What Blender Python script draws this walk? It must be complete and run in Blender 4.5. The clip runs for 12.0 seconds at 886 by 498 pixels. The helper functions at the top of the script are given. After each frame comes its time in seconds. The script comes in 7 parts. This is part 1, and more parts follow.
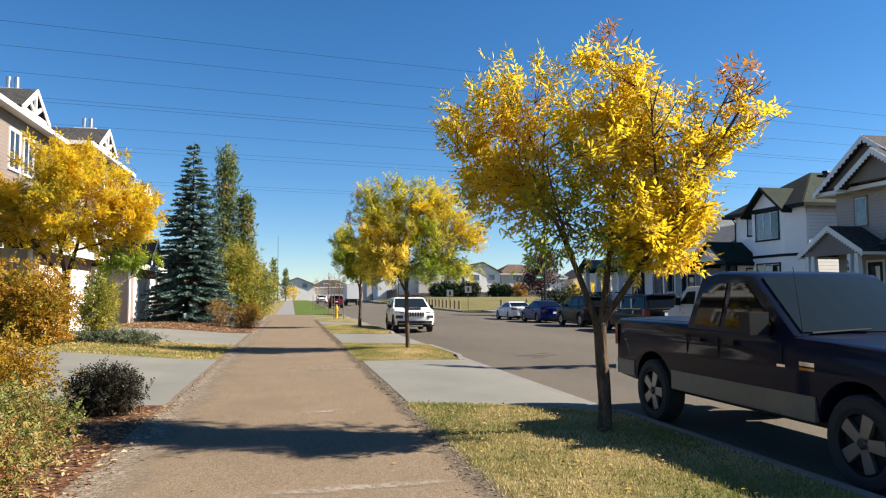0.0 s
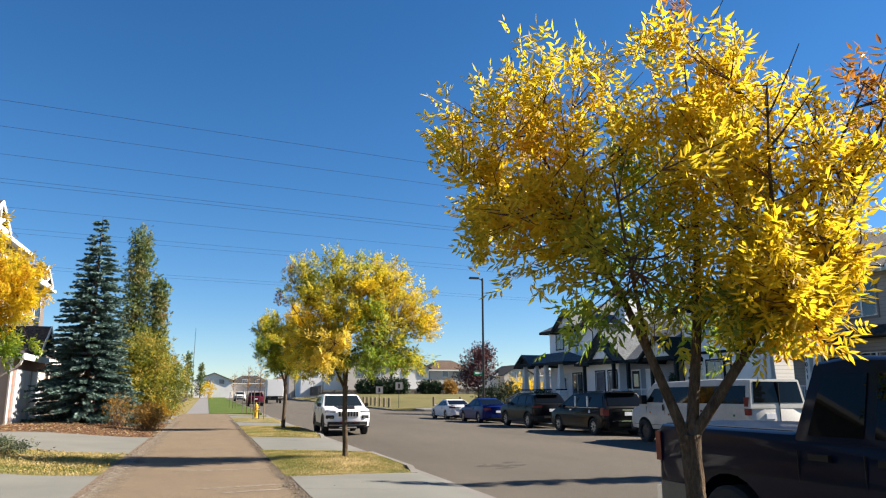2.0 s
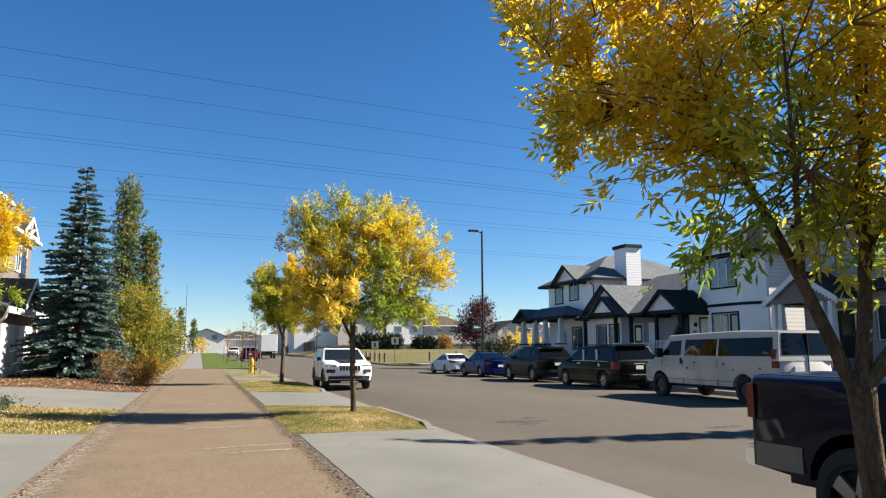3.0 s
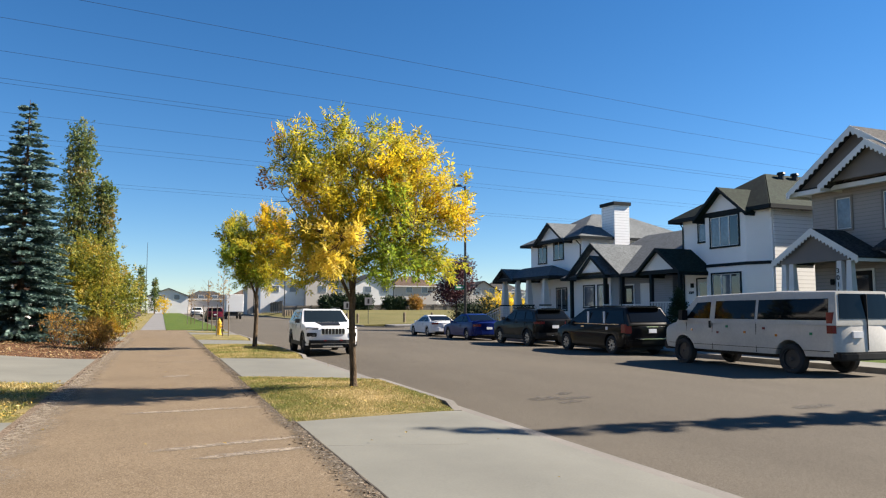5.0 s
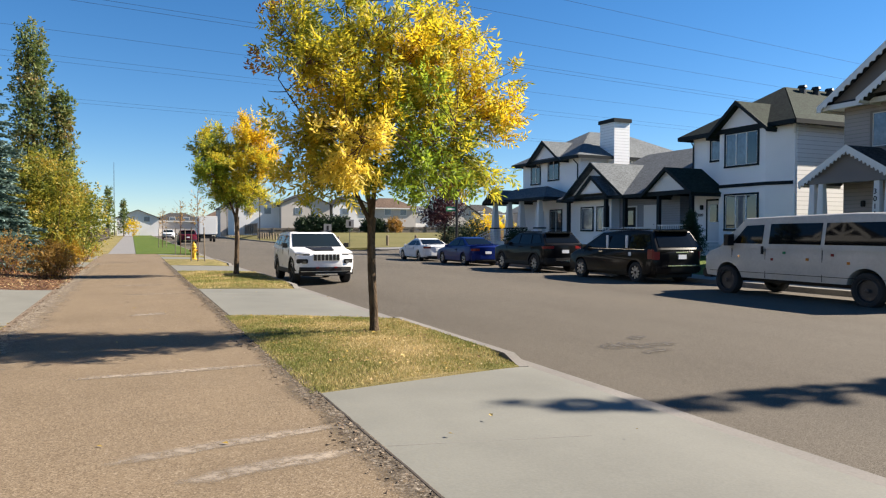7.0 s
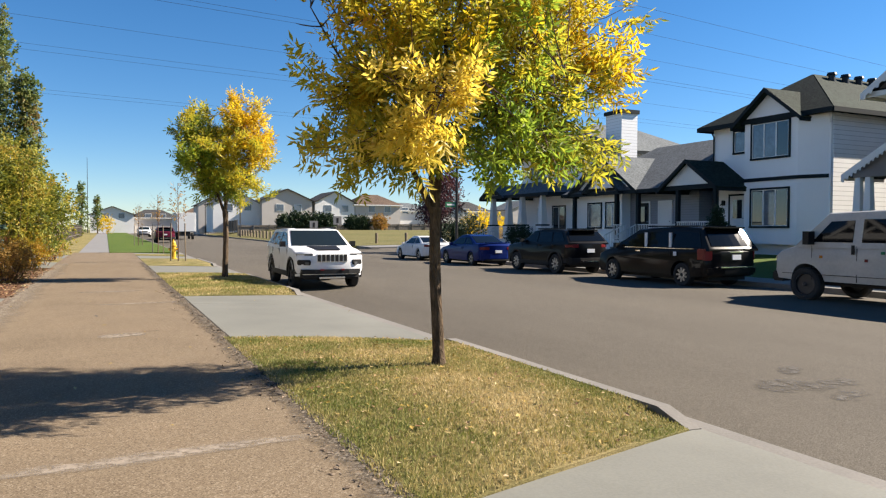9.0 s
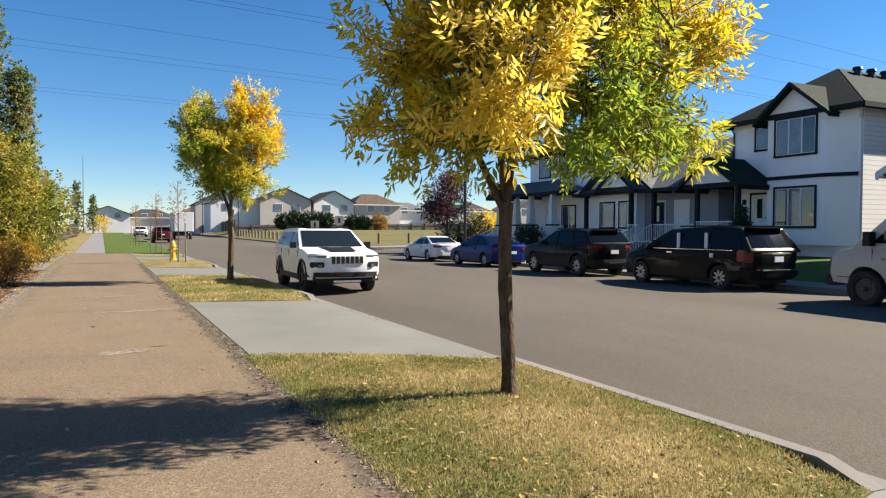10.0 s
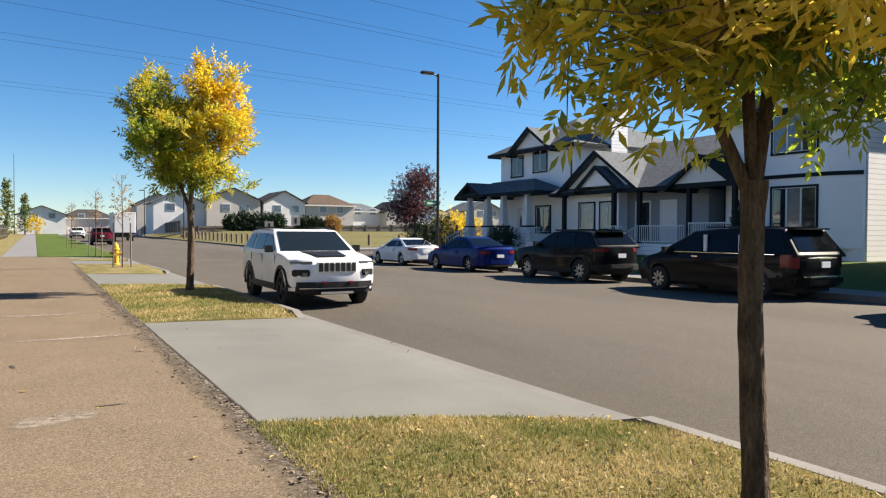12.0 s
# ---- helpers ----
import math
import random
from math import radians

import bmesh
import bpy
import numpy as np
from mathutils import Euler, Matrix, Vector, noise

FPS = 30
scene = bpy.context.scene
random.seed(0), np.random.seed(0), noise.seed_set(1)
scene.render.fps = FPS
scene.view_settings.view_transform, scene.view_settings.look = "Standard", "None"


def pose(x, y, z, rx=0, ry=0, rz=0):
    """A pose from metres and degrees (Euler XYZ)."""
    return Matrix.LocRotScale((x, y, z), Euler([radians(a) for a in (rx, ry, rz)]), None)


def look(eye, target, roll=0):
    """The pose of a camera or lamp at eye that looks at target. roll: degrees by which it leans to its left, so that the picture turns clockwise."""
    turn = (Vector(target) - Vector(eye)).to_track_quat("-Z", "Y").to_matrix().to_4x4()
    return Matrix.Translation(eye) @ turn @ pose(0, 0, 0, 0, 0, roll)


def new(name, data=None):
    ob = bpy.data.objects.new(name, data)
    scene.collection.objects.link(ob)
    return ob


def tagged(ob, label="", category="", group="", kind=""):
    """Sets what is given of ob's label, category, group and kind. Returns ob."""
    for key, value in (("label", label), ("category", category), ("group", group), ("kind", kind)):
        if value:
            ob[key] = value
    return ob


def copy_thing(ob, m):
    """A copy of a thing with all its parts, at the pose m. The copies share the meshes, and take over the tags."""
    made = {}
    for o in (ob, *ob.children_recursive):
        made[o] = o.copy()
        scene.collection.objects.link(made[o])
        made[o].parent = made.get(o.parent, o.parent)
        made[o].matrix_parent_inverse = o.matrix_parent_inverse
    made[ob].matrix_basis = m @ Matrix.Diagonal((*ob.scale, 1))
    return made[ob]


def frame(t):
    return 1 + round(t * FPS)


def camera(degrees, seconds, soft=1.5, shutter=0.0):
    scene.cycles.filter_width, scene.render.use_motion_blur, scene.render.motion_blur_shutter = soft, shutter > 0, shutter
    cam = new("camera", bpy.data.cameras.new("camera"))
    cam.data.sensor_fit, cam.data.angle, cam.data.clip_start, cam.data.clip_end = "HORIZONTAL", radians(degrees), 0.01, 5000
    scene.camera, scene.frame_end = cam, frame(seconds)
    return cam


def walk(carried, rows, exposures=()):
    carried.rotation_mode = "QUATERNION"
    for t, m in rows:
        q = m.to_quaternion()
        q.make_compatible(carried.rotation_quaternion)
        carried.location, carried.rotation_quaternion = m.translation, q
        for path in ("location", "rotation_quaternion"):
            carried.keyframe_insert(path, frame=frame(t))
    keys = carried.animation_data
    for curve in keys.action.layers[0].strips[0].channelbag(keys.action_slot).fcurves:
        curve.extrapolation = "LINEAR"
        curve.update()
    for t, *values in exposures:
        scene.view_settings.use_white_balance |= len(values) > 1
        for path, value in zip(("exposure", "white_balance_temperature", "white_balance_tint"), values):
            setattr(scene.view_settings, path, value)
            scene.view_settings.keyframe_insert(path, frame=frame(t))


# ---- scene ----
cam = camera(64.2, 12.0, soft=1.2)
METRES, EYE, TILT, LEAN, TURN = 18.5, 1.55, 0.25, 0.0, -12.1
ROWS = [
    (0.0, 0.0, 0.0, 0.0, 0.01, 3.61, 0.17),
    (0.5, -0.0039, 0.038, 0.0001, -1.43, 7.71, 0.17),
    (1.0, -0.012, 0.0778, -0.0004, -3.54, 10.35, 0.08),
    (1.5, -0.0188, 0.1176, -0.0005, -5.57, 11.17, 0.06),
    (2.0, -0.0298, 0.1624, -0.0013, -6.03, 11.34, 0.02),
    (2.5, -0.0387, 0.2004, -0.0043, -6.44, 11.15, 0.08),
    (3.0, -0.0513, 0.2397, -0.006, -6.75, 7.84, 0.11),
    (5.0, -0.0877, 0.4054, -0.0056, -9.58, 4.7, -0.09),
    (5.5, -0.0947, 0.4517, -0.0071, -9.96, 1.91, -0.09),
    (6.0, -0.1013, 0.4902, -0.0086, -10.36, -0.51, -0.07),
    (6.5, -0.1076, 0.5299, -0.0065, -11.2, -1.41, -0.19),
    (7.0, -0.1173, 0.569, -0.0047, -11.7, -1.57, -0.17),
    (9.0, -0.149, 0.7365, -0.0068, -13.41, -1.76, -0.23),
    (9.5, -0.1564, 0.7758, -0.0072, -13.63, -1.77, -0.31),
    (10.0, -0.1674, 0.8146, -0.0072, -13.69, -1.76, -0.26),
    (10.5, -0.1738, 0.8555, -0.0081, -13.81, -1.73, -0.29),
    (11.0, -0.1825, 0.8931, -0.0079, -14.16, -1.67, -0.37),
    (11.5, -0.1901, 0.9378, -0.0069, -16.09, -1.66, -0.4),
    (12.0, -0.1976, 0.9785, -0.0089, -17.92, -1.6, -0.35),
]
walk(cam, [(t, pose(0, 0, EYE, TILT, LEAN, TURN) @ pose(METRES * x, METRES * y, METRES * z, 90 + pitch, roll, yaw)) for t, x, y, z, yaw, pitch, roll in ROWS],
     exposures=[(0.0, 1.55, 6750, 12), (12.0, 1.55, 6750, 12)])

# ---- light ----
SUN_UP, SUN_FROM = 36.0, 100.5   # degrees above the horizon; compass direction, 90 is +x
world = bpy.data.worlds.new("sky")
scene.world = world
world.use_nodes = True
wn = world.node_tree.nodes
sky = wn.new("ShaderNodeTexSky")
sky.sky_type = 'NISHITA'
sky.sun_disc = False
sky.sun_elevation, sky.sun_rotation = radians(SUN_UP), radians(SUN_FROM)
sky.altitude, sky.air_density, sky.dust_density, sky.ozone_density = 700, 1.0, 0.0, 6.0
wn["Background"].inputs["Strength"].default_value = 0.0505
hs = wn.new("ShaderNodeHueSaturation")
hs.inputs["Saturation"].default_value = 1.2
world.node_tree.links.new(sky.outputs[0], hs.inputs["Color"])
world.node_tree.links.new(hs.outputs[0], wn["Background"].inputs["Color"])
sun = new("sun", bpy.data.lights.new("sun", 'SUN'))
sun.data.energy, sun.data.angle, sun.data.color = 5.0, radians(0.53), (1.0, 0.92, 0.80)
_az = radians(SUN_FROM)
_d = Vector((math.sin(_az) * math.cos(radians(SUN_UP)), math.cos(_az) * math.cos(radians(SUN_UP)), math.sin(radians(SUN_UP))))
sun.matrix_world = look(_d * 60, (0, 0, 0))


# ---- materials ----
def nodes_of(name):
    m = bpy.data.materials.new(name)
    m.use_nodes = True
    nt = m.node_tree
    return m, nt, nt.nodes["Principled BSDF"]


def ramp(nt, fac, stops):
    r = nt.nodes.new("ShaderNodeValToRGB")
    while len(r.color_ramp.elements) < len(stops):
        r.color_ramp.elements.new(0.5)
    for e, (p, c) in zip(r.color_ramp.elements, stops):
        e.position, e.color = p, (*c, 1)
    nt.links.new(fac, r.inputs[0])
    return r.outputs[0]


def noise_tex(nt, scale, detail=4.0, rough=0.55, coord="Object", stretch=None):
    tc = nt.nodes.new("ShaderNodeTexCoord")
    n = nt.nodes.new("ShaderNodeTexNoise")
    n.inputs["Scale"].default_value, n.inputs["Detail"].default_value, n.inputs["Roughness"].default_value = scale, detail, rough
    out = tc.outputs[coord]
    if stretch:
        mp = nt.nodes.new("ShaderNodeMapping")
        mp.inputs["Scale"].default_value = stretch
        nt.links.new(out, mp.inputs[0])
        out = mp.outputs[0]
    nt.links.new(out, n.inputs["Vector"])
    return n.outputs["Fac"]


def mixc(nt, fac, a, b, mode='MIX'):
    m = nt.nodes.new("ShaderNodeMix")
    m.data_type, m.blend_type = 'RGBA', mode
    for sock, v in ((m.inputs[0], fac), (m.inputs[6], a), (m.inputs[7], b)):
        if hasattr(v, "links"):
            nt.links.new(v, sock)
        elif isinstance(v, (int, float)):
            sock.default_value = v
        else:
            sock.default_value = (*v, 1)
    return m.outputs[2]


def shade(c, f):
    return tuple(min(1.0, v * f) for v in c)


def surface(name, col, rough=0.7, metal=0.0, big=0.4, fine=30.0, vary=0.15, bump=0.3, dist=0.01, stretch=None, spec=0.5, dark=None, coat=0.0):
    """A plain surface with stains at one scale and grain at another."""
    m, nt, b = nodes_of(name)
    n1 = noise_tex(nt, big, 5, 0.6, stretch=stretch)
    n2 = noise_tex(nt, fine, 3, 0.6, stretch=stretch)
    c1 = ramp(nt, n1, [(0.3, shade(dark or col, 1 - vary)), (0.7, shade(col, 1 + vary * 0.6))])
    c2 = ramp(nt, n2, [(0.25, (1 - vary,) * 3), (0.75, (1.0,) * 3)])
    nt.links.new(mixc(nt, 1.0, c1, c2, 'MULTIPLY'), b.inputs["Base Color"])
    b.inputs["Roughness"].default_value, b.inputs["Metallic"].default_value = rough, metal
    b.inputs["Specular IOR Level"].default_value = spec
    b.inputs["Coat Weight"].default_value = coat
    b.inputs["Coat Roughness"].default_value = 0.05
    if bump:
        bp = nt.nodes.new("ShaderNodeBump")
        bp.inputs["Strength"].default_value, bp.inputs["Distance"].default_value = bump, dist
        nt.links.new(n2, bp.inputs["Height"])
        nt.links.new(bp.outputs[0], b.inputs["Normal"])
    return m


def speckled(name, stops, fine, big_stops, big=0.35, bump=0.6, dist=0.01, rough=0.95, stretch=None):
    """Aggregate or litter: grains coloured one by one over wide stains."""
    m, nt, b = nodes_of(name)
    tc = nt.nodes.new("ShaderNodeTexCoord")
    v = nt.nodes.new("ShaderNodeTexVoronoi")
    v.inputs["Scale"].default_value = fine
    nt.links.new(tc.outputs["Object"], v.inputs["Vector"])
    sep = nt.nodes.new("ShaderNodeSeparateColor")
    nt.links.new(v.outputs["Color"], sep.inputs[0])
    c1 = ramp(nt, sep.outputs[0], stops)
    c2 = ramp(nt, noise_tex(nt, big, 6, 0.65, stretch=stretch), big_stops)
    nt.links.new(mixc(nt, 1.0, c1, c2, 'MULTIPLY'), b.inputs["Base Color"])
    b.inputs["Roughness"].default_value = rough
    b.inputs["Specular IOR Level"].default_value = 0.25
    bp = nt.nodes.new("ShaderNodeBump")
    bp.inputs["Strength"].default_value, bp.inputs["Distance"].default_value = bump, dist
    nt.links.new(sep.outputs[1], bp.inputs["Height"])
    nt.links.new(bp.outputs[0], b.inputs["Normal"])
    return m


def leafy(name, cols, rough=0.55, scale=0.9, glow=0.45, island=0.55):
    """Leaves: colour by patch of crown and leaf by leaf, light passing through."""
    m, nt, b = nodes_of(name)
    geo = nt.nodes.new("ShaderNodeNewGeometry")
    n = noise_tex(nt, scale, 3, 0.6)
    add = nt.nodes.new("ShaderNodeMath")
    add.operation = 'MULTIPLY_ADD'
    nt.links.new(geo.outputs["Random Per Island"], add.inputs[0])
    add.inputs[1].default_value = island
    mul = nt.nodes.new("ShaderNodeMath")
    mul.operation = 'MULTIPLY_ADD'
    nt.links.new(n, mul.inputs[0])
    mul.inputs[1].default_value, mul.inputs[2].default_value = 2.2, -0.6 - island * 0.5
    nt.links.new(mul.outputs[0], add.inputs[2])
    k = len(cols)
    c = ramp(nt, add.outputs[0], [(i / (k - 1) if k > 1 else 0, q) for i, q in enumerate(cols)])
    nt.links.new(c, b.inputs["Base Color"])
    b.inputs["Roughness"].default_value = rough
    b.inputs["Specular IOR Level"].default_value = 0.35
    tr = nt.nodes.new("ShaderNodeBsdfTranslucent")
    nt.links.new(c, tr.inputs["Color"])
    mx = nt.nodes.new("ShaderNodeMixShader")
    mx.inputs[0].default_value = glow
    nt.links.new(b.outputs[0], mx.inputs[1])
    nt.links.new(tr.outputs[0], mx.inputs[2])
    nt.links.new(mx.outputs[0], nt.nodes["Material Output"].inputs[0])
    return m


def siding(name, col, pitch=0.115, rough=0.55):
    """Horizontal lap siding: a sawtooth relief with weathering and painted shade lines under the laps."""
    m, nt, b = nodes_of(name)
    tc = nt.nodes.new("ShaderNodeTexCoord")
    sx = nt.nodes.new("ShaderNodeSeparateXYZ")
    nt.links.new(tc.outputs["Object"], sx.inputs[0])
    mu = nt.nodes.new("ShaderNodeMath")
    mu.operation = 'MULTIPLY'
    nt.links.new(sx.outputs[2], mu.inputs[0])
    mu.inputs[1].default_value = 1 / pitch
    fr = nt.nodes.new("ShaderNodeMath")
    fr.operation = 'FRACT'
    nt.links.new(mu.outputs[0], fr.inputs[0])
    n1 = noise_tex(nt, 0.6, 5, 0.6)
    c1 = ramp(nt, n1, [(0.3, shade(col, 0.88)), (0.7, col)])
    # shade under each lap, painted as a dark line at the board's foot
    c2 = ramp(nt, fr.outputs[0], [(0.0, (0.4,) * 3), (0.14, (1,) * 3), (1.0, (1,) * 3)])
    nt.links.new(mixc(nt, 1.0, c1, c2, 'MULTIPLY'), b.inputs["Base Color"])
    b.inputs["Roughness"].default_value = rough
    bp = nt.nodes.new("ShaderNodeBump")
    bp.invert = True
    bp.inputs["Strength"].default_value, bp.inputs["Distance"].default_value = 0.6, 0.02
    nt.links.new(fr.outputs[0], bp.inputs["Height"])
    nt.links.new(bp.outputs[0], b.inputs["Normal"])
    return m


def grass_mat(name, stops, fine=60.0, big=0.5, bump=0.8):
    m, nt, b = nodes_of(name)
    n1 = noise_tex(nt, big, 6, 0.7)
    n2 = noise_tex(nt, fine, 4, 0.7)
    c1 = ramp(nt, n1, stops)
    c2 = ramp(nt, n2, [(0.25, (0.45,) * 3), (0.75, (1.25,) * 3)])
    nt.links.new(mixc(nt, 1.0, c1, c2, 'MULTIPLY'), b.inputs["Base Color"])
    b.inputs["Roughness"].default_value = 0.95
    b.inputs["Specular IOR Level"].default_value = 0.15
    bp = nt.nodes.new("ShaderNodeBump")
    bp.inputs["Strength"].default_value, bp.inputs["Distance"].default_value = bump, 0.03
    nt.links.new(n2, bp.inputs["Height"])
    nt.links.new(bp.outputs[0], b.inputs["Normal"])
    return m


def plain(name, col, rough=0.5, metal=0.0, spec=0.5, coat=0.0):
    m, nt, b = nodes_of(name)
    b.inputs["Base Color"].default_value = (*col, 1)
    b.inputs["Roughness"].default_value, b.inputs["Metallic"].default_value = rough, metal
    b.inputs["Specular IOR Level"].default_value, b.inputs["Coat Weight"].default_value = spec, coat
    b.inputs["Coat Roughness"].default_value = 0.04
    return m


M_PATH = speckled("brown_asphalt", [(0.0, (0.085, 0.061, 0.040)), (0.25, (0.146, 0.109, 0.071)), (0.8, (0.183, 0.140, 0.093)), (1.0, (0.277, 0.226, 0.165))], 120, [(0.2, (0.76, 0.74, 0.71)), (0.5, (0.94, 0.93, 0.91)), (0.8, (1.08, 1.06, 1.03))], 0.8, 0.6, 0.005)
M_PATCH = surface("worn_pale_asphalt", (0.288, 0.237, 0.183), 0.9, big=2.0, fine=60, vary=0.3, bump=0.4, dist=0.004)


def feathered(m, scale, lo, hi):
    """Lets a worn patch fade out towards its rim and break up in grains."""
    nt = m.node_tree
    at = nt.nodes.new("ShaderNodeAttribute")
    at.attribute_name = "fade"
    mu = nt.nodes.new("ShaderNodeMath")
    mu.operation, mu.use_clamp = 'MULTIPLY', True
    nt.links.new(at.outputs["Fac"], mu.inputs[0])
    nt.links.new(ramp(nt, noise_tex(nt, scale, 5, 0.7), [(lo, (0, 0, 0)), (hi, (1, 1, 1))]), mu.inputs[1])
    nt.links.new(mu.outputs[0], nt.nodes["Principled BSDF"].inputs["Alpha"])


feathered(M_PATCH, 14, 0.28, 0.58)
M_ROAD = speckled("road_asphalt", [(0.0, (0.054, 0.046, 0.036)), (0.5, (0.088, 0.076, 0.059)), (1.0, (0.134, 0.118, 0.095))], 150, [(0.25, (0.74, 0.73, 0.72)), (0.55, (1.0,) * 3), (0.8, (1.14, 1.12, 1.1))], 0.22, 0.45, 0.005, stretch=(1, 0.25, 1))
M_CRACK = surface("dark_joint", (0.044, 0.034, 0.026), 0.95, vary=0.4, fine=50)
M_GRAVEL = speckled("edge_gravel", [(0.0, (0.084, 0.057, 0.039)), (0.6, (0.174, 0.129, 0.090)), (1.0, (0.290, 0.231, 0.174))], 45, [(0.3, (0.7,) * 3), (0.7, (1.05,) * 3)], 1.2, 0.9, 0.02)
M_MARGIN = speckled("crumbled_asphalt", [(0.0, (0.051, 0.040, 0.030)), (0.5, (0.131, 0.107, 0.079)), (0.85, (0.203, 0.168, 0.127)), (1.0, (0.365, 0.315, 0.254))], 60, [(0.3, (0.6,) * 3), (0.7, (1.05,) * 3)], 2.5, 1.0, 0.015)
feathered(M_MARGIN, 14, 0.35, 0.5)
M_DUST = speckled("dusty_asphalt", [(0.0, (0.134, 0.105, 0.076)), (0.4, (0.207, 0.168, 0.124)), (1.0, (0.342, 0.293, 0.232))], 70, [(0.3, (0.8,) * 3), (0.7, (1.1,) * 3)], 2.0, 0.8, 0.010)
feathered(M_DUST, 12, 0.35, 0.55)
M_TAR = surface("tar_smear", (0.084, 0.072, 0.057), 0.85, vary=0.3, fine=40)
feathered(M_TAR, 9, 0.35, 0.6)
M_CONC = surface("pale_concrete", (0.152, 0.152, 0.131), 0.85, big=0.55, fine=45, vary=0.18, bump=0.25, dist=0.004)
M_CURB = surface("curb_concrete", (0.185, 0.172, 0.154), 0.9, big=0.8, fine=35, vary=0.22, bump=0.4, dist=0.006)
M_WALKGREY = surface("grey_sidewalk", (0.175, 0.170, 0.165), 0.9, big=0.5, fine=30, vary=0.12)
M_GRASS = grass_mat("dry_grass", [(0.25, (0.075, 0.09, 0.025)), (0.42, (0.16, 0.145, 0.05)), (0.58, (0.27, 0.215, 0.095)), (0.8, (0.33, 0.265, 0.13))], 55, 0.8)
M_LAWN = grass_mat("green_lawn", [(0.2, (0.045, 0.084, 0.011)), (0.5, (0.078, 0.117, 0.020)), (0.8, (0.123, 0.139, 0.033))], 30, 0.4)
M_FIELD = grass_mat("field_grass", [(0.2, (0.083, 0.090, 0.028)), (0.5, (0.146, 0.132, 0.050)), (0.8, (0.176, 0.154, 0.067))], 12, 0.12)
M_BLADE = leafy("grass_blades", [(0.128, 0.168, 0.034), (0.233, 0.224, 0.062), (0.443, 0.347, 0.146), (0.606, 0.470, 0.246)], 0.7, 0.75, 0.3, 0.5)
M_MULCH = speckled("bark_mulch", [(0.0, (0.030, 0.012, 0.007)), (0.55, (0.092, 0.039, 0.020)), (0.9, (0.177, 0.085, 0.039)), (1.0, (0.328, 0.223, 0.105))], 28, [(0.3, (0.7,) * 3), (0.7, (1.1,) * 3)], 0.8, 1.0, 0.04)
M_LITTER = leafy("fallen_leaves", [(0.131, 0.059, 0.026), (0.236, 0.125, 0.059), (0.341, 0.236, 0.118), (0.407, 0.328, 0.171)], 0.7, 2.0, 0.15, 1.0)
M_LITTER_Y = leafy("fallen_yellow_leaves", [(0.236, 0.158, 0.031), (0.326, 0.221, 0.037), (0.378, 0.289, 0.115)], 0.7, 2.0, 0.15, 1.0)
M_BARK = surface("ash_bark", (0.156, 0.111, 0.073), 0.95, big=14, fine=60, vary=0.6, bump=1.0, dist=0.04, stretch=(1, 1, 0.28), spec=0.15)
M_TWIG = surface("twig_bark", (0.12, 0.06, 0.04), 0.85, big=6, fine=60, vary=0.3, bump=0.4)
M_ASH = leafy("ash_leaves", [(0.243, 0.291, 0.043), (0.468, 0.410, 0.036), (0.648, 0.487, 0.029), (0.702, 0.487, 0.029), (0.702, 0.513, 0.026), (0.630, 0.342, 0.029)], 0.5, 0.6, 0.66, 0.5)
M_ASH2 = leafy("ash_leaves_greenish", [(0.12, 0.19, 0.03), (0.29, 0.32, 0.04), (0.50, 0.44, 0.04), (0.66, 0.51, 0.04), (0.66, 0.45, 0.03)], 0.5, 0.6, 0.6, 0.55)
# brighter copy of the ash leaves: sunlight on the low lobes, as colour
M_ASH_SUN = leafy("ash_leaves_sunlit_yellow", [(0.630, 0.513, 0.072), (0.756, 0.564, 0.072), (0.774, 0.581, 0.144)], 0.42, 0.6, 0.58, 0.6)
M_ASH_O = leafy("ash_leaves_orange", [(0.684, 0.496, 0.029), (0.684, 0.513, 0.026), (0.630, 0.342, 0.026)], 0.5, 0.6, 0.66, 0.6)
M_ASH_G = leafy("ash_leaves_green", [(0.13, 0.22, 0.03), (0.26, 0.34, 0.035), (0.48, 0.47, 0.04)], 0.45, 0.7, 0.66, 0.6)
M_ASH_R = leafy("ash_leaves_russet", [(0.24, 0.09, 0.02), (0.38, 0.16, 0.03), (0.52, 0.28, 0.04)], 0.5, 0.7, 0.45, 0.7)
M_SPRUCE = leafy("blue_spruce_needles", [(0.05, 0.10, 0.085), (0.10, 0.17, 0.145), (0.20, 0.28, 0.25)], 0.7, 1.5, 0.18, 0.8)
M_POPLAR = leafy("poplar_leaves", [(0.06, 0.10, 0.03), (0.11, 0.16, 0.045), (0.17, 0.20, 0.06), (0.30, 0.19, 0.07)], 0.5, 0.35, 0.45, 0.4)
M_OLIVE = leafy("olive_shrub_leaves", [(0.092, 0.122, 0.023), (0.191, 0.214, 0.031), (0.337, 0.298, 0.038), (0.398, 0.275, 0.046)], 0.55, 0.8, 0.45, 0.7)
M_YSHRUB = leafy("yellow_shrub_leaves", [(0.157, 0.143, 0.020), (0.301, 0.205, 0.020), (0.375, 0.211, 0.015), (0.344, 0.147, 0.015)], 0.5, 1.4, 0.42, 0.6)
M_SPIREA = leafy("spirea_leaves", [(0.077, 0.115, 0.027), (0.161, 0.191, 0.046), (0.275, 0.214, 0.061), (0.321, 0.130, 0.061)], 0.5, 1.8, 0.35, 0.6)
M_RUST = leafy("rust_shrub_leaves", [(0.195, 0.118, 0.028), (0.335, 0.202, 0.042), (0.390, 0.188, 0.049)], 0.6, 1.6, 0.4, 0.7)
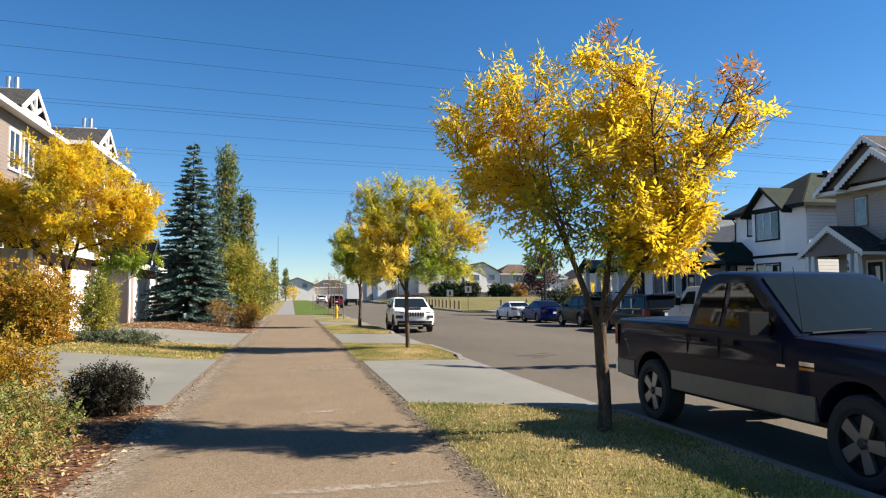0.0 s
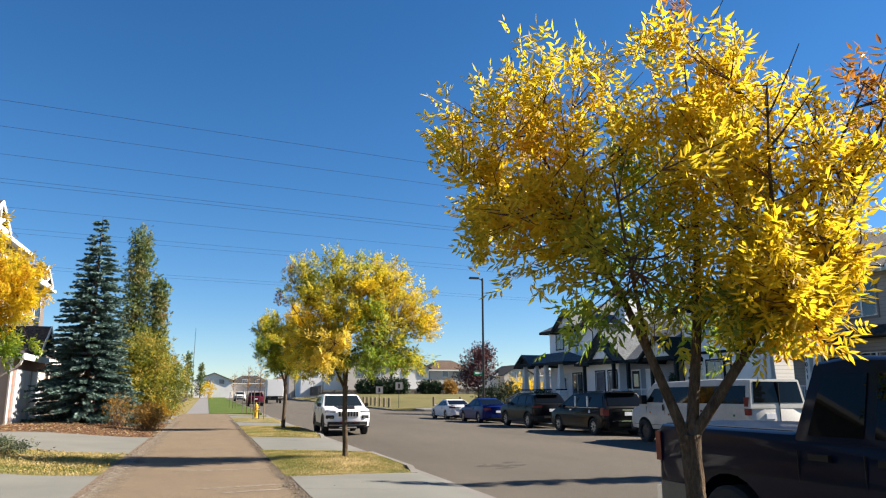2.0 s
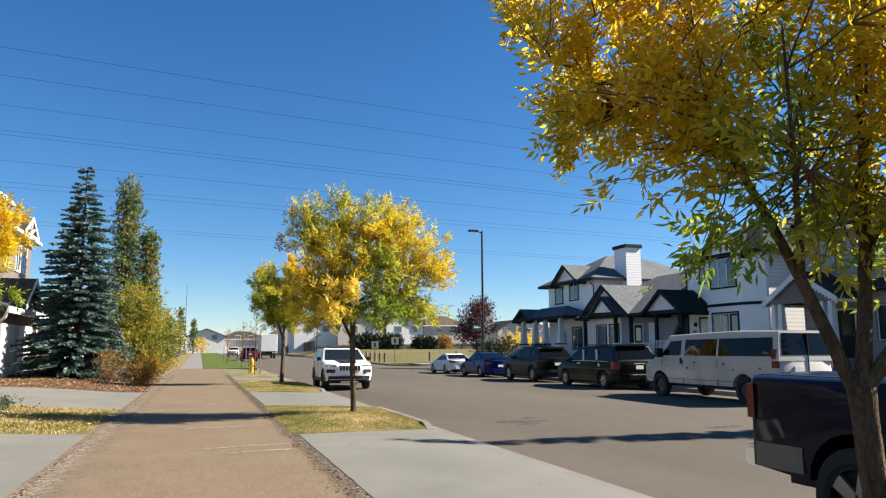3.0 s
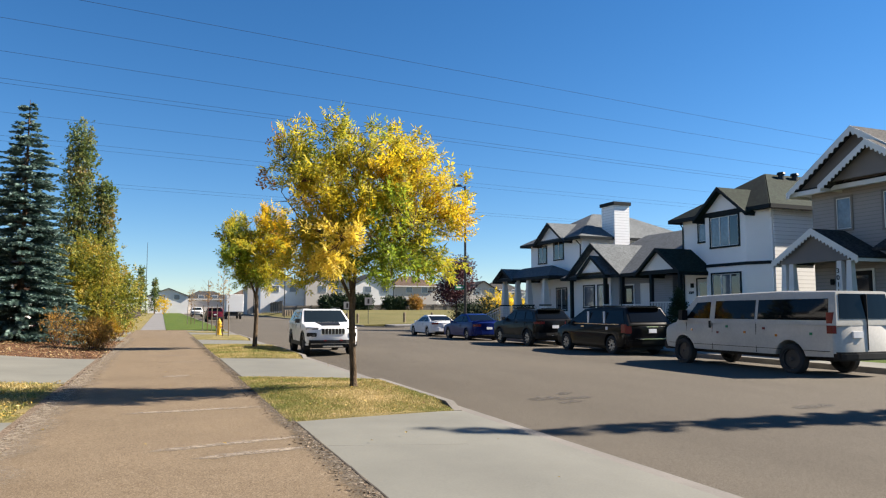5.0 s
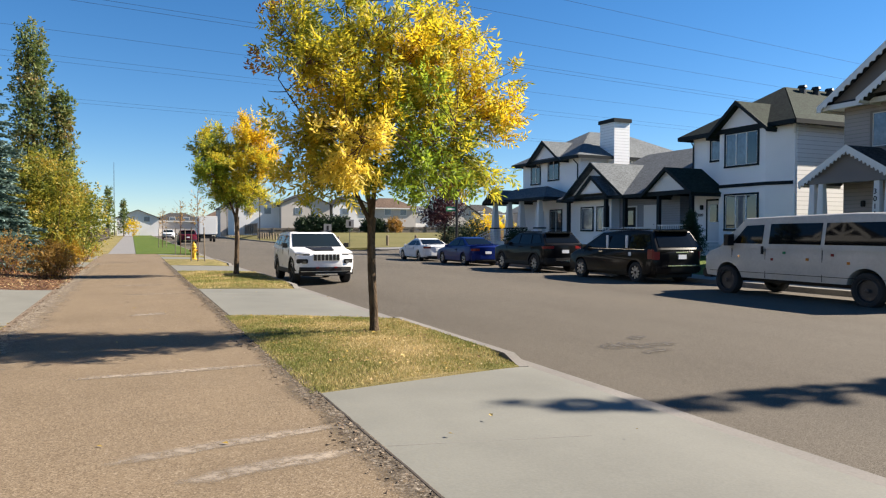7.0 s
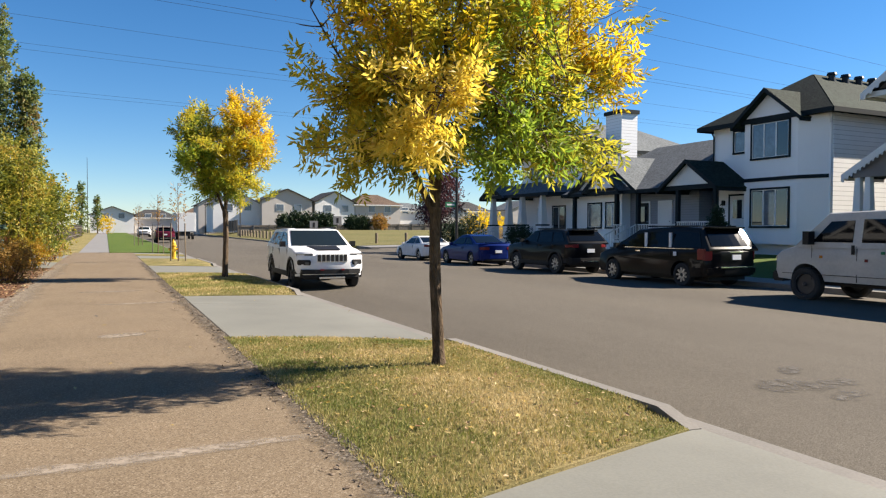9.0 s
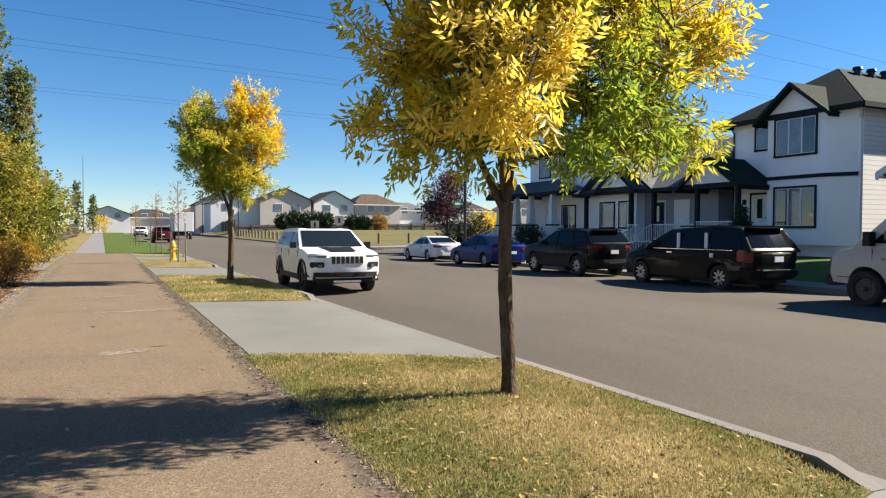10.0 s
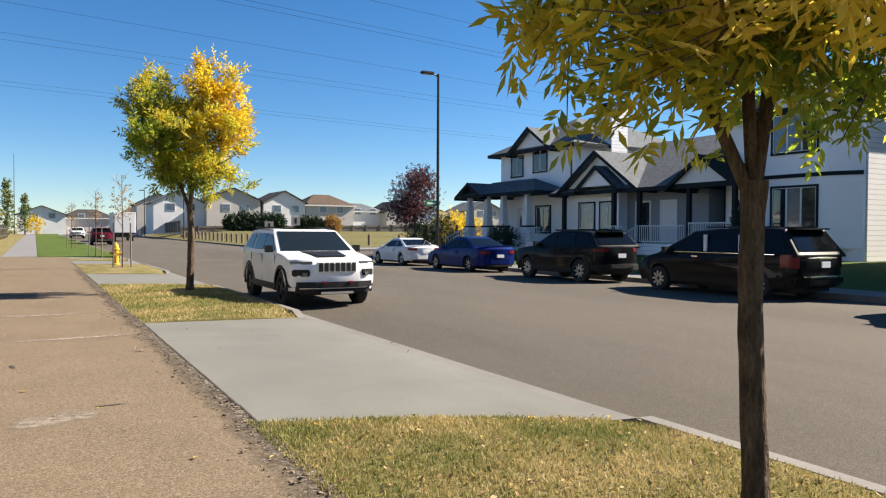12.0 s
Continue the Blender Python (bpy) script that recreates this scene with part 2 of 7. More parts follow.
# near-black leaf colours hold the shade the ash casts on this shrub
M_SHADESHRUB = leafy("shade_toned_shrub_leaves", [(0.011, 0.014, 0.007), (0.025, 0.022, 0.011), (0.039, 0.028, 0.017)], 0.5, 2.0, 0.2, 0.7)
M_JUNIPER = leafy("juniper_needles", [(0.03, 0.05, 0.03), (0.07, 0.095, 0.05), (0.14, 0.15, 0.08)], 0.6, 2.0, 0.2, 0.7)
M_PURPLE = leafy("purple_tree_leaves", [(0.03, 0.012, 0.018), (0.09, 0.03, 0.04), (0.16, 0.07, 0.06)], 0.5, 0.8, 0.3, 0.8)
M_HEDGE = leafy("hedge_needles", [(0.012, 0.03, 0.012), (0.03, 0.055, 0.022)], 0.6, 1.0, 0.15, 0.8)
M_STUCCO = surface("white_stucco", (0.88, 0.88, 0.88), 0.85, big=0.4, fine=70, vary=0.04, bump=0.3, dist=0.006)
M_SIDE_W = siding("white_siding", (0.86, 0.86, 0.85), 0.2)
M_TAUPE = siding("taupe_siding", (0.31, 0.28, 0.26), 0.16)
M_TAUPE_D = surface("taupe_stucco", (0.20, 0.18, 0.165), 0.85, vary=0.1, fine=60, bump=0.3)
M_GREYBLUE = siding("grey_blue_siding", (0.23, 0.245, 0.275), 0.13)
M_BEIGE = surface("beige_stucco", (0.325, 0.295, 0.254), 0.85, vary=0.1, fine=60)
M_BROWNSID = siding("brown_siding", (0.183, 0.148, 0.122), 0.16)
M_BRICK = surface("brown_brick_veneer", (0.28, 0.16, 0.12), 0.9, vary=0.3, big=4, fine=20)
M_TRIM_G = plain("dark_green_trim", (0.008, 0.014, 0.017), 0.7, spec=0.2)
M_TRIM_W = surface("white_trim_paint", (0.702, 0.702, 0.684), 0.5, vary=0.06, fine=20, bump=0.05)
M_ROOF_G = speckled("dark_green_shingle", [(0.0, (0.007, 0.013, 0.009)), (1.0, (0.021, 0.035, 0.025))], 14, [(0.3, (0.75,) * 3), (0.7, (1.1,) * 3)], 0.6, 0.6, 0.02)
M_ROOF_L = speckled("grey_shingle", [(0.0, (0.075, 0.085, 0.091)), (1.0, (0.150, 0.165, 0.175))], 14, [(0.3, (0.8,) * 3), (0.7, (1.05,) * 3)], 0.6, 0.6, 0.02)
M_ROOF_D = speckled("charcoal_shingle", [(0.0, (0.02, 0.02, 0.022)), (1.0, (0.07, 0.068, 0.066))], 14, [(0.3, (0.8,) * 3), (0.7, (1.1,) * 3)], 0.6, 0.6, 0.02)
M_ROOF_B = speckled("brown_shingle", [(0.0, (0.057, 0.038, 0.028)), (1.0, (0.136, 0.094, 0.068))], 10, [(0.3, (0.8,) * 3), (0.7, (1.1,) * 3)], 0.5, 0.6, 0.02)
M_GLASS = plain("window_glass", (0.02, 0.026, 0.032), 0.04, spec=0.9)
# blinds behind glass, tinted blue for the sky reflected in the panes
M_BLIND_SKY = surface("blind_with_sky_tint", (0.12, 0.15, 0.20), 0.2, big=1.5, fine=6, vary=0.35, bump=0, coat=1.0)
M_WOOD = surface("grey_fence_wood", (0.166, 0.144, 0.117), 0.9, big=1.2, fine=18, vary=0.3, stretch=(1, 1, 0.15))
M_LOG = surface("weathered_log", (0.221, 0.172, 0.117), 0.9, big=2, fine=20, vary=0.3)
M_POLE = plain("dark_bronze_metal", (0.018, 0.017, 0.018), 0.45, 0.3)
M_TYRE = surface("tyre_rubber", (0.018, 0.018, 0.018), 0.8, vary=0.2, fine=40)
M_RIM = plain("alloy_rim", (0.42, 0.42, 0.43), 0.3, 0.85)
M_RIM_D = plain("dark_alloy_rim", (0.05, 0.05, 0.052), 0.45, 0.5)
M_CHROME = plain("chrome", (0.75, 0.75, 0.76), 0.12, 1.0)
M_BLACKP = surface("black_plastic", (0.009, 0.009, 0.0095), 0.55, vary=0.2, fine=50, bump=0.1, spec=0.25)
M_SEAM = plain("panel_gap", (0.006, 0.006, 0.006), 0.8)
M_CARGLASS = plain("tinted_car_glass", (0.004, 0.005, 0.006), 0.03, spec=0.18)
M_CARGLASS_L = plain("windscreen_glass", (0.010, 0.015, 0.017), 0.03, spec=0.22)
M_LAMPGLASS = plain("headlamp_lens", (0.13, 0.135, 0.14), 0.08, 0.3, spec=0.8)
M_RED = plain("red_lens", (0.15, 0.005, 0.006), 0.3, spec=0.3, coat=0.1)
M_AMBER = plain("amber_lens", (0.5, 0.17, 0.02), 0.15, coat=1.0)
M_PLATE = plain("number_plate", (0.65, 0.66, 0.68), 0.4)
M_HYDRANT = surface("yellow_hydrant_paint", (0.60, 0.36, 0.02), 0.5, vary=0.15, fine=20)
M_SIGN = plain("sign_face", (0.17, 0.17, 0.175), 0.5)
M_GREENSIGN = plain("green_sign", (0.0, 0.16, 0.06), 0.5)
M_CABLE = plain("cable", (0.02, 0.025, 0.035), 0.9, spec=0.1)
M_DOORW = surface("white_door_paint", (0.669, 0.669, 0.660), 0.45, vary=0.05, fine=12, bump=0.05)


def paint(name, col, metal=0.0, rough=0.35, dusty=0.12):
    return surface(name, col, rough, metal, big=1.2, fine=14, vary=dusty, bump=0.0, coat=0.2, spec=0.05)


M_RIM_T = plain("worn_truck_alloy", (0.26, 0.255, 0.25), 0.38, 0.8)
P_NAVY = paint("navy_truck_paint", (0.006, 0.009, 0.022), 0.0)
P_TAN = paint("tan_lower_paint", (0.19, 0.17, 0.13), 0.2, 0.5)
P_WHITE = paint("white_car_paint", (0.72, 0.73, 0.74))
P_VAN = paint("dusty_silver_van_paint", (0.47, 0.455, 0.42), 0.2, 0.5)
P_BLACK = paint("black_car_paint", (0.006, 0.006, 0.007))
P_BLUE = paint("blue_car_paint", (0.006, 0.018, 0.12), 0.3)
P_MAROON = paint("maroon_car_paint", (0.10, 0.012, 0.03), 0.2)
P_BOX = surface("truck_box_panel", (0.62, 0.62, 0.60), 0.5, vary=0.12, fine=5, bump=0.05)


# ---- mesh helpers ----
def part(name, bm, material, parent=None, label=""):
    """Links a bmesh as one mesh object under a thing or a part."""
    me = bpy.data.meshes.new(name)
    bm.to_mesh(me)
    bm.free()
    for m in (material if isinstance(material, (list, tuple)) else [material]):
        me.materials.append(m)
    ob = new(name, me)
    ob.parent = parent
    if label:
        ob["label"] = label
    return ob


def thing(name, label, category, m=None, group="", kind=""):
    e = new(name)
    e.matrix_world = m or Matrix()
    return tagged(e, label, category, group, kind)


def smooth(ob, angle=35):
    for p in ob.data.polygons:
        p.use_smooth = True
    ob.data.set_sharp_from_angle(angle=radians(angle))
    return ob


def B():
    return bmesh.new()


def box(bm, x0, x1, y0, y1, z0, z1):
    v = [bm.verts.new((x, y, z)) for z in (z0, z1) for x, y in ((x0, y0), (x1, y0), (x1, y1), (x0, y1))]
    for f in ((3, 2, 1, 0), (4, 5, 6, 7), (0, 1, 5, 4), (1, 2, 6, 5), (2, 3, 7, 6), (3, 0, 4, 7)):
        bm.faces.new([v[i] for i in f])
    return bm


def bevelled(bm, w=0.01, seg=1):
    bmesh.ops.bevel(bm, geom=list(bm.edges), offset=w, segments=seg, affect='EDGES', clamp_overlap=True)
    return bm


def solid(bm, a, b):
    """A prism between two matching rings of points."""
    va, vb = [bm.verts.new(p) for p in a], [bm.verts.new(p) for p in b]
    n = len(a)
    fs = [bm.faces.new(va[::-1]), bm.faces.new(vb)]
    for i in range(n):
        fs.append(bm.faces.new((va[i], va[(i + 1) % n], vb[(i + 1) % n], vb[i])))
    bmesh.ops.recalc_face_normals(bm, faces=fs)
    return bm


def tube(bm, pts, radii, seg=8, cap=True):
    """A tapering tube through points."""
    rings = []
    pts = [Vector(p) for p in pts]
    for i, p in enumerate(pts):
        d = (pts[min(i + 1, len(pts) - 1)] - pts[max(i - 1, 0)])
        d.normalize()
        if i == 0:
            side = d.orthogonal().normalized()
        else:
            side = (side - d * side.dot(d)).normalized()
        up = d.cross(side)
        rings.append([bm.verts.new(p + (side * math.cos(a) + up * math.sin(a)) * radii[i]) for a in [k * math.tau / seg for k in range(seg)]])
    for a, b in zip(rings, rings[1:]):
        for k in range(seg):
            bm.faces.new((a[k], a[(k + 1) % seg], b[(k + 1) % seg], b[k]))
    if cap:
        bm.faces.new(rings[0][::-1])
        bm.faces.new(rings[-1])
    return bm


def lathe(bm, prof, seg=20, axis='X', centre=(0, 0, 0), caps=(True, True)):
    """Turns (radius, height) about an axis."""
    rings = []
    for r, h in prof:
        ring = []
        for k in range(seg):
            a = k * math.tau / seg
            c, s = math.cos(a) * r, math.sin(a) * r
            p = {'X': (h, c, s), 'Y': (c, h, s), 'Z': (c, s, h)}[axis]
            ring.append(bm.verts.new(Vector(p) + Vector(centre)))
        rings.append(ring)
    fs = []
    for a, b in zip(rings, rings[1:]):
        for k in range(seg):
            fs.append(bm.faces.new((a[k], a[(k + 1) % seg], b[(k + 1) % seg], b[k])))
    if caps[0]:
        fs.append(bm.faces.new(rings[0][::-1]))
    if caps[1]:
        fs.append(bm.faces.new(rings[-1]))
    bmesh.ops.recalc_face_normals(bm, faces=fs)
    return bm


def sstep(a, b, v):
    k = max(0.0, min(1.0, (v - a) / (b - a)))
    return k * k * (3 - 2 * k)


def zg(x, y):
    """Height of the natural ground."""
    z = 0.28 * sstep(0.0, 4.5, -1.7 - x) * (1 - sstep(45, 60, y))
    z += 0.4 * sstep(0, 8, x - 18.0) * (1 - sstep(54, 60, y))
    z += 0.005 * max(0.0, min(y, 200) - 55)
    z += sstep(17.5, 24, x) * 1.15 * sstep(62, 125, y)
    return z


def sheet(name, xs, ys, dz, material, fn=None, **tags):
    """A strip of ground that follows its rise, with a skirt."""
    bm = B()
    f = fn or zg
    g = [[bm.verts.new((x, y, f(x, y) + dz)) for x in xs] for y in ys]
    for j in range(len(ys) - 1):
        for i in range(len(xs) - 1):
            bm.faces.new((g[j][i], g[j][i + 1], g[j + 1][i + 1], g[j + 1][i]))
    edges = [g[0], [r[-1] for r in g], g[-1][::-1], [r[0] for r in g][::-1]]
    for e in edges:
        low = [bm.verts.new(v.co - Vector((0, 0, 0.25))) for v in e]
        for k in range(len(e) - 1):
            bm.faces.new((e[k], low[k], low[k + 1], e[k + 1]))
    bmesh.ops.recalc_face_normals(bm, faces=list(bm.faces))
    ob = part(name, bm, material)
    return tagged(ob, tags.get("label", ""), tags.get("category", "ground"), "", "structure")


def lin(a, b, n):
    return [a + (b - a) * i / n for i in range(n + 1)]

# ---- ground, path, road ----
_far = [-1500, -600, -250, -120, -60, -30, -15, -8, -4, 0, 5, 10, 17.5, 20, 24, 30, 45, 70, 110, 160, 250, 600, 1500]
_deep = [-1500, -600, -200, -60, 0, 40, 55, 62, 70, 80, 90, 100, 112, 125, 150, 200, 300, 600, 1500, 3000]
sheet("ground", _far, _deep, -0.32, M_FIELD, label="dry grass land reaching to the horizon")


def road_z(x, y):
    return -0.13 + 0.07 * (1 - ((x - 10.85) / 6.4) ** 2) + 0.005 * max(0.0, min(y, 200) - 55)


sheet("road", lin(4.62, 17.05, 10), [-40, -10, 20, 55, 90, 130, 200], 0.0, M_ROAD, road_z, label="worn grey-brown asphalt street", category="road")


def side_z(x, y):
    return road_z(17.05, y) + 0.06 * sstep(17, 30, x)


sheet("side_street", [17.05, 20, 30, 50, 120], [54.5, 58, 62, 66, 69.5], 0.002, M_ROAD, side_z, label="asphalt side street joining the road", category="road")
path_strip = sheet("path", lin(-1.62, 1.6, 6), [-14, 0, 20, 40, 55, 62.5], 0.012, M_PATH, label="wide brown asphalt footpath with pale joints", category="path")
sheet("edge_strip_near_road", [1.6, 1.69], [-14, 20, 55, 62], 0.004, M_GRAVEL, label="crumbling dark gravel edge of the path", category="path edge")
sheet("edge_strip_near_yards", [-1.78, -1.62], [-14, 20, 45, 62], 0.006, M_GRAVEL, lambda x, y: 0.0, label="crumbling gravel edge of the path", category="path edge")
sheet("grey_sidewalk", [-1.35, 0.35], [62.5, 80, 100, 140, 190], 0.012, M_WALKGREY, label="narrow grey concrete sidewalk in the distance", category="sidewalk")

# lawns between path and kerb, cut by concrete aprons
# start, end, how far the end runs out towards the street
APRONS = [(10.3, 17.2, 0.9), (23.8, 30.4, 0.32), (39.3, 44.9, 0.4), (53.0, 57.0, 0.4), (59.5, 61.5, 0.4)]


def verge_z(x, y):
    fl = (x - 1.69) / 2.75
    drop = 0.0
    for a, b, out in APRONS:
        d = min(abs(y - (a - fl)), abs(y - (b + out * fl)))
        drop = max(drop, 0.1 * max(0.0, fl) * (1 - sstep(0.0, 0.8, d)))
    return -drop + 0.03 * math.sin((x - 1.69) / 2.6 * math.pi) + 0.005 * max(0.0, y - 55)


_verges = [(-14, 10.3, 0), (17.2, 23.8, 0.9), (30.4, 39.3, 0.32), (44.9, 53.0, 0.4), (57.0, 59.5, 0.4)]
for a, b, out in _verges:
    bm = B()
    n = max(4, int(b - a))
    rows_ = []
    fr = sorted({0.0, 0.25 / (b - a), 0.55 / (b - a), *[i / n for i in range(1, n)], 1 - 0.55 / (b - a), 1 - 0.25 / (b - a), 1.0})
    n = len(fr) - 1
    for k, f in enumerate(fr):
        y = a + (b - a) * f
        row = []
        for i in range(7):
            x = 1.69 + 2.61 * i / 6
            yy = y
            flare = (x - 1.69) / 2.75
            if a > -10:
                yy += flare * out * (1 - f)
            yy -= flare * f
            row.append(bm.verts.new((x, yy, verge_z(x, yy) + 0.012 + 0.012 * noise.noise((x * 2, yy * 2, 0)))))
        rows_.append(row)
    for r0, r1 in zip(rows_, rows_[1:]):
        for i in range(6):
            bm.faces.new((r0[i], r0[i + 1], r1[i + 1], r1[i]))
    for e in (rows_[0], rows_[-1][::-1], [r[-1] for r in rows_], [r[0] for r in rows_][::-1]):
        low = [bm.verts.new(v.co - Vector((0, 0, 0.2))) for v in e]
        for k in range(len(e) - 1):
            bm.faces.new((e[k], low[k], low[k + 1], e[k + 1]))
    bmesh.ops.recalc_face_normals(bm, faces=list(bm.faces))
    tagged(part("verge_lawn", bm, M_GRASS), "dry yellowing lawn strip beside the kerb", "lawn", "lawn strips", "structure")
sheet("verge_far", [0.35, 4.3], [61.5, 70, 90, 120, 190], 0.03, M_LAWN, label="mown green lawn beside the sidewalk", category="lawn")

for a, b, out in APRONS:
    bm = B()
    xs = [1.69, 2.4, 3.3, 3.7, 4.05, 4.45]
    zs = [0.012, -0.012, -0.045, -0.06, -0.075, -0.10]
    cols = []
    for x, z in zip(xs, zs):
        fl = (x - 1.69) / 2.75
        rise = 0.005 * max(0.0, a - 55)
        cols.append([bm.verts.new((x, y, z + rise)) for y in lin(a - fl + 0.004, b + fl * out - 0.004, 4)])
    for c0, c1 in zip(cols, cols[1:]):
        for k in range(4):
            bm.faces.new((c0[k], c1[k], c1[k + 1], c0[k + 1]))
    for e in ([c[0] for c in cols], [c[-1] for c in cols][::-1], cols[0][::-1]):
        low = [bm.verts.new(v.co - Vector((0, 0, 0.2))) for v in e]
        for k in range(len(e) - 1):
            bm.faces.new((e[k], low[k], low[k + 1], e[k + 1]))
    bmesh.ops.recalc_face_normals(bm, faces=list(bm.faces))
    ap = part("driveway_apron", bm, M_CONC)
    tagged(ap, "pale concrete driveway apron sloping to the street", "driveway", "driveway aprons", "structure")
    bm = B()
    ym = a + (b - a) * 0.74
    if b - a > 5:
        solid(bm, [(1.72, ym - 0.004, 0.004), (1.72, ym + 0.004, 0.004), (3.3, ym - 0.19, -0.05), (3.3, ym - 0.198, -0.05)], [(1.72, ym - 0.004, 0.0125), (1.72, ym + 0.004, 0.0125), (3.3, ym - 0.19, -0.0435), (3.3, ym - 0.198, -0.0435)])
        part("control_joint", bm, M_CURB, ap, "faint sawn joint")

# kerb and gutter
segs = [(-40, APRONS[0][0] - 1.0)] + [(p[1] + p[2] * 0.96, q[0] - 1.0) for p, q in zip(APRONS, APRONS[1:])] + [(APRONS[-1][1] + 0.4, 190)]
for a, b in segs:
    bm = B()
    ys = [a, a + 0.35, b - 0.35, b]
    zt = [-0.09, 0.018, 0.018, -0.09]
    if b > 100:
        ys, zt = [a, a + 0.35, 100, b], [-0.09, 0.018, 0.24, 0.7]
    for k in range(3):
        solid(bm, [(4.3, ys[k], -0.3), (4.47, ys[k], -0.3), (4.44, ys[k], zt[k]), (4.3, ys[k], zt[k] + 0.004)],
              [(4.3, ys[k + 1], -0.3), (4.47, ys[k + 1], -0.3), (4.44, ys[k + 1], zt[k + 1]), (4.3, ys[k + 1], zt[k + 1] + 0.004)])
    tagged(part("kerb", bm, M_CURB), "low worn concrete kerb", "kerb", "kerbs of the near side", "structure")
sheet("gutter", [4.4, 4.66], [-40, 20, 55, 100, 190], 0.012, M_CURB, road_z, label="concrete gutter along the kerb", category="gutter")
bm = B()
for a, b in ((-40, 51.5), (70.5, 90), (90, 130), (130, 190)):
    za, zb = 0.005 * max(0, a - 55), 0.005 * max(0, b - 55)
    solid(bm, [(17.05, a, -0.3), (17.25, a, -0.3), (17.25, a, 0.02 + za), (17.08, a, 0.02 + za)], [(17.05, b, -0.3), (17.25, b, -0.3), (17.25, b, 0.02 + zb), (17.08, b, 0.02 + zb)])
for k in range(8):
    a0, a1 = radians(180 - 90 * k / 8), radians(180 - 90 * (k + 1) / 8)
    for cx, cy, s in ((20.05, 51.5, 1), (20.05, 70.5, -1)):
        p = [(cx + 3.0 * math.cos(a), cy + s * 3.0 * math.sin(a)) for a in (a0, a1)]
        q = [(cx + 2.8 * math.cos(a), cy + s * 2.8 * math.sin(a)) for a in (a0, a1)]
        solid(bm, [(*p[0], -0.3), (*q[0], -0.3), (*q[0], 0.03), (*p[0], 0.03)], [(*p[1], -0.3), (*q[1], -0.3), (*q[1], 0.03), (*p[1], 0.03)])
tagged(part("kerb_far_side", bm, M_CURB), "concrete kerb curving round the street corner", "kerb", "", "structure")

# the far side of the street
sheet("sidewalk_far_side", [17.25, 18.8], [-40, 20, 52.5], 0.015, M_CONC, lambda x, y: 0.0, label="concrete sidewalk before the houses", category="sidewalk")
sheet("front_lawn", [18.8, 20, 22, 24, 27, 40, 60], [-40, 10, 30, 46, 54], 0.0, M_LAWN, label="green front lawns of the houses", category="lawn")
sheet("field", [17.25, 18.5, 20, 22, 24, 30, 45, 70, 120], [73, 78, 84, 92, 100, 112, 125, 140], 0.0, M_FIELD, label="dry grassed park field across the side street", category="field")
sheet("field_edge", [20, 24, 30, 45, 70, 120], [69.7, 73], -0.02, M_WALKGREY, label="pale sidewalk along the side street", category="sidewalk")

# yards on the house side
_lx = [-40, -20, -12, -8, -6, -5, -4, -3, -2.5, -1.78]
sheet("planting_bed_near", _lx, [-14, 0, 5, 10.85], 0.0, M_MULCH, label="bark mulch bed strewn with fallen leaves", category="planting bed")
sheet("driveway_near", _lx, [10.85, 14.5, 18.5], 0.008, M_CONC, label="pale concrete driveway leading to the townhouse", category="driveway")
sheet("yard_lawn", _lx, [18.5, 21, 23.8], 0.0, M_GRASS, label="dry lawn between two driveways", category="lawn")
sheet("driveway_middle", _lx, [23.8, 27, 31.4], 0.008, M_CONC, label="pale concrete driveway crossing the yard", category="driveway")
sheet("planting_bed_far", _lx, [31.4, 36, 41, 44.5], 0.0, M_MULCH, label="red-brown mulch bed under the spruce", category="planting bed")
sheet("driveway_far", _lx, [44.5, 47, 49.5], 0.008, M_CONC, label="concrete driveway in the distance", category="driveway")
sheet("yard_lawn_far", _lx, [49.5, 52, 54.5], 0.0, M_GRASS, label="dry lawn strip between driveways", category="lawn")
sheet("driveway_farthest", _lx, [54.5, 57, 59], 0.008, M_CONC, label="concrete driveway in the distance", category="driveway")
sheet("yard_lawn_end", [-40, -12, -6, -3, -1.35], [59, 62.5, 80, 110, 190], 0.0, M_GRASS, label="dry grass beside the wooden fence", category="lawn")

# ---- plants ----
def leaf_mesh(name, items, material, parent=None, label=""):
    """Leaves from (place, along, side, length, width), each a folded blade."""
    n = len(items)
    P = np.array([i[0] for i in items]); A = np.array([i[1] for i in items]); S = np.array([i[2] for i in items])
    L = np.array([i[3] for i in items])[:, None]; W = np.array([i[4] for i in items])[:, None]
    N = np.cross(A, S)
    v = np.stack([P, P + A * L * 0.45 + S * W * 0.5 + N * W * 0.18, P + A * L, P + A * L * 0.45 - S * W * 0.5 + N * W * 0.18], 1).reshape(-1, 3)
    k = np.arange(n)[:, None] * 4
    faces = np.concatenate([k + np.array([0, 1, 2]), k + np.array([0, 2, 3])]).tolist()
    me = bpy.data.meshes.new(name)
    me.from_pydata(v.tolist(), [], faces)
    me.materials.append(material)
    ob = new(name, me)
    ob.parent = parent
    if label:
        ob["label"] = label
    return ob


def rnd_dir(rng):
    v = rng.normal(size=3)
    return v / np.linalg.norm(v)


def frame_of(a, rng):
    s = np.cross(a, rnd_dir(rng))
    return s / (np.linalg.norm(s) + 1e-9)


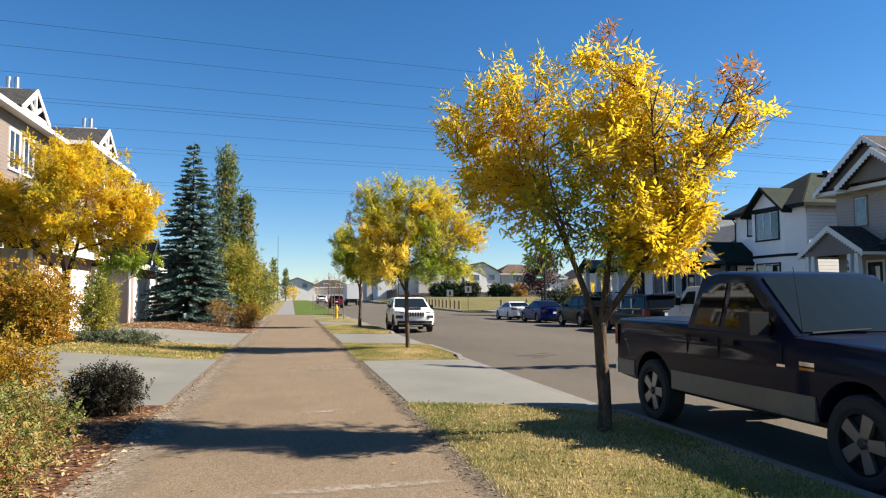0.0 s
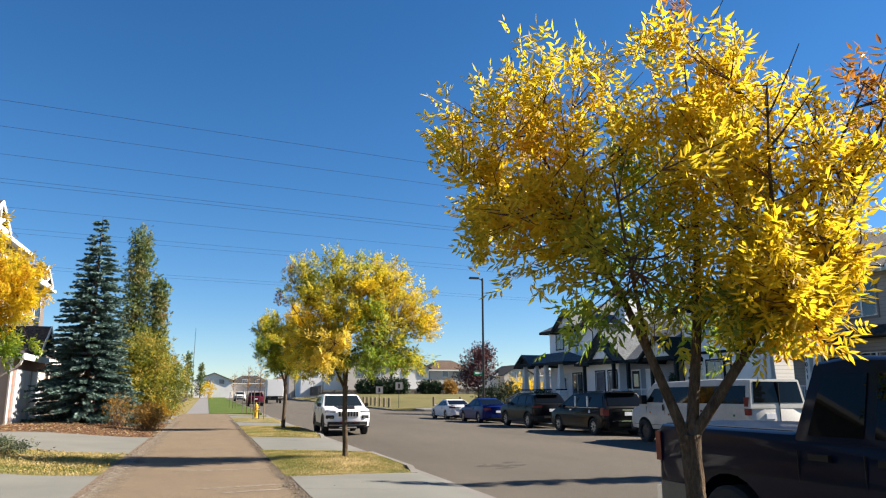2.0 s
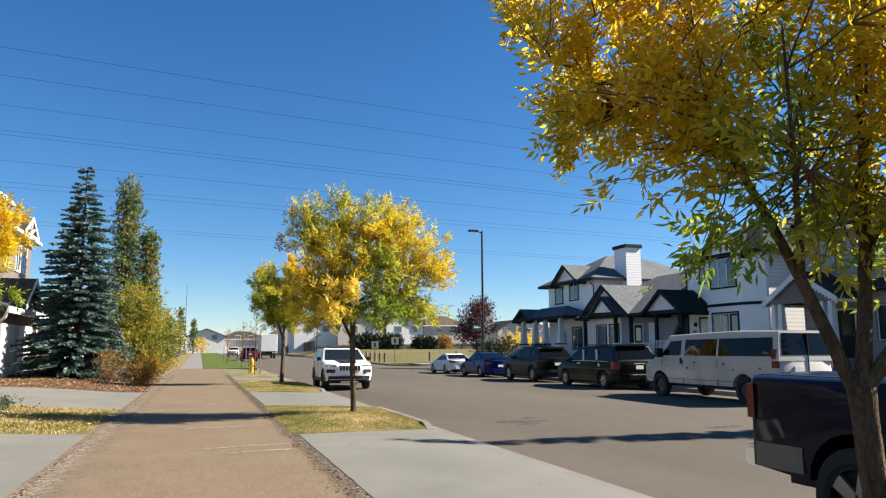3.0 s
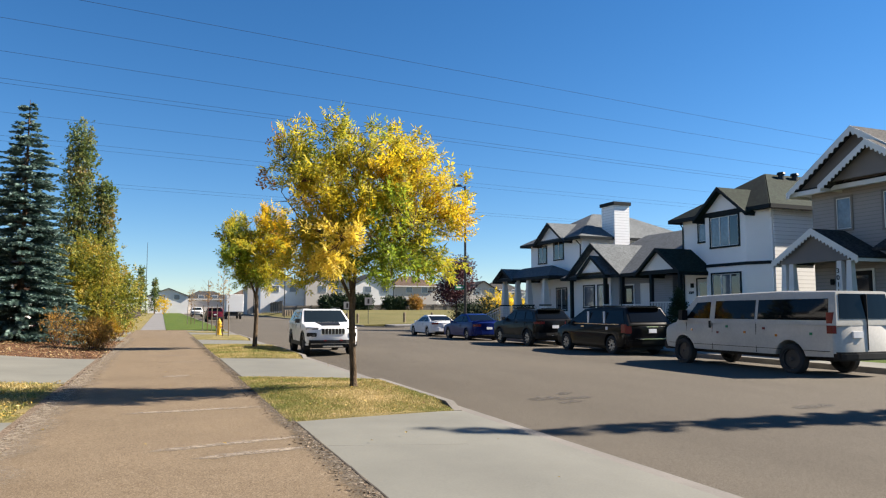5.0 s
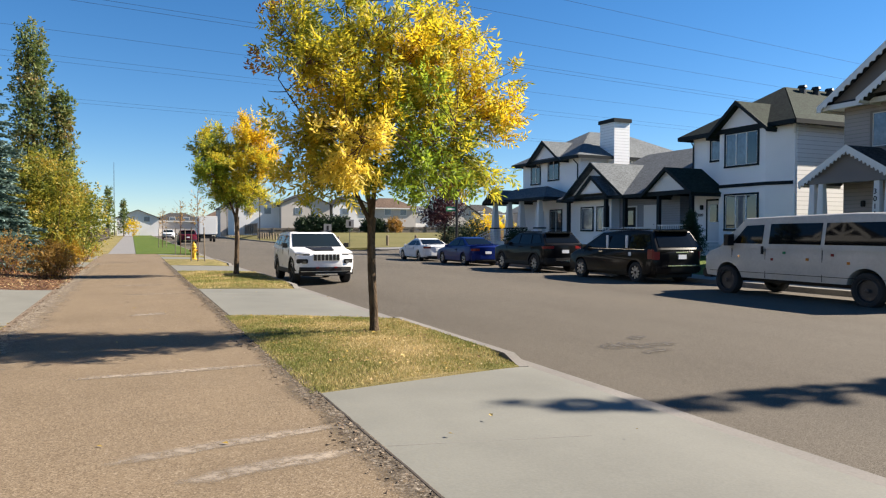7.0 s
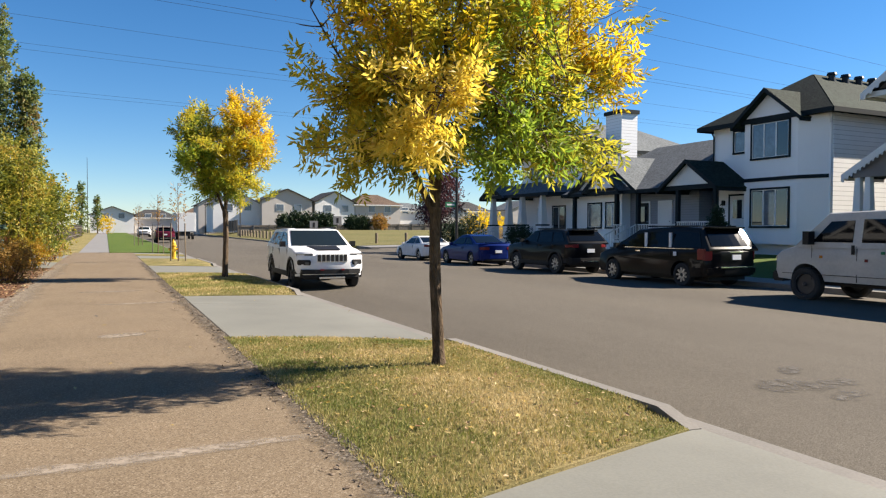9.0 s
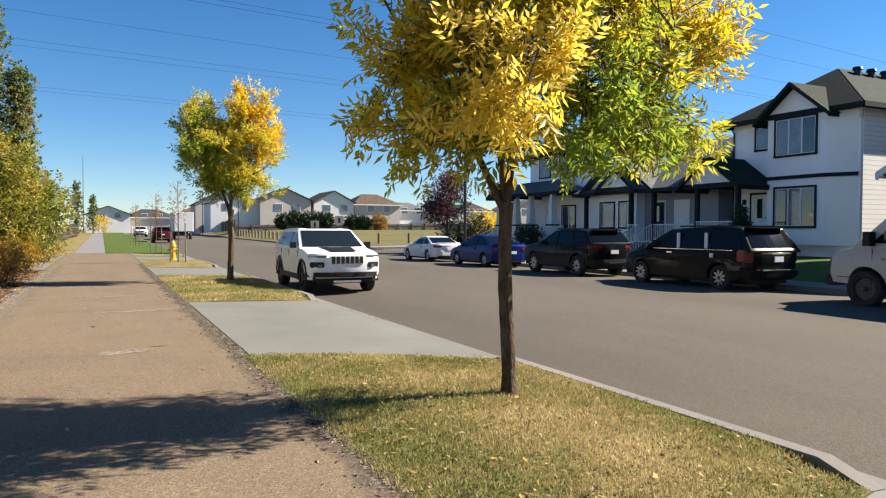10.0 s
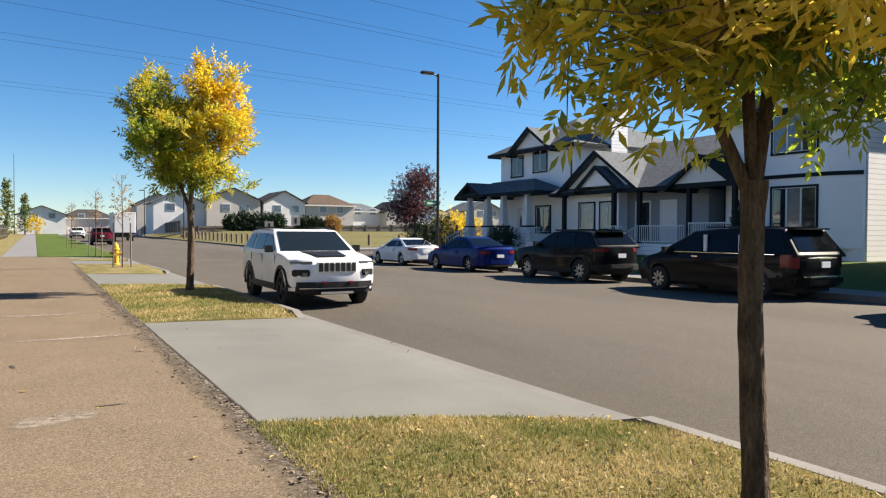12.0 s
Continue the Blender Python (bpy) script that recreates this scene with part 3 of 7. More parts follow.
def lobe_points(rng, lobes, shell=0.35, more=1.0):
    """Places inside ellipsoids, more of them near their skin; with the outward way."""
    out = []
    for (cx, cy, cz, rx, ry, rz, n) in lobes:
        for _ in range(int(n * more)):
            d = rnd_dir(rng)
            r = 1 - (1 - shell) * rng.random() ** 1.6
            r *= 1 + 0.16 * rng.normal()
            out.append((np.array((cx + d[0] * r * rx, cy + d[1] * r * ry, cz + d[2] * r * rz)), d))
    return out


def clump_centres(rng, lobes, more=1.0, per=9):
    """Twig ends inside the lobes, more of them near the skin: place, outward way, leaf count."""
    out = []
    for (cx, cy, cz, rx, ry, rz, n) in lobes:
        m = int(n * more)
        while m > 0:
            d = rnd_dir(rng)
            r = (1 - 0.78 * rng.random() ** 1.4) * (1 + 0.12 * rng.normal())
            k = min(m, int(per * rng.uniform(0.5, 1.5)) + 1)
            out.append((np.array((cx + d[0] * r * rx, cy + d[1] * r * ry, cz + d[2] * r * rz)), d, k))
            m -= k
    return out


def sprays(rng, pts, leaf, width, per=7, droop=0.25, lift=0.3):
    """Compound leaves: leaflets paired along a short stalk."""
    items = []
    for p, d in pts:
        a = d * 0.55 + rnd_dir(rng) * 0.6 + np.array((0, 0, lift))
        a /= np.linalg.norm(a)
        s = frame_of(a, rng)
        n = np.cross(a, s)
        size = leaf * rng.uniform(0.7, 1.25)
        for k in range(per):
            f = (k // 2) / max(1, per // 2)
            side = 1 if k % 2 else -1
            if k == per - 1:
                la = a.copy()
            else:
                la = a * 0.55 + s * side * 0.75 + rnd_dir(rng) * 0.25
            la = la + np.array((0, 0, -droop))
            la /= np.linalg.norm(la)
            ls = np.cross(la, n + rnd_dir(rng) * 0.5)
            ls /= (np.linalg.norm(ls) + 1e-9)
            items.append((p + a * f * size * 1.3, la, ls, size, width * rng.uniform(0.75, 1.2)))
    return items


def limb(bm, rng, a, b, r0, r1, bend=0.15, n=6, seg=7):
    a, b = np.array(a, float), np.array(b, float)
    L = np.linalg.norm(b - a)
    off = rng.normal(size=3) * bend * L * np.array((1, 1, 0.3))
    pts = [a + (b - a) * f + off * math.sin(f * math.pi) * 0.6 + np.array((0, 0, -bend * L * 0.5 * math.sin(f * math.pi))) for f in np.linspace(0, 1, n)]
    tube(bm, pts, [r0 + (r1 - r0) * f for f in np.linspace(0, 1, n)], seg)
    return pts


def ash_tree(label, x, y, z, fork, trunk_r, limbs, groups, seed, leaf=0.105, width=0.03, lean=(0, 0), turn=0, spread=0.13, off=(0, 0), more=1.15):
    """A young ash: one stem, forking limbs, twigs and leaf sprays. limbs: tips; groups: (material, lobes, label)."""
    rng = np.random.default_rng(seed)
    t = thing("ash_tree", label, "tree", pose(x, y, z, 0, 0, turn), "street ash trees")
    bm = B()
    top = np.array((lean[0], lean[1], fork))
    wob = rng.uniform(0, 6, 2)
    ns, nr, rings = 30, 46, []
    for j in range(nr + 1):
        f = j / nr
        z = -0.08 + (fork + 0.1) * f
        cx, cy = lean[0] * f + 0.02 * math.sin(f * 4 + wob[0]), lean[1] * f + 0.018 * math.sin(f * 3.3 + wob[1])
        r0 = trunk_r * (1.04 - 0.14 * f + 0.38 * math.exp(-z * 14 if z > 0 else 0) + 0.16 * sstep(0.86, 1, f))
        ring = []
        for k in range(ns):
            a = math.tau * k / ns
            n = noise.noise((math.cos(a) * 4.5, math.sin(a) * 4.5, z * 2.2 + seed)) + 0.6 * noise.noise((math.cos(a) * 11, math.sin(a) * 11, z * 7 + seed))
            r = r0 * (1 + 0.14 * n)
            ring.append(bm.verts.new((cx + math.cos(a) * r, cy + math.sin(a) * r, z)))
        rings.append(ring)
    for a, b in zip(rings, rings[1:]):
        for k in range(ns):
            bm.faces.new((a[k], a[(k + 1) % ns], b[(k + 1) % ns], b[k]))
    bm.faces.new(rings[-1])
    top = np.array((cx, cy, fork))
    smooth(part("trunk", bm, M_BARK, t), 75)
    tips, mains = [], []
    for k, (tip, r) in enumerate(limbs):
        bm = B()
        if k < 3:
            start, rr = top + np.array((0, 0, -0.10 + 0.04 * k)), trunk_r * r
        else:
            start, rr = min(mains, key=lambda q: np.linalg.norm(q - np.array(tip) * (0.6, 0.6, 0.64))), trunk_r * 0.32
        ps = limb(bm, rng, start, tip, rr, 0.006, 0.05, 8, 9)
        if k < 3:
            mains += ps[2:6]
        for _ in range(7):
            f = rng.integers(3, 8)
            q = ps[f] + rnd_dir(rng) * np.array((0.5, 0.5, 0.3)) + np.array((0, 0, 0.2))
            qs = limb(bm, rng, ps[f], q, min(0.011, 0.004 + 0.002 * (8 - f)), 0.003, 0.1, 4, 5)
            tips += qs[1:]
        tips += ps[4:]
        smooth(part("limb", bm, M_BARK, t), 60)
    bm = B()
    tips = np.array(tips)
    for m, lobes, lab in groups:
        pts = []
        for c, d, k in clump_centres(rng, [(l[0] + off[0], l[1] + off[1], *l[2:]) for l in lobes], more):
            cost = ((tips - c) ** 2).sum(1) + 0.9 * np.maximum(0, tips[:, 2] - c[2] + 0.15) + rng.random(len(tips)) * 0.12
            root = tips[np.argmin(cost)]
            way = c - root + np.array((0, 0, 0.12))
            way /= np.linalg.norm(way) + 1e-6
            end = c + way * spread
            limb(bm, rng, root, end, 0.0075, 0.0025, 0.10, 4, 4)
            for _ in range(k):
                pts.append((c + way * rng.uniform(-1.7, 1.1) * spread + rng.normal(size=3) * spread * 0.5, d * 0.4 + way * 0.6))
        leaf_mesh("crown", sprays(rng, pts, leaf, width), m, t, lab)["kind"] = "stuff"
    part("twig_mass", bm, M_TWIG, t, "thin dark twigs")["kind"] = "stuff"
    return t


def shrub(name, label, lobes, material, seed, leaf=0.05, width=0.025, per=5, stems=14, group=""):
    """A bush: stems from the root, leaf clumps over lobes, in world metres."""
    rng = np.random.default_rng(seed)
    cx, cy = lobes[0][0], lobes[0][1]
    z0 = zg(cx, cy)
    t = thing(name, label, "shrub", pose(cx, cy, z0), group)
    loc = [(l[0] - cx, l[1] - cy, *l[2:]) for l in lobes]
    bm = B()
    for k in range(stems):
        l = loc[k % len(loc)]
        d = rnd_dir(rng)
        limb(bm, rng, (l[0] * 0.7 + d[0] * l[3] * 0.25, l[1] * 0.7 + d[1] * l[4] * 0.25, -0.05), (l[0] + d[0] * l[3] * 0.85, l[1] + d[1] * l[4] * 0.85, l[2] + abs(d[2]) * l[5] * 0.8), 0.014, 0.004, 0.1, 4, 5)
    part("stem_mass", bm, M_TWIG, t)
    pts = [(p, d) for p, d in lobe_points(rng, loc, 0.35) if p[2] > 0.02]
    leaf_mesh("foliage", sprays(rng, pts, leaf, width, per), material, t)["kind"] = "stuff"
    return t


def spruce(label, x, y, h, r, seed, material, tiers=26, name="spruce_tree"):
    rng = np.random.default_rng(seed)
    t = thing(name, label, "tree", pose(x, y, zg(x, y)))
    bm = B()
    tube(bm, [(0, 0, -0.1), (0, 0, h * 0.5), (0, 0, h)], [0.16, 0.09, 0.01], 8)
    part("trunk", bm, M_BARK, t)
    items = []
    bm = B()
    for k in range(tiers):
        f = k / tiers
        z = 0.25 + (h - 0.4) * f ** 0.92
        R = r * (1 - f) ** 0.85 * rng.uniform(0.85, 1.12) + 0.12
        nb = max(6, int(17 * (1 - f) + 5))
        for b in range(nb):
            a = math.tau * (b + rng.random()) / nb
            rr = R * rng.uniform(0.78, 1.12)
            d = np.array((math.cos(a), math.sin(a), 0))
            z2 = z + rng.uniform(-0.26, 0.26)
            tip = d * rr + np.array((0, 0, z2 - 0.12 * rr + 0.06))
            tube(bm, [(0, 0, z2), tuple(tip)], [0.018, 0.005], 4, False)
            m = int(26 + 80 * rr)
            for _ in range(m):
                g = rng.uniform(0.2, 1.0)
                p = np.array((0, 0, z2)) * (1 - g) + tip * g
                side = np.cross(d, (0, 0, 1)) * rng.choice((-1, 1))
                la = d * 0.75 + side * rng.uniform(0.2, 1.0) + np.array((0, 0, rng.uniform(-0.55, 0.35)))
                la /= np.linalg.norm(la)
                L = rng.uniform(0.16, 0.34) * (0.6 + 0.5 * (1 - g)) * (0.8 + 0.14 * R)
                items.append((p, la, frame_of(la, rng), L, L * 0.36))
    part("branch_mass", bm, M_TWIG, t)["kind"] = "stuff"
    leaf_mesh("needles", items, material, t)["kind"] = "stuff"
    return t


def tall_tree(name, label, x, y, lobes, material, seed, leaf, width, trunk=0.12, h=5.0, per=5, z=None):
    rng = np.random.default_rng(seed)
    t = thing(name, label, "tree", pose(x, y, zg(x, y) if z is None else z))
    bm = B()
    tube(bm, [(0, 0, -0.1), (0.03, 0, h * 0.5), (0, 0, h)], [trunk, trunk * 0.6, 0.02], 8)
    for l in lobes:
        limb(bm, rng, (0, 0, min(h * 0.8, l[2] * 0.55)), (l[0], l[1], l[2] + l[5] * 0.5), trunk * 0.35, 0.01, 0.08, 5, 6)
        for _ in range(10):
            d = rnd_dir(rng)
            limb(bm, rng, (l[0] * 0.6, l[1] * 0.6, l[2] - l[5] * 0.3), (l[0] + d[0] * l[3], l[1] + d[1] * l[4], l[2] + d[2] * l[5]), 0.015, 0.004, 0.1, 4, 4)
    part("trunk", bm, M_BARK, t)
    leaf_mesh("crown", sprays(rng, lobe_points(rng, lobes, 0.25), leaf, width, per), material, t)["kind"] = "stuff"
    return t


# the three ash trees of the verge
ash_tree("young ash with golden yellow autumn leaves by the kerb", 3.45, 7.5, 0.03, 1.2, 0.07,
         [((-1.2, 0.25, 3.8), 0.62), ((0.15, 0.15, 4.2), 0.66), ((1.65, 0.0, 3.75), 0.62), ((-0.65, 0.5, 3.9), 0.4), ((-1.65, 0.2, 3.4), 0.4), ((0.6, -0.5, 3.65), 0.4), ((1.1, 0.5, 3.5), 0.4), ((-0.5, -0.75, 3.0), 0.4), ((0.6, 0.8, 3.1), 0.4), ((1.0, -0.6, 2.6), 0.35), ((1.45, 0.1, 3.85), 0.3)],
         [(M_ASH, [(-1.28, 0.2, 3.4, 0.56, 0.6, 0.7, 400), (-1.0, 0.0, 3.85, 0.4, 0.5, 0.38, 170), (-0.55, 0.2, 3.5, 0.35, 0.5, 0.45, 150), (-1.6, 0.25, 3.2, 0.3, 0.45, 0.35, 90), (-1.7, 0.1, 3.65, 0.3, 0.4, 0.4, 90), (-0.5, 0.1, 4.05, 0.3, 0.4, 0.3, 70), (-0.9, 0.0, 2.85, 0.62, 0.75, 0.45, 330), (0.2, 0.1, 3.9, 0.48, 0.6, 0.68, 420), (0.25, 0.0, 2.95, 0.8, 0.9, 0.65, 620), (0.6, 0.05, 3.5, 0.5, 0.65, 0.55, 330)], "golden autumn leaves"),
          (M_ASH_O, [(0.95, 0.0, 2.8, 0.42, 0.6, 0.5, 270), (0.55, -0.1, 2.4, 0.6, 0.7, 0.42, 280), (0.85, -0.2, 2.3, 0.42, 0.55, 0.42, 260), (0.45, -0.5, 2.3, 0.5, 0.45, 0.4, 220), (0.7, 0.0, 1.98, 0.4, 0.5, 0.22, 110), (1.45, 0.0, 3.3, 0.45, 0.5, 0.4, 170)], "orange leaves"),
          (M_ASH2, [(-0.8, -0.1, 2.6, 0.6, 0.65, 0.35, 260), (-1.4, 0.2, 2.95, 0.4, 0.5, 0.3, 130), (0.05, 0.0, 2.15, 0.6, 0.6, 0.3, 200)], "yellow-green lower leaves"),
          (M_ASH_G, [(-0.25, 0.2, 3.1, 0.4, 0.6, 0.5, 120), (0.3, 0.1, 1.95, 0.6, 0.6, 0.22, 110), (-0.6, 0.1, 2.1, 0.4, 0.5, 0.22, 80)], "still green leaves"),
          (M_ASH_R, [(1.5, 0.0, 3.72, 0.45, 0.4, 0.3, 55), (0.05, 0.0, 4.55, 0.35, 0.3, 0.12, 10)], "shrivelled russet leaves")], 11, 0.088, 0.029, turn=-30, spread=0.135, more=0.82)
ash_tree("ash with mixed green and yellow leaves on the lawn strip", 3.36, 20.75, 0.03, 1.68, 0.061,
         [((-1.2, 0.3, 4.0), 0.6), ((-0.5, -0.3, 4.7), 0.6), ((0.2, 0.3, 4.9), 0.65), ((1.0, 0.0, 4.3), 0.6), ((1.5, 0.3, 3.5), 0.5), ((-0.5, -1.0, 2.7), 0.42), ((0.9, -0.8, 2.9), 0.42), ((-1.4, -0.1, 3.6), 0.35)],
         [(M_ASH2, [(0.1, 1.0, 3.6, 1.1, 0.8, 0.9, 300), (-0.85, 0.15, 2.2, 0.65, 0.65, 0.32, 130), (0.0, 0.1, 2.15, 0.6, 0.6, 0.25, 110), (1.5, 0.0, 2.4, 0.65, 0.65, 0.36, 200), (-1.2, 0.0, 4.3, 0.4, 0.5, 0.4, 120), (0.1, 0.1, 3.55, 1.3, 1.2, 1.0, 1100), (-0.85, 0.1, 4.0, 0.65, 0.75, 0.65, 400), (0.2, 0.0, 4.5, 0.95, 0.9, 0.52, 540), (1.4, 0.0, 3.5, 0.75, 0.8, 0.8, 480), (1.05, 0.1, 4.35, 0.6, 0.7, 0.5, 300), (-0.75, 0.2, 2.95, 0.65, 0.75, 0.5, 330), (1.0, -0.1, 2.6, 0.75, 0.7, 0.4, 260), (-0.7, 0.3, 2.5, 0.65, 0.6, 0.42, 260), (-0.4, 0.2, 2.45, 0.6, 0.6, 0.3, 180)], "green and yellow leaves"),
          (M_ASH_SUN, [(-0.45, -0.75, 2.5, 0.6, 0.5, 0.42, 240), (-0.7, -0.55, 2.3, 0.5, 0.5, 0.3, 80)], "pale yellow leaves with sunlight put into the colour"),
          (M_ASH_O, [(2.0, 0.0, 3.3, 0.45, 0.6, 0.6, 230), (0.55, -0.55, 4.0, 0.5, 0.5, 0.4, 130), (-0.3, 0.0, 3.2, 0.8, 0.8, 0.5, 200)], "orange leaves"),
          (M_ASH_G, [(0.5, -0.3, 3.1, 0.75, 0.8, 0.6, 300), (0.6, 0.0, 2.3, 0.9, 0.7, 0.25, 130), (0.55, -0.6, 2.3, 0.6, 0.5, 0.3, 120), (1.1, 0.1, 2.2, 0.6, 0.6, 0.25, 80)], "deep green leaves"),
          (M_ASH_R, [(-1.45, 0.0, 4.5, 0.3, 0.25, 0.2, 8), (-1.6, -0.1, 3.6, 0.4, 0.35, 0.3, 10)], "russet leaves")], 12, 0.1, 0.032, off=(-0.06, -0.3), spread=0.14, more=0.92)
ash_tree("ash with green lower leaves and a golden orange top", 3.4, 35.9, 0.03, 2.0, 0.08,
         [((-1.0, 0.2, 4.3), 0.6), ((-0.3, -0.2, 4.6), 0.6), ((0.5, 0.2, 5.2), 0.6), ((0.9, 0, 4.3), 0.5), ((-0.9, 0.5, 3.2), 0.4), ((0.9, -0.5, 3.2), 0.4)],
         [(M_ASH2, [(0.0, 0.0, 3.6, 1.25, 1.2, 0.9, 1000), (-0.75, 0.1, 4.5, 0.75, 0.75, 0.65, 420), (0.3, 0, 2.75, 0.95, 0.9, 0.45, 380)], "green and yellow leaves"),
          (M_ASH, [(0.6, 0.0, 4.9, 0.6, 0.6, 0.65, 380), (0.95, 0.0, 4.1, 0.5, 0.6, 0.7, 280)], "golden leaves"),
          (M_ASH_G, [(-0.7, -0.1, 3.4, 0.8, 0.8, 0.7, 420), (-0.2, 0, 2.7, 0.8, 0.7, 0.35, 170)], "green leaves")], 13, 0.13, 0.04)
ash_tree("broad golden ash beside the townhouse driveway", -6.6, 23.0, 0.25, 1.9, 0.11,
         [((-1.6, 0.2, 4.6), 0.55), ((-0.6, -0.3, 5.1), 0.6), ((0.5, 0.3, 5.1), 0.65), ((1.6, 0.0, 4.8), 0.6), ((2.2, 0.3, 3.4), 0.5), ((-2.1, -0.2, 3.6), 0.45), ((0.6, -1.2, 3.8), 0.4)],
         [(M_ASH, [(0.0, 0.0, 4.6, 1.9, 1.6, 1.2, 1200), (-1.6, 0.0, 4.0, 1.0, 1.0, 0.9, 480), (1.6, 0.0, 3.9, 1.1, 1.1, 1.1, 600), (0.0, 0.0, 5.1, 1.2, 1.1, 0.75, 480), (0.0, 0.0, 3.2, 1.7, 1.4, 0.7, 600)], "golden leaves"),
          (M_ASH_O, [(2.1, 0.0, 3.7, 0.7, 0.9, 0.9, 280), (-2.0, 0, 3.5, 0.6, 0.7, 0.8, 180)], "orange leaves"),
          (M_ASH_G, [(1.7, -0.1, 2.4, 0.75, 0.7, 0.35, 200)], "yellow-green leaves")], 14, 0.14, 0.045)

spruce("blue-green spruce on the mulch bed", -5.4, 41.0, 10.0, 2.45, 21, M_SPRUCE, 36)
tall_tree("poplar_tree", "tall narrow columnar poplar with dark green leaves", -5.0, 57.0,
          [(0, 0, 4 + 1.35 * k, 1.35 * (1 - k / 9.5) + 0.3, 1.2 * (1 - k / 9.5) + 0.3, 1.2, 560 - 34 * k) for k in range(7)] + [(1.5, 0, 3.5 + 1.3 * k, 0.8 - 0.07 * k, 0.75 - 0.07 * k, 1.0, 300) for k in range(5)], M_POPLAR, 22, 0.16, 0.11, 0.2, 12.0, 4)
shrub("lilac_bush", "large olive and yellow bush beside the path", [(-3.2, 45.0, 2.1, 1.5, 1.6, 1.8, 1500), (-2.2, 46.0, 1.9, 1.2, 1.5, 1.5, 900), (-4.2, 44.0, 2.4, 1.2, 1.3, 1.9, 1000), (-3.1, 44.5, 3.7, 1.2, 1.1, 1.1, 600), (-1.7, 47.0, 2.5, 0.8, 1.1, 1.1, 240)], M_OLIVE, 23, 0.14, 0.075, 5, 40)
shrub("rust_shrub", "rounded golden-brown shrub on the mulch", [(-2.3, 36.6, 0.55, 0.68, 0.6, 0.6, 1300)], M_RUST, 24, 0.06, 0.03, 5, 20)
shrub("russet_shrub", "thin reddish shrub beneath the spruce", [(-3.6, 38.2, 0.7, 0.6, 0.5, 0.7, 300)], M_RUST, 25, 0.07, 0.03, 5, 20)
shrub("small_orange_shrub", "small orange shrub by the far driveway", [(-2.4, 43.2, 0.6, 0.6, 0.6, 0.6, 420)], M_YSHRUB, 26, 0.08, 0.045, 5, 14)
shrub("small_orange_shrub", "small golden shrub beside a far driveway", [(-2.2, 51.0, 0.7, 0.7, 0.8, 0.7, 420)], M_YSHRUB, 26, 0.08, 0.045, 5, 14)
shrub("yellow_hedge", "tall hedge turned golden orange beside the driveway", [(-7.0, 21.3, 1.1, 1.05, 0.9, 1.1, 1500), (-6.5, 20.9, 0.9, 0.75, 0.8, 0.95, 1100), (-8.3, 21.4, 1.2, 1.2, 0.9, 1.15, 1300)], M_YSHRUB, 27, 0.085, 0.05, 5, 40)
shrub("green_yellow_shrub", "upright yellow-green shrub behind the ash trunk", [(-6.0, 24.3, 0.95, 0.55, 0.6, 1.0, 1100)], M_OLIVE, 28, 0.085, 0.05, 5, 20)
shrub("golden_bush", "golden bush edging the driveway", [(-3.7, 9.8, 0.45, 0.75, 0.65, 0.55, 2200), (-4.6, 10.0, 0.55, 0.8, 0.7, 0.6, 1800)], M_YSHRUB, 29, 0.05, 0.03, 5, 30)
shrub("dark_round_shrub", "rounded shrub with the tree's shade darkened into its leaves", [(-2.38, 10.1, 0.30, 0.44, 0.42, 0.33, 2600)], M_SHADESHRUB, 30, 0.036, 0.02, 5, 40)
shrub("spirea_bush", "low green spirea turning red by the path", [(-2.6, 7.3, 0.30, 0.6, 0.6, 0.38, 2600), (-2.5, 6.0, 0.28, 0.6, 0.7, 0.36, 2600), (-3.4, 7.0, 0.36, 0.7, 0.8, 0.42, 2200)], M_SPIREA, 31, 0.04, 0.02, 5, 50)
shrub("juniper_groundcover", "low spreading juniper mat at the lawn edge", [(-4.9, 22.1, 0.12, 1.1, 0.55, 0.2, 1500), (-6.2, 22.0, 0.12, 1.1, 0.6, 0.2, 1200)], M_JUNIPER, 32, 0.07, 0.028, 5, 30)
tall_tree("purple_chokecherry", "small purple-leaved tree by the street corner", 21.5, 59.0, [(0, 0, 3.6, 1.6, 1.6, 1.6, 1300), (-0.6, 0, 2.6, 1.3, 1.3, 1.0, 700), (0.5, 0, 4.6, 1.0, 1.0, 0.9, 500)], M_PURPLE, 33, 0.13, 0.08, 0.1, 3.5, 4, 0.2)
shrub("orange_bush", "orange autumn bush behind the corner house", [(28.3, 66.0, 1.5, 1.5, 1.5, 1.4, 900), (30.2, 66.5, 1.4, 1.3, 1.5, 1.3, 800)], M_ASH_O, 34, 0.16, 0.09, 4, 14)
spruce("tall slender conifer beyond the parked van", 19.6, 13.2, 12.3, 0.85, 35, M_SPRUCE, 26, "conifer_tree")

# ---- vehicles ----
def arc_bottom(wheels, wr, ra, zb):
    """The lower edge of a side, from tail to nose, with round wheel arches."""
    out = []
    for wy in sorted(wheels):
        a0 = math.asin(max(-1, min(1, (zb - wr) / ra)))
        for k in range(13):
            a = math.pi - a0 - (math.pi - 2 * a0) * k / 12
            out.append((wy + ra * math.cos(a), wr + ra * math.sin(a)))
    return out


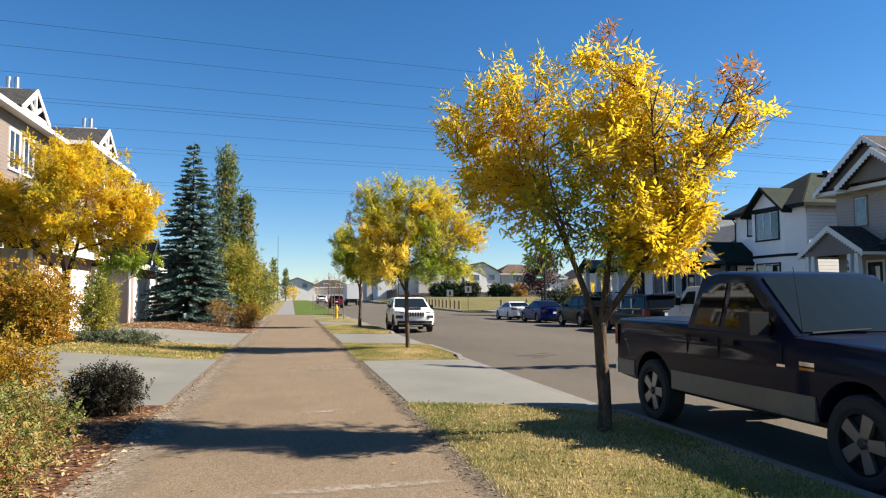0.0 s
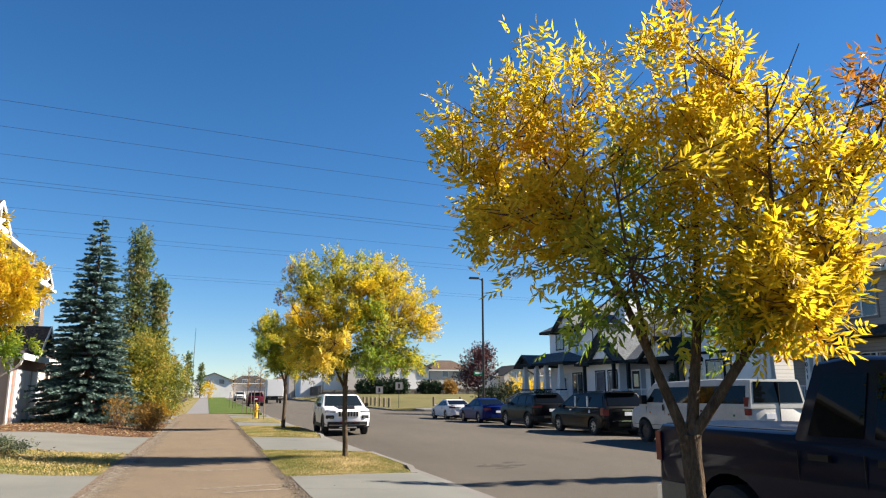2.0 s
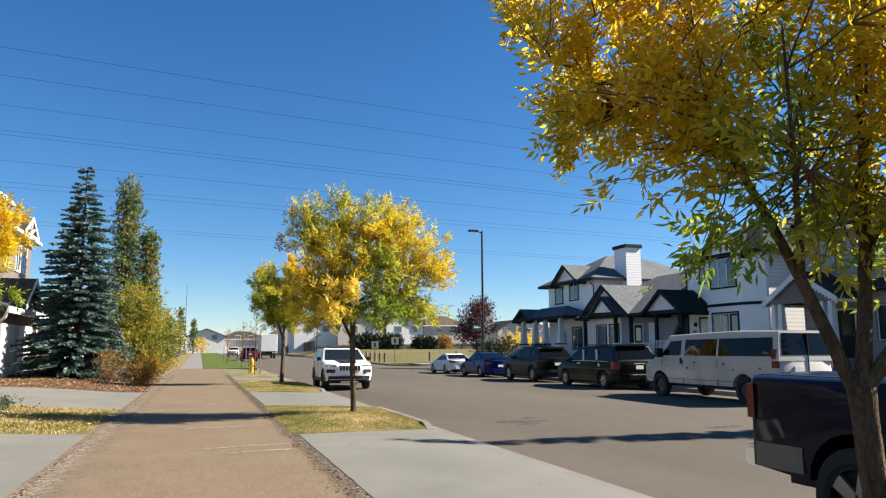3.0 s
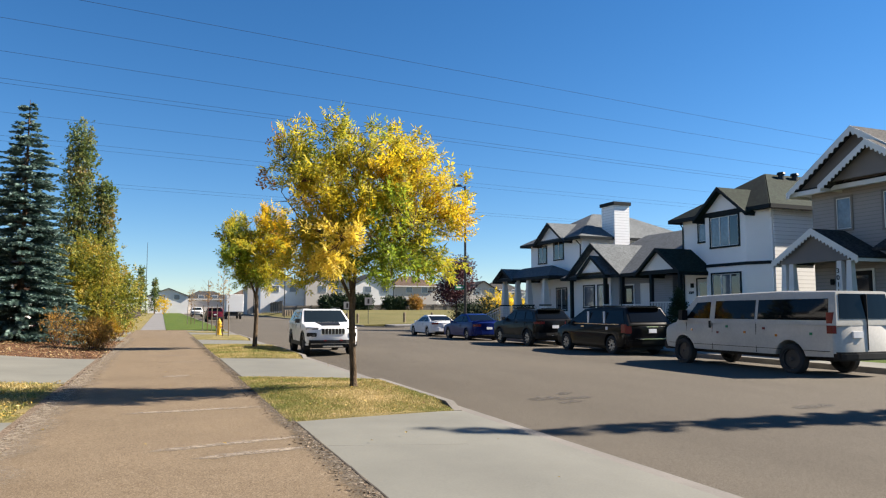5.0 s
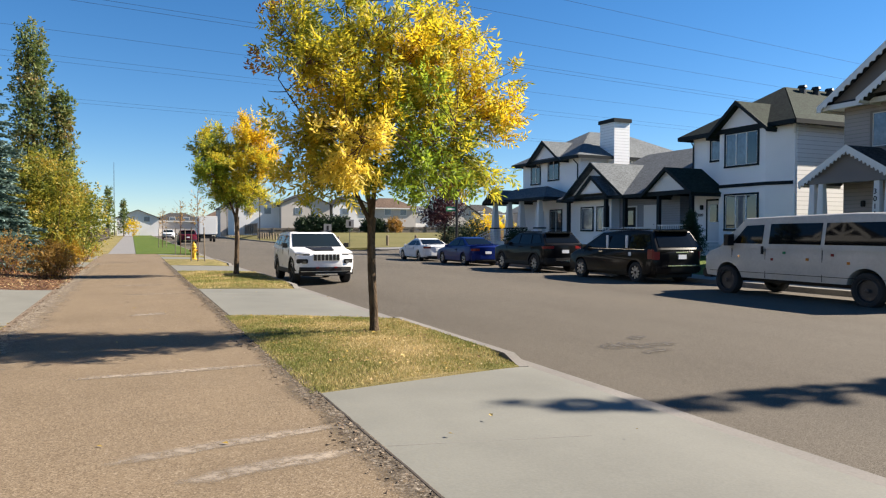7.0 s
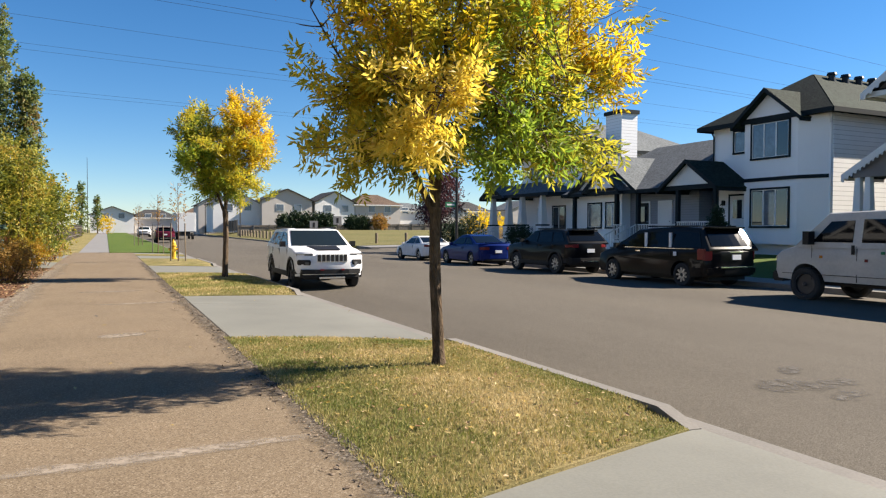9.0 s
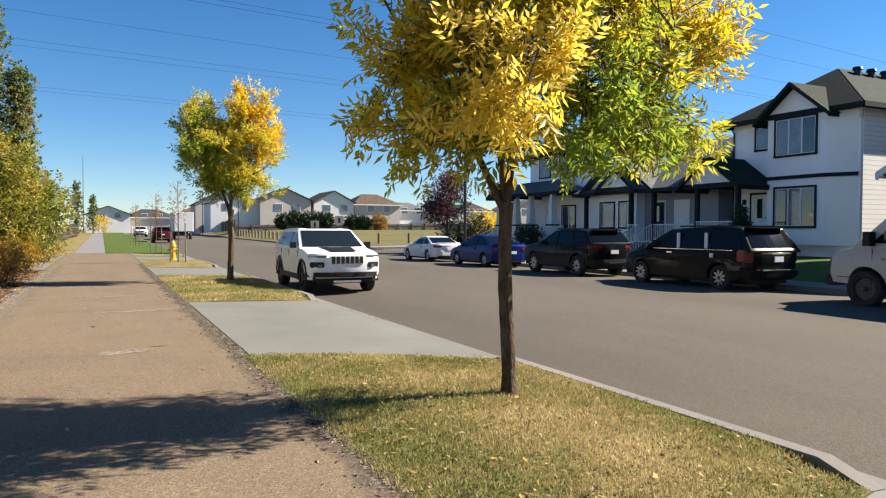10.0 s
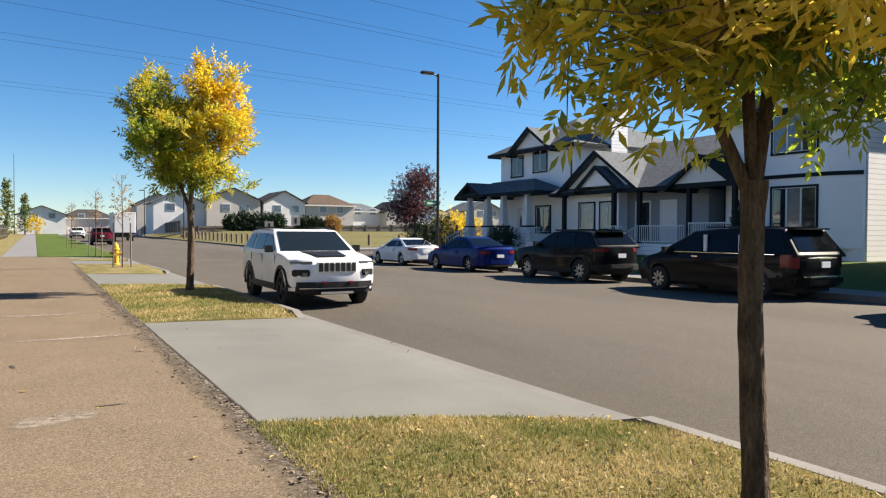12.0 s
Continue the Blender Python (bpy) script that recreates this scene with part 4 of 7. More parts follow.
def car_shell(prof, wheels, wr, ra, zb, L, hw, pull=0.28):
    """The lower body: the side outline swept across the width, rounded at nose, tail and shoulders."""
    poly = prof + arc_bottom(wheels, wr, ra, zb)
    zs = [p[1] for p in poly]
    zmid, h = (min(zs) + max(zs)) / 2, (max(zs) - min(zs)) / 2
    us = [(-1, 0.05), (-0.985, 0.018), (-0.94, 0.0), (-0.8, 0), (-0.5, 0), (0, 0), (0.5, 0), (0.8, 0), (0.94, 0.0), (0.985, 0.018), (1, 0.05)]
    bm = B()
    rings = []
    for u, ins in us:
        ring = []
        for y, z in poly:
            yy = y * (1 - ins / (L / 2))
            zz = z if z < zb + 0.02 else z - ins * max(0, (z - zmid) / h)
            end = sstep(L / 2 - 0.9, L / 2, abs(y))
            yy -= math.copysign(pull * abs(u) ** 4 * end, y)
            x = u * hw * (1 - 0.045 * max(0, (z - zmid) / h) ** 2 - 0.03 * max(0, (zmid - z) / h) ** 2)
            zz += 0.025 * (1 - u * u) * sstep(zmid, zmid + h, z)
            ring.append(bm.verts.new((x, yy, zz)))
        rings.append(ring)
    n = len(poly)
    for a, b in zip(rings, rings[1:]):
        for k in range(n):
            bm.faces.new((a[k], b[k], b[(k + 1) % n], a[(k + 1) % n]))
    bm.faces.new(rings[0])
    bm.faces.new(rings[-1][::-1])
    bmesh.ops.recalc_face_normals(bm, faces=list(bm.faces))
    return bm


def wheel(parent, x, y, r, side, rim_mat, spokes=7, w=0.23, flare=(0.03, 0.024)):
    """One wheel: tyre, rim with spokes, hub."""
    hub = part("wheel", lathe(B(), [(0.03, side * (w / 2 - 0.03)), (0.05, side * (w / 2 - 0.015)), (0.035, side * (w / 2 + 0.0)), (0.0, side * (w / 2 + 0.002))], 12), M_RIM_D, parent)
    hub.location = (x, y, r)
    k = r * 0.66
    smooth(part("tyre", lathe(B(), [(k, -w / 2 + 0.02), (k + 0.03, -w / 2), (r - 0.03, -w / 2), (r, -w / 2 + 0.035), (r, w / 2 - 0.035), (r - 0.03, w / 2), (k + 0.03, w / 2), (k, w / 2 - 0.02)], 28, caps=(False, False)), M_TYRE, hub), 30)
    bm = lathe(B(), [(k * 1.02, side * (w / 2 - 0.02)), (k * 0.93, side * (w / 2 - 0.012)), (k * 0.9, side * (w / 2 - 0.07)), (0.02, side * (w / 2 - 0.075))], 28, caps=(False, True))
    bm2 = B()
    for s in range(spokes):
        a = math.tau * s / spokes
        c, sn = math.cos(a), math.sin(a)
        q = []
        for rr, hwid in ((0.035, flare[0]), (k * 0.92, flare[1])):
            for t in (-1, 1):
                q.append((rr, t * hwid))
        pts = [(side * (w / 2 - 0.02), c * rr - sn * t, sn * rr + c * t) for rr, t in (q[0], q[2], q[3], q[1])]
        back = [(side * (w / 2 - 0.06), p[1], p[2]) for p in pts]
        solid(bm2, pts, back)
    part("rim", bm, M_BLACKP if spokes else rim_mat, hub)
    if spokes:
        part("rim_spider", bm2, rim_mat, hub)
    else:
        bm2.free()
    return hub


def vehicle(name, label, m, L, hw, prof, wheels, wr, zb, green, paint_mat, rim, windows, cat="car", ra=None, hb=0.97, ht=0.80, spokes=7, glass=None, pull=0.28, bulge=0.06, group="", extra=(), rear_glass=True):
    """A road vehicle facing +y: shell, cabin, panes, wheels and trim."""
    glass = glass or M_CARGLASS
    v = thing(name, label, cat, m, group)
    ra = ra or wr * 1.17
    smooth(part("body", car_shell(prof, wheels, wr, ra, zb, L, hw, pull), paint_mat, v), 32)
    # dark inner floor between the wheels
    part("underbody", box(B(), -hw * 0.72, hw * 0.72, -L / 2 + 0.35, L / 2 - 0.35, zb - 0.10, zb + 0.25), M_BLACKP, v)
    zbelt, zroof = min(green[0][1], green[3][1]), max(green[1][1], green[2][1])

    def half(z):
        return hw * (hb + (ht - hb) * (z - zbelt) / (zroof - zbelt))

    gp = [(green[0][0], green[0][1] - 0.06), *green[:2], ((green[1][0] * 0.8 + green[2][0] * 0.2), green[1][1] + 0.03), ((green[1][0] * 0.35 + green[2][0] * 0.65), green[2][1] + 0.035), *green[2:], (green[3][0], green[3][1] - 0.06)]
    bm = B()
    rings = []
    for u in (-1, -0.95, -0.8, -0.4, 0, 0.4, 0.8, 0.95, 1):
        ring = []
        for k, (y, z) in enumerate(gp):
            top = sstep(zbelt, zroof, z)
            zz = z - 0.035 * top * (1 if abs(u) == 1 else 0.25 if abs(u) == 0.95 else 0)
            yy = y + (bulge * (1 - u * u) * (1 if k < 4 else -0.6 if k > 4 else 0))
            ring.append(bm.verts.new((u * half(z), yy, zz)))
        rings.append(ring)
    n = len(gp)
    for a, b in zip(rings, rings[1:]):
        for k in range(n):
            bm.faces.new((a[k], b[k], b[(k + 1) % n], a[(k + 1) % n]))
    bm.faces.new(rings[0])
    bm.faces.new(rings[-1][::-1])
    bmesh.ops.recalc_face_normals(bm, faces=list(bm.faces))
    smooth(part("cabin", bm, paint_mat, v), 32)
    for q in windows:
        gm = glass
        for s in (-1, 1):
            a = [(s * (half(z) + 0.007), y, z) for y, z in q]
            b = [(s * (half(z) - 0.02), y, z) for y, z in q]
            part("side_window", solid(B(), a, b), gm, v)

    def screen(nm, p0, p1, f0, f1, sgn, gmat):
        bm = B()
        out, inn = [], []
        for f in (f0, f1):
            y, z = p0[0] + (p1[0] - p0[0]) * f, p0[1] + (p1[1] - p0[1]) * f
            us = [-0.9 + 0.3 * k for k in range(7)]
            ro = [(u * half(z), y + sgn * (abs(bulge) * (1 if sgn > 0 else 0.6) * (1 - u * u) + 0.012), z + 0.008) for u in us]
            out.append(ro)
            inn.append([(p[0], p[1] - sgn * 0.03, p[2] - 0.01) for p in ro])
        solid_grid = [[bm.verts.new(p) for p in r] for r in (out[0], out[1], inn[1], inn[0])]
        for a, b in zip(solid_grid, solid_grid[1:] + solid_grid[:1]):
            for k in range(6):
                bm.faces.new((a[k], a[k + 1], b[k + 1], b[k]))
        bm.faces.new([r[0] for r in solid_grid])
        bm.faces.new([r[-1] for r in solid_grid][::-1])
        bmesh.ops.recalc_face_normals(bm, faces=list(bm.faces))
        part(nm, bm, gmat, v)

    screen("windscreen", green[0], green[1], 0.08, 0.93, 1, M_CARGLASS_L if glass is M_CARGLASS else glass)
    if rear_glass:
        screen("rear_window", green[3], green[2], 0.12, 0.9, -1, glass)
    for wy in wheels:
        for s in (-1, 1):
            wheel(v, s * (hw - 0.125), wy, wr, s, rim, spokes, 0.23 if name != "pickup_truck" else 0.27, (0.03, 0.024) if name != "pickup_truck" else (0.045, 0.062))
    for nm, mat_, bx, bev in extra:
        bm = box(B(), *bx)
        near_end = max(abs(bx[2]), abs(bx[3])) > L / 2 - 0.7
        if near_end and bx[1] - bx[0] > 0.12:
            bmesh.ops.bisect_plane(bm, geom=list(bm.verts) + list(bm.edges) + list(bm.faces), plane_co=((bx[0] + bx[1]) / 2, 0, 0), plane_no=(1, 0, 0))
            if bx[1] - bx[0] > 0.8:
                for f in (0.08, 0.25, 0.75, 0.92):
                    bmesh.ops.bisect_plane(bm, geom=list(bm.verts) + list(bm.edges) + list(bm.faces), plane_co=(bx[0] + (bx[1] - bx[0]) * f, 0, 0), plane_no=(1, 0, 0))
        if bev:
            es = [e for e in bm.edges if len(e.link_faces) == 2 and e.calc_face_angle(0) > 0.6]
            bmesh.ops.bevel(bm, geom=es, offset=bev, segments=2, affect='EDGES', clamp_overlap=True)
        if near_end:
            for q in bm.verts:
                end = sstep(L / 2 - 0.9, L / 2, abs(q.co.y))
                q.co.y -= math.copysign(pull * min(1.0, abs(q.co.x) / hw) ** 4 * end, q.co.y)
        part(nm, bm, mat_, v)
    return v


def both(nm, mat_, x0, x1, y0, y1, z0, z1, bev=0.01):
    return [(nm, mat_, (x0, x1, y0, y1, z0, z1), bev), (nm, mat_, (-x1, -x0, y0, y1, z0, z1), bev)]


def seams(hw, ys, z0, z1):
    out = []
    for y in ys:
        out += both("door_gap", M_SEAM, hw - 0.012, hw + 0.0015, y - 0.005, y + 0.005, z0, z1, 0)
    return out


# dark blue crew pickup at the near kerb, nose towards the camera's start
_ex = (both("cladding", P_TAN, 0.955, 0.998, -1.12, 1.4, 0.50, 0.73) + both("rear_cladding", P_TAN, 0.93, 0.99, -2.80, -2.14, 0.55, 0.76) + both("headlamp", M_LAMPGLASS, 0.6, 0.95, 2.62, 2.875, 0.92, 1.08)
       + both("tail_lamp", M_RED, 0.86, 0.972, -2.89, -2.80, 0.96, 1.26) + both("mirror", M_BLACKP, 1.0, 1.22, 0.62, 0.80, 1.27, 1.50, 0.065) + both("mirror_arm", M_BLACKP, 0.9, 1.05, 0.66, 0.72, 1.3, 1.36)
       + both("door_handle", M_BLACKP, 0.985, 1.015, -0.62, -0.42, 1.13, 1.18) + both("door_handle", M_BLACKP, 0.985, 1.015, 0.02, 0.22, 1.13, 1.18) + seams(0.985, (-0.76, -0.12, 0.95), 0.74, 1.2)
       + [("grille", M_CHROME, (-0.55, 0.55, 2.78, 2.9, 0.75, 1.12), 0.02), ("front_bumper", M_CHROME, (-0.92, 0.92, 2.66, 2.95, 0.48, 0.72), 0.03), ("rear_bumper", M_CHROME, (-0.9, 0.9, -3.0, -2.78, 0.52, 0.70), 0.02),
          ("hitch_step", M_BLACKP, (-1.02, -0.7, -2.6, -2.2, 0.42, 0.47), 0.01), ("plate", M_PLATE, (-0.16, 0.16, -2.93, -2.86, 0.78, 0.93), 0)]
       + [("model_badge", M_CHROME, (0.975, 0.990, 1.2, 1.40, 1.0, 1.04), 0), ("model_badge", M_AMBER, (0.975, 0.990, 1.2, 1.40, 0.96, 0.985), 0), ("model_badge", M_CHROME, (0.975, 0.990, 0.88, 1.0, 0.965, 0.99), 0)])
pick = vehicle("pickup_truck", "dark navy pickup with tan lower sides parked at the kerb", pose(5.72, 7.12, -0.115, 0, 0, 180), 5.8, 0.99,
               [(2.84, 0.52), (2.88, 0.75), (2.84, 1.08), (2.7, 1.18), (1.6, 1.25), (1.05, 1.27), (-0.8, 1.29), (-0.83, 1.33), (-2.84, 1.33), (-2.88, 1.28), (-2.88, 0.55)],
               (1.92, -1.63), 0.41, 0.5, [(1.12, 1.25), (0.28, 1.90), (-0.68, 1.92), (-0.82, 1.28)], P_NAVY, M_RIM_T,
               [[(0.82, 1.32), (0.20, 1.80), (-0.05, 1.81), (-0.05, 1.32)], [(-0.15, 1.32), (-0.15, 1.81), (-0.58, 1.80), (-0.68, 1.32)]], "pickup truck", 0.52, 0.955, 0.80, 5, extra=_ex, pull=0.16)
# black sheet at rail height, standing in for the shaded hollow of the bed
part("bed_shade_sheet", box(B(), -0.82, 0.82, -2.74, -0.95, 1.335, 1.342), M_BLACKP, pick)
part("wiper", tube(B(), [(0.75, 1.10, 1.30), (0.1, 1.13, 1.335)], [0.012, 0.008], 6), M_BLACKP, pick)
part("aerial", tube(B(), [(0.86, 1.12, 1.24), (0.86, 1.0, 1.95)], [0.006, 0.003], 6), M_BLACKP, pick)

JEEP_PROF = [(2.2, 0.36), (2.29, 0.55), (2.27, 0.9), (2.18, 1.0), (1.6, 1.07), (1.0, 1.13), (-0.5, 1.15), (-2.1, 1.18), (-2.26, 1.1), (-2.3, 0.7), (-2.22, 0.38)]
JEEP_GREEN = [(1.05, 1.11), (0.18, 1.60), (-1.72, 1.60), (-2.16, 1.15)]
JEEP_WIN = [[(0.82, 1.16), (0.24, 1.50), (-0.12, 1.53), (-0.12, 1.16)], [(-0.2, 1.16), (-0.2, 1.53), (-1.02, 1.53), (-1.1, 1.16)], [(-1.2, 1.17), (-1.14, 1.53), (-1.62, 1.51), (-1.92, 1.2)]]


def arch_trim(v, wheels, wr, r0, r1, hw, mat_):
    """Dark lips round the wheel arches."""
    for wy in wheels:
        for s in (-1, 1):
            bm = B()
            pa = [math.radians(-8 + 196 * k / 14) for k in range(15)]
            for a0, a1 in zip(pa, pa[1:]):
                q = [(wy + r * math.cos(a), wr + r * math.sin(a)) for r, a in ((r0, a0), (r1, a0), (r1, a1), (r0, a1))]
                solid(bm, [(s * (hw - 0.05), *p) for p in q], [(s * (hw + 0.008), *p) for p in q])
            part("arch_trim", bm, mat_, v)


def suv(label, m, pm, name="suv"):
    slots = [("grille_slot", M_BLACKP, (-0.40 + 0.118 * k, -0.40 + 0.118 * k + 0.08, 2.2, 2.305, 0.76, 0.93), 0.015) for k in range(7)]
    rims = [("grille_frame", M_CHROME, (-0.41 + 0.118 * k, -0.41 + 0.118 * k + 0.10, 2.2, 2.298, 0.745, 0.945), 0.015) for k in range(7)]
    ex = (slots + rims + both("headlamp", M_LAMPGLASS, 0.50, 0.90, 1.98, 2.258, 0.885, 0.965, 0.012) + both("fog_lamp", M_BLACKP, 0.56, 0.88, 2.0, 2.30, 0.66, 0.80, 0.02) + both("fog_lens", M_LAMPGLASS, 0.62, 0.71, 2.2, 2.318, 0.66, 0.74, 0.01)
          + both("tail_lamp", M_RED, 0.50, 0.90, -2.275, -2.05, 0.98, 1.09, 0.012) + both("roof_rail", M_BLACKP, 0.66, 0.70, -1.6, 0.1, 1.63, 1.68, 0.012) + both("mirror", M_BLACKP, 0.93, 1.08, 0.70, 0.82, 1.12, 1.27, 0.03)
          + both("sill", M_BLACKP, 0.885, 0.935, -0.98, 1.0, 0.32, 0.46) + both("door_handle", pm, 0.92, 0.945, -0.42, -0.24, 1.02, 1.06) + both("door_handle", pm, 0.92, 0.945, -1.32, -1.14, 1.02, 1.06) + seams(0.922, (0.92, -0.16, -1.16), 0.47, 1.08)
          + [("front_bumper", M_BLACKP, (-0.915, 0.915, 1.9, 2.33, 0.32, 0.66), 0.11), ("skid_plate", M_CHROME, (-0.35, 0.35, 2.2, 2.315, 0.30, 0.35), 0.01), ("tow_hook", M_RED, (-0.32, -0.24, 2.3, 2.36, 0.52, 0.56), 0.01), ("tow_hook", M_RED, (0.24, 0.32, 2.3, 2.36, 0.52, 0.56), 0.01),
             ("rear_bumper", M_BLACKP, (-0.91, 0.91, -2.34, -1.95, 0.36, 0.64), 0.06), ("rear_trim", M_CHROME, (-0.5, 0.5, -2.352, -2.3, 0.47, 0.50), 0.008), ("plate", M_PLATE, (-0.16, 0.16, -2.312, -2.2, 0.80, 0.93), 0),
             ("spoiler", pm, (-0.58, 0.58, -1.98, -1.68, 1.585, 1.625), 0.015), ("sunroof", M_CARGLASS, (-0.45, 0.45, -0.9, 0.0, 1.632, 1.643), 0.004)])
    v = vehicle(name, label, m, 4.62, 0.93, JEEP_PROF, (1.38, -1.34), 0.37, 0.36, JEEP_GREEN, pm, M_RIM_D if pm is P_WHITE else M_RIM, JEEP_WIN, "suv", 0.44, extra=ex, spokes=5 if pm is P_WHITE else 9)
    arch_trim(v, (1.38, -1.34), 0.37, 0.43, 0.50, 0.925, M_BLACKP)
    return v


jeep = suv("white suv with a black bonnet panel parked facing traffic", pose(5.62, 34.3, -0.105, 0, 0, 178.5), P_WHITE, "white_suv")
bm = B()
solid(bm, [(-0.30, 2.02, 1.0705), (0.30, 2.02, 1.0705), (0.42, 1.15, 1.146), (-0.42, 1.15, 1.146)], [(-0.30, 2.02, 1.052), (0.30, 2.02, 1.052), (0.42, 1.15, 1.125), (-0.42, 1.15, 1.125)])
part("bonnet_decal", bm, M_BLACKP, jeep, "matt black bonnet panel")
suv("black suv parked before the grey bungalow", pose(16.0, 36.95, -0.105, 0, 0, 0), P_BLACK, "black_suv")
_maroon = suv("maroon suv parked farther down the street", pose(5.7, 94, 0.09, 0, 0, 0), P_MAROON, "maroon_suv")
suv("white suv far down the street", pose(5.6, 135, 0.30, 0, 0, 180), P_WHITE, "distant_white_suv")

# black minivan
_ex = (both("headlamp", M_LAMPGLASS, 0.6, 0.96, 2.1, 2.485, 0.74, 0.87, 0.02) + both("tail_lamp", M_RED, 0.80, 0.985, -2.585, -2.25, 0.78, 1.1, 0.02) + both("mirror", M_BLACKP, 0.99, 1.16, 1.2, 1.33, 1.06, 1.22, 0.03)
       + both("roof_rail", M_BLACKP, 0.70, 0.735, -1.9, 0.2, 1.72, 1.76) + both("belt_trim", M_CHROME, 0.965, 0.985, -2.0, 1.2, 1.085, 1.10, 0) + both("pillar_trim", P_WHITE, 0.90, 0.935, 0.02, 0.12, 1.12, 1.55, 0) + both("pillar_trim", P_WHITE, 0.90, 0.935, -1.02, -0.92, 1.12, 1.55, 0)
       + both("fuel_cap", P_WHITE, 0.985, 0.998, -1.28, -1.16, 0.88, 1.0, 0.005) + both("door_handle", M_CHROME, 0.985, 1.01, 0.25, 0.45, 0.97, 1.01) + seams(0.985, (1.32, 0.08, -1.0), 0.4, 1.05)
       + [("rear_bumper", P_BLACK, (-0.97, 0.97, -2.63, -2.2, 0.36, 0.62), 0.06), ("bumper_trim", M_CHROME, (-0.72, 0.72, -2.642, -2.55, 0.58, 0.61), 0.008), ("plate", M_PLATE, (-0.16, 0.16, -2.585, -2.4, 0.80, 0.94), 0), ("spoiler", P_BLACK, (-0.68, 0.68, -2.3, -1.98, 1.68, 1.72), 0.015),
          ("tailgate_lettering", M_CHROME, (-0.25, 0.25, -2.568, -2.4, 1.0, 1.03), 0), ("grille", M_CHROME, (-0.5, 0.5, 2.4, 2.56, 0.6, 0.8), 0.02)])
vehicle("minivan", "glossy black minivan parked at the far kerb", pose(16.08, 30.75, -0.115), 5.15, 1.0,
        [(2.5, 0.3), (2.56, 0.55), (2.45, 0.85), (2.1, 0.96), (1.55, 1.07), (0, 1.09), (-2.4, 1.12), (-2.55, 1.0), (-2.57, 0.6), (-2.5, 0.32)], (1.6, -1.48), 0.345, 0.3,
        [(1.62, 1.05), (0.5, 1.66), (-2.05, 1.70), (-2.48, 1.1)], P_BLACK, M_RIM, [[(1.2, 1.11), (0.55, 1.50), (0.16, 1.54), (0.16, 1.11)], [(0.0, 1.11), (0.0, 1.56), (-0.9, 1.58), (-0.9, 1.11)], [(-1.04, 1.11), (-1.04, 1.58), (-2.0, 1.58), (-2.2, 1.14)]], "minivan", 0.41, 0.95, 0.78, 9, extra=_ex)

# long silver passenger van
_ex = (both("headlamp", M_LAMPGLASS, 0.62, 0.95, 2.9, 3.10, 0.82, 1.02, 0.02) + both("tail_lamp", M_RED, 0.90, 0.985, -3.09, -2.92, 1.05, 1.55, 0.02) + both("mirror", M_BLACKP, 0.99, 1.2, 1.95, 2.1, 1.3, 1.6, 0.03)
       + both("door_handle", M_BLACKP, 0.985, 1.015, 1.0, 1.06, 1.1, 1.3) + both("lower_stripe", M_SEAM, 0.98, 1.002, -3.0, 2.9, 0.62, 0.632, 0) + seams(0.99, (2.02, 0.95, -0.65), 0.5, 1.28)
       + [("front_bumper", M_BLACKP, (-0.96, 0.96, 2.85, 3.2, 0.42, 0.66), 0.04), ("grille", M_BLACKP, (-0.6, 0.6, 2.98, 3.11, 0.78, 1.0), 0.02), ("rear_bumper", M_BLACKP, (-0.96, 0.96, -3.22, -2.98, 0.42, 0.62), 0.04), ("plate", M_PLATE, (-0.5, -0.18, -3.13, -3.05, 0.95, 1.1), 0),
          ("rear_door_gap", M_SEAM, (-0.006, 0.006, -3.115, -3.0, 0.65, 1.98), 0)])
for k, (y, z, c) in enumerate(((1.75, 1.0, M_AMBER), (0.7, 0.95, M_RED), (0.35, 1.12, M_GREENSIGN), (-0.3, 0.98, M_AMBER), (-0.95, 1.1, M_RED), (-1.35, 0.93, M_AMBER), (-2.4, 1.0, M_GREENSIGN))):
    _ex += both("sticker", c, 0.98, 1.003, y, y + 0.07, z, z + 0.06, 0)
vehicle("passenger_van", "dusty silver long passenger van with dark windows", pose(15.62, 22.75, -0.115), 6.2, 1.0,
        [(3.05, 0.5), (3.1, 0.7), (3.06, 1.05), (2.95, 1.14), (2.35, 1.30), (0, 1.32), (-3.05, 1.32), (-3.09, 1.25), (-3.1, 0.5)], (2.2, -1.74), 0.385, 0.48,
        [(2.42, 1.29), (1.68, 2.02), (-2.98, 2.06), (-3.07, 1.3)], P_VAN, M_RIM_D, [[(2.02, 1.36), (1.6, 1.82), (1.05, 1.84), (1.05, 1.36)], [(0.85, 1.36), (0.85, 1.86), (-0.6, 1.87), (-0.6, 1.36)], [(-0.7, 1.36), (-0.7, 1.87), (-2.8, 1.88), (-2.85, 1.36)]], "van", 0.48, 0.985, 0.86, 0, extra=_ex, pull=0.14, bulge=0.04)


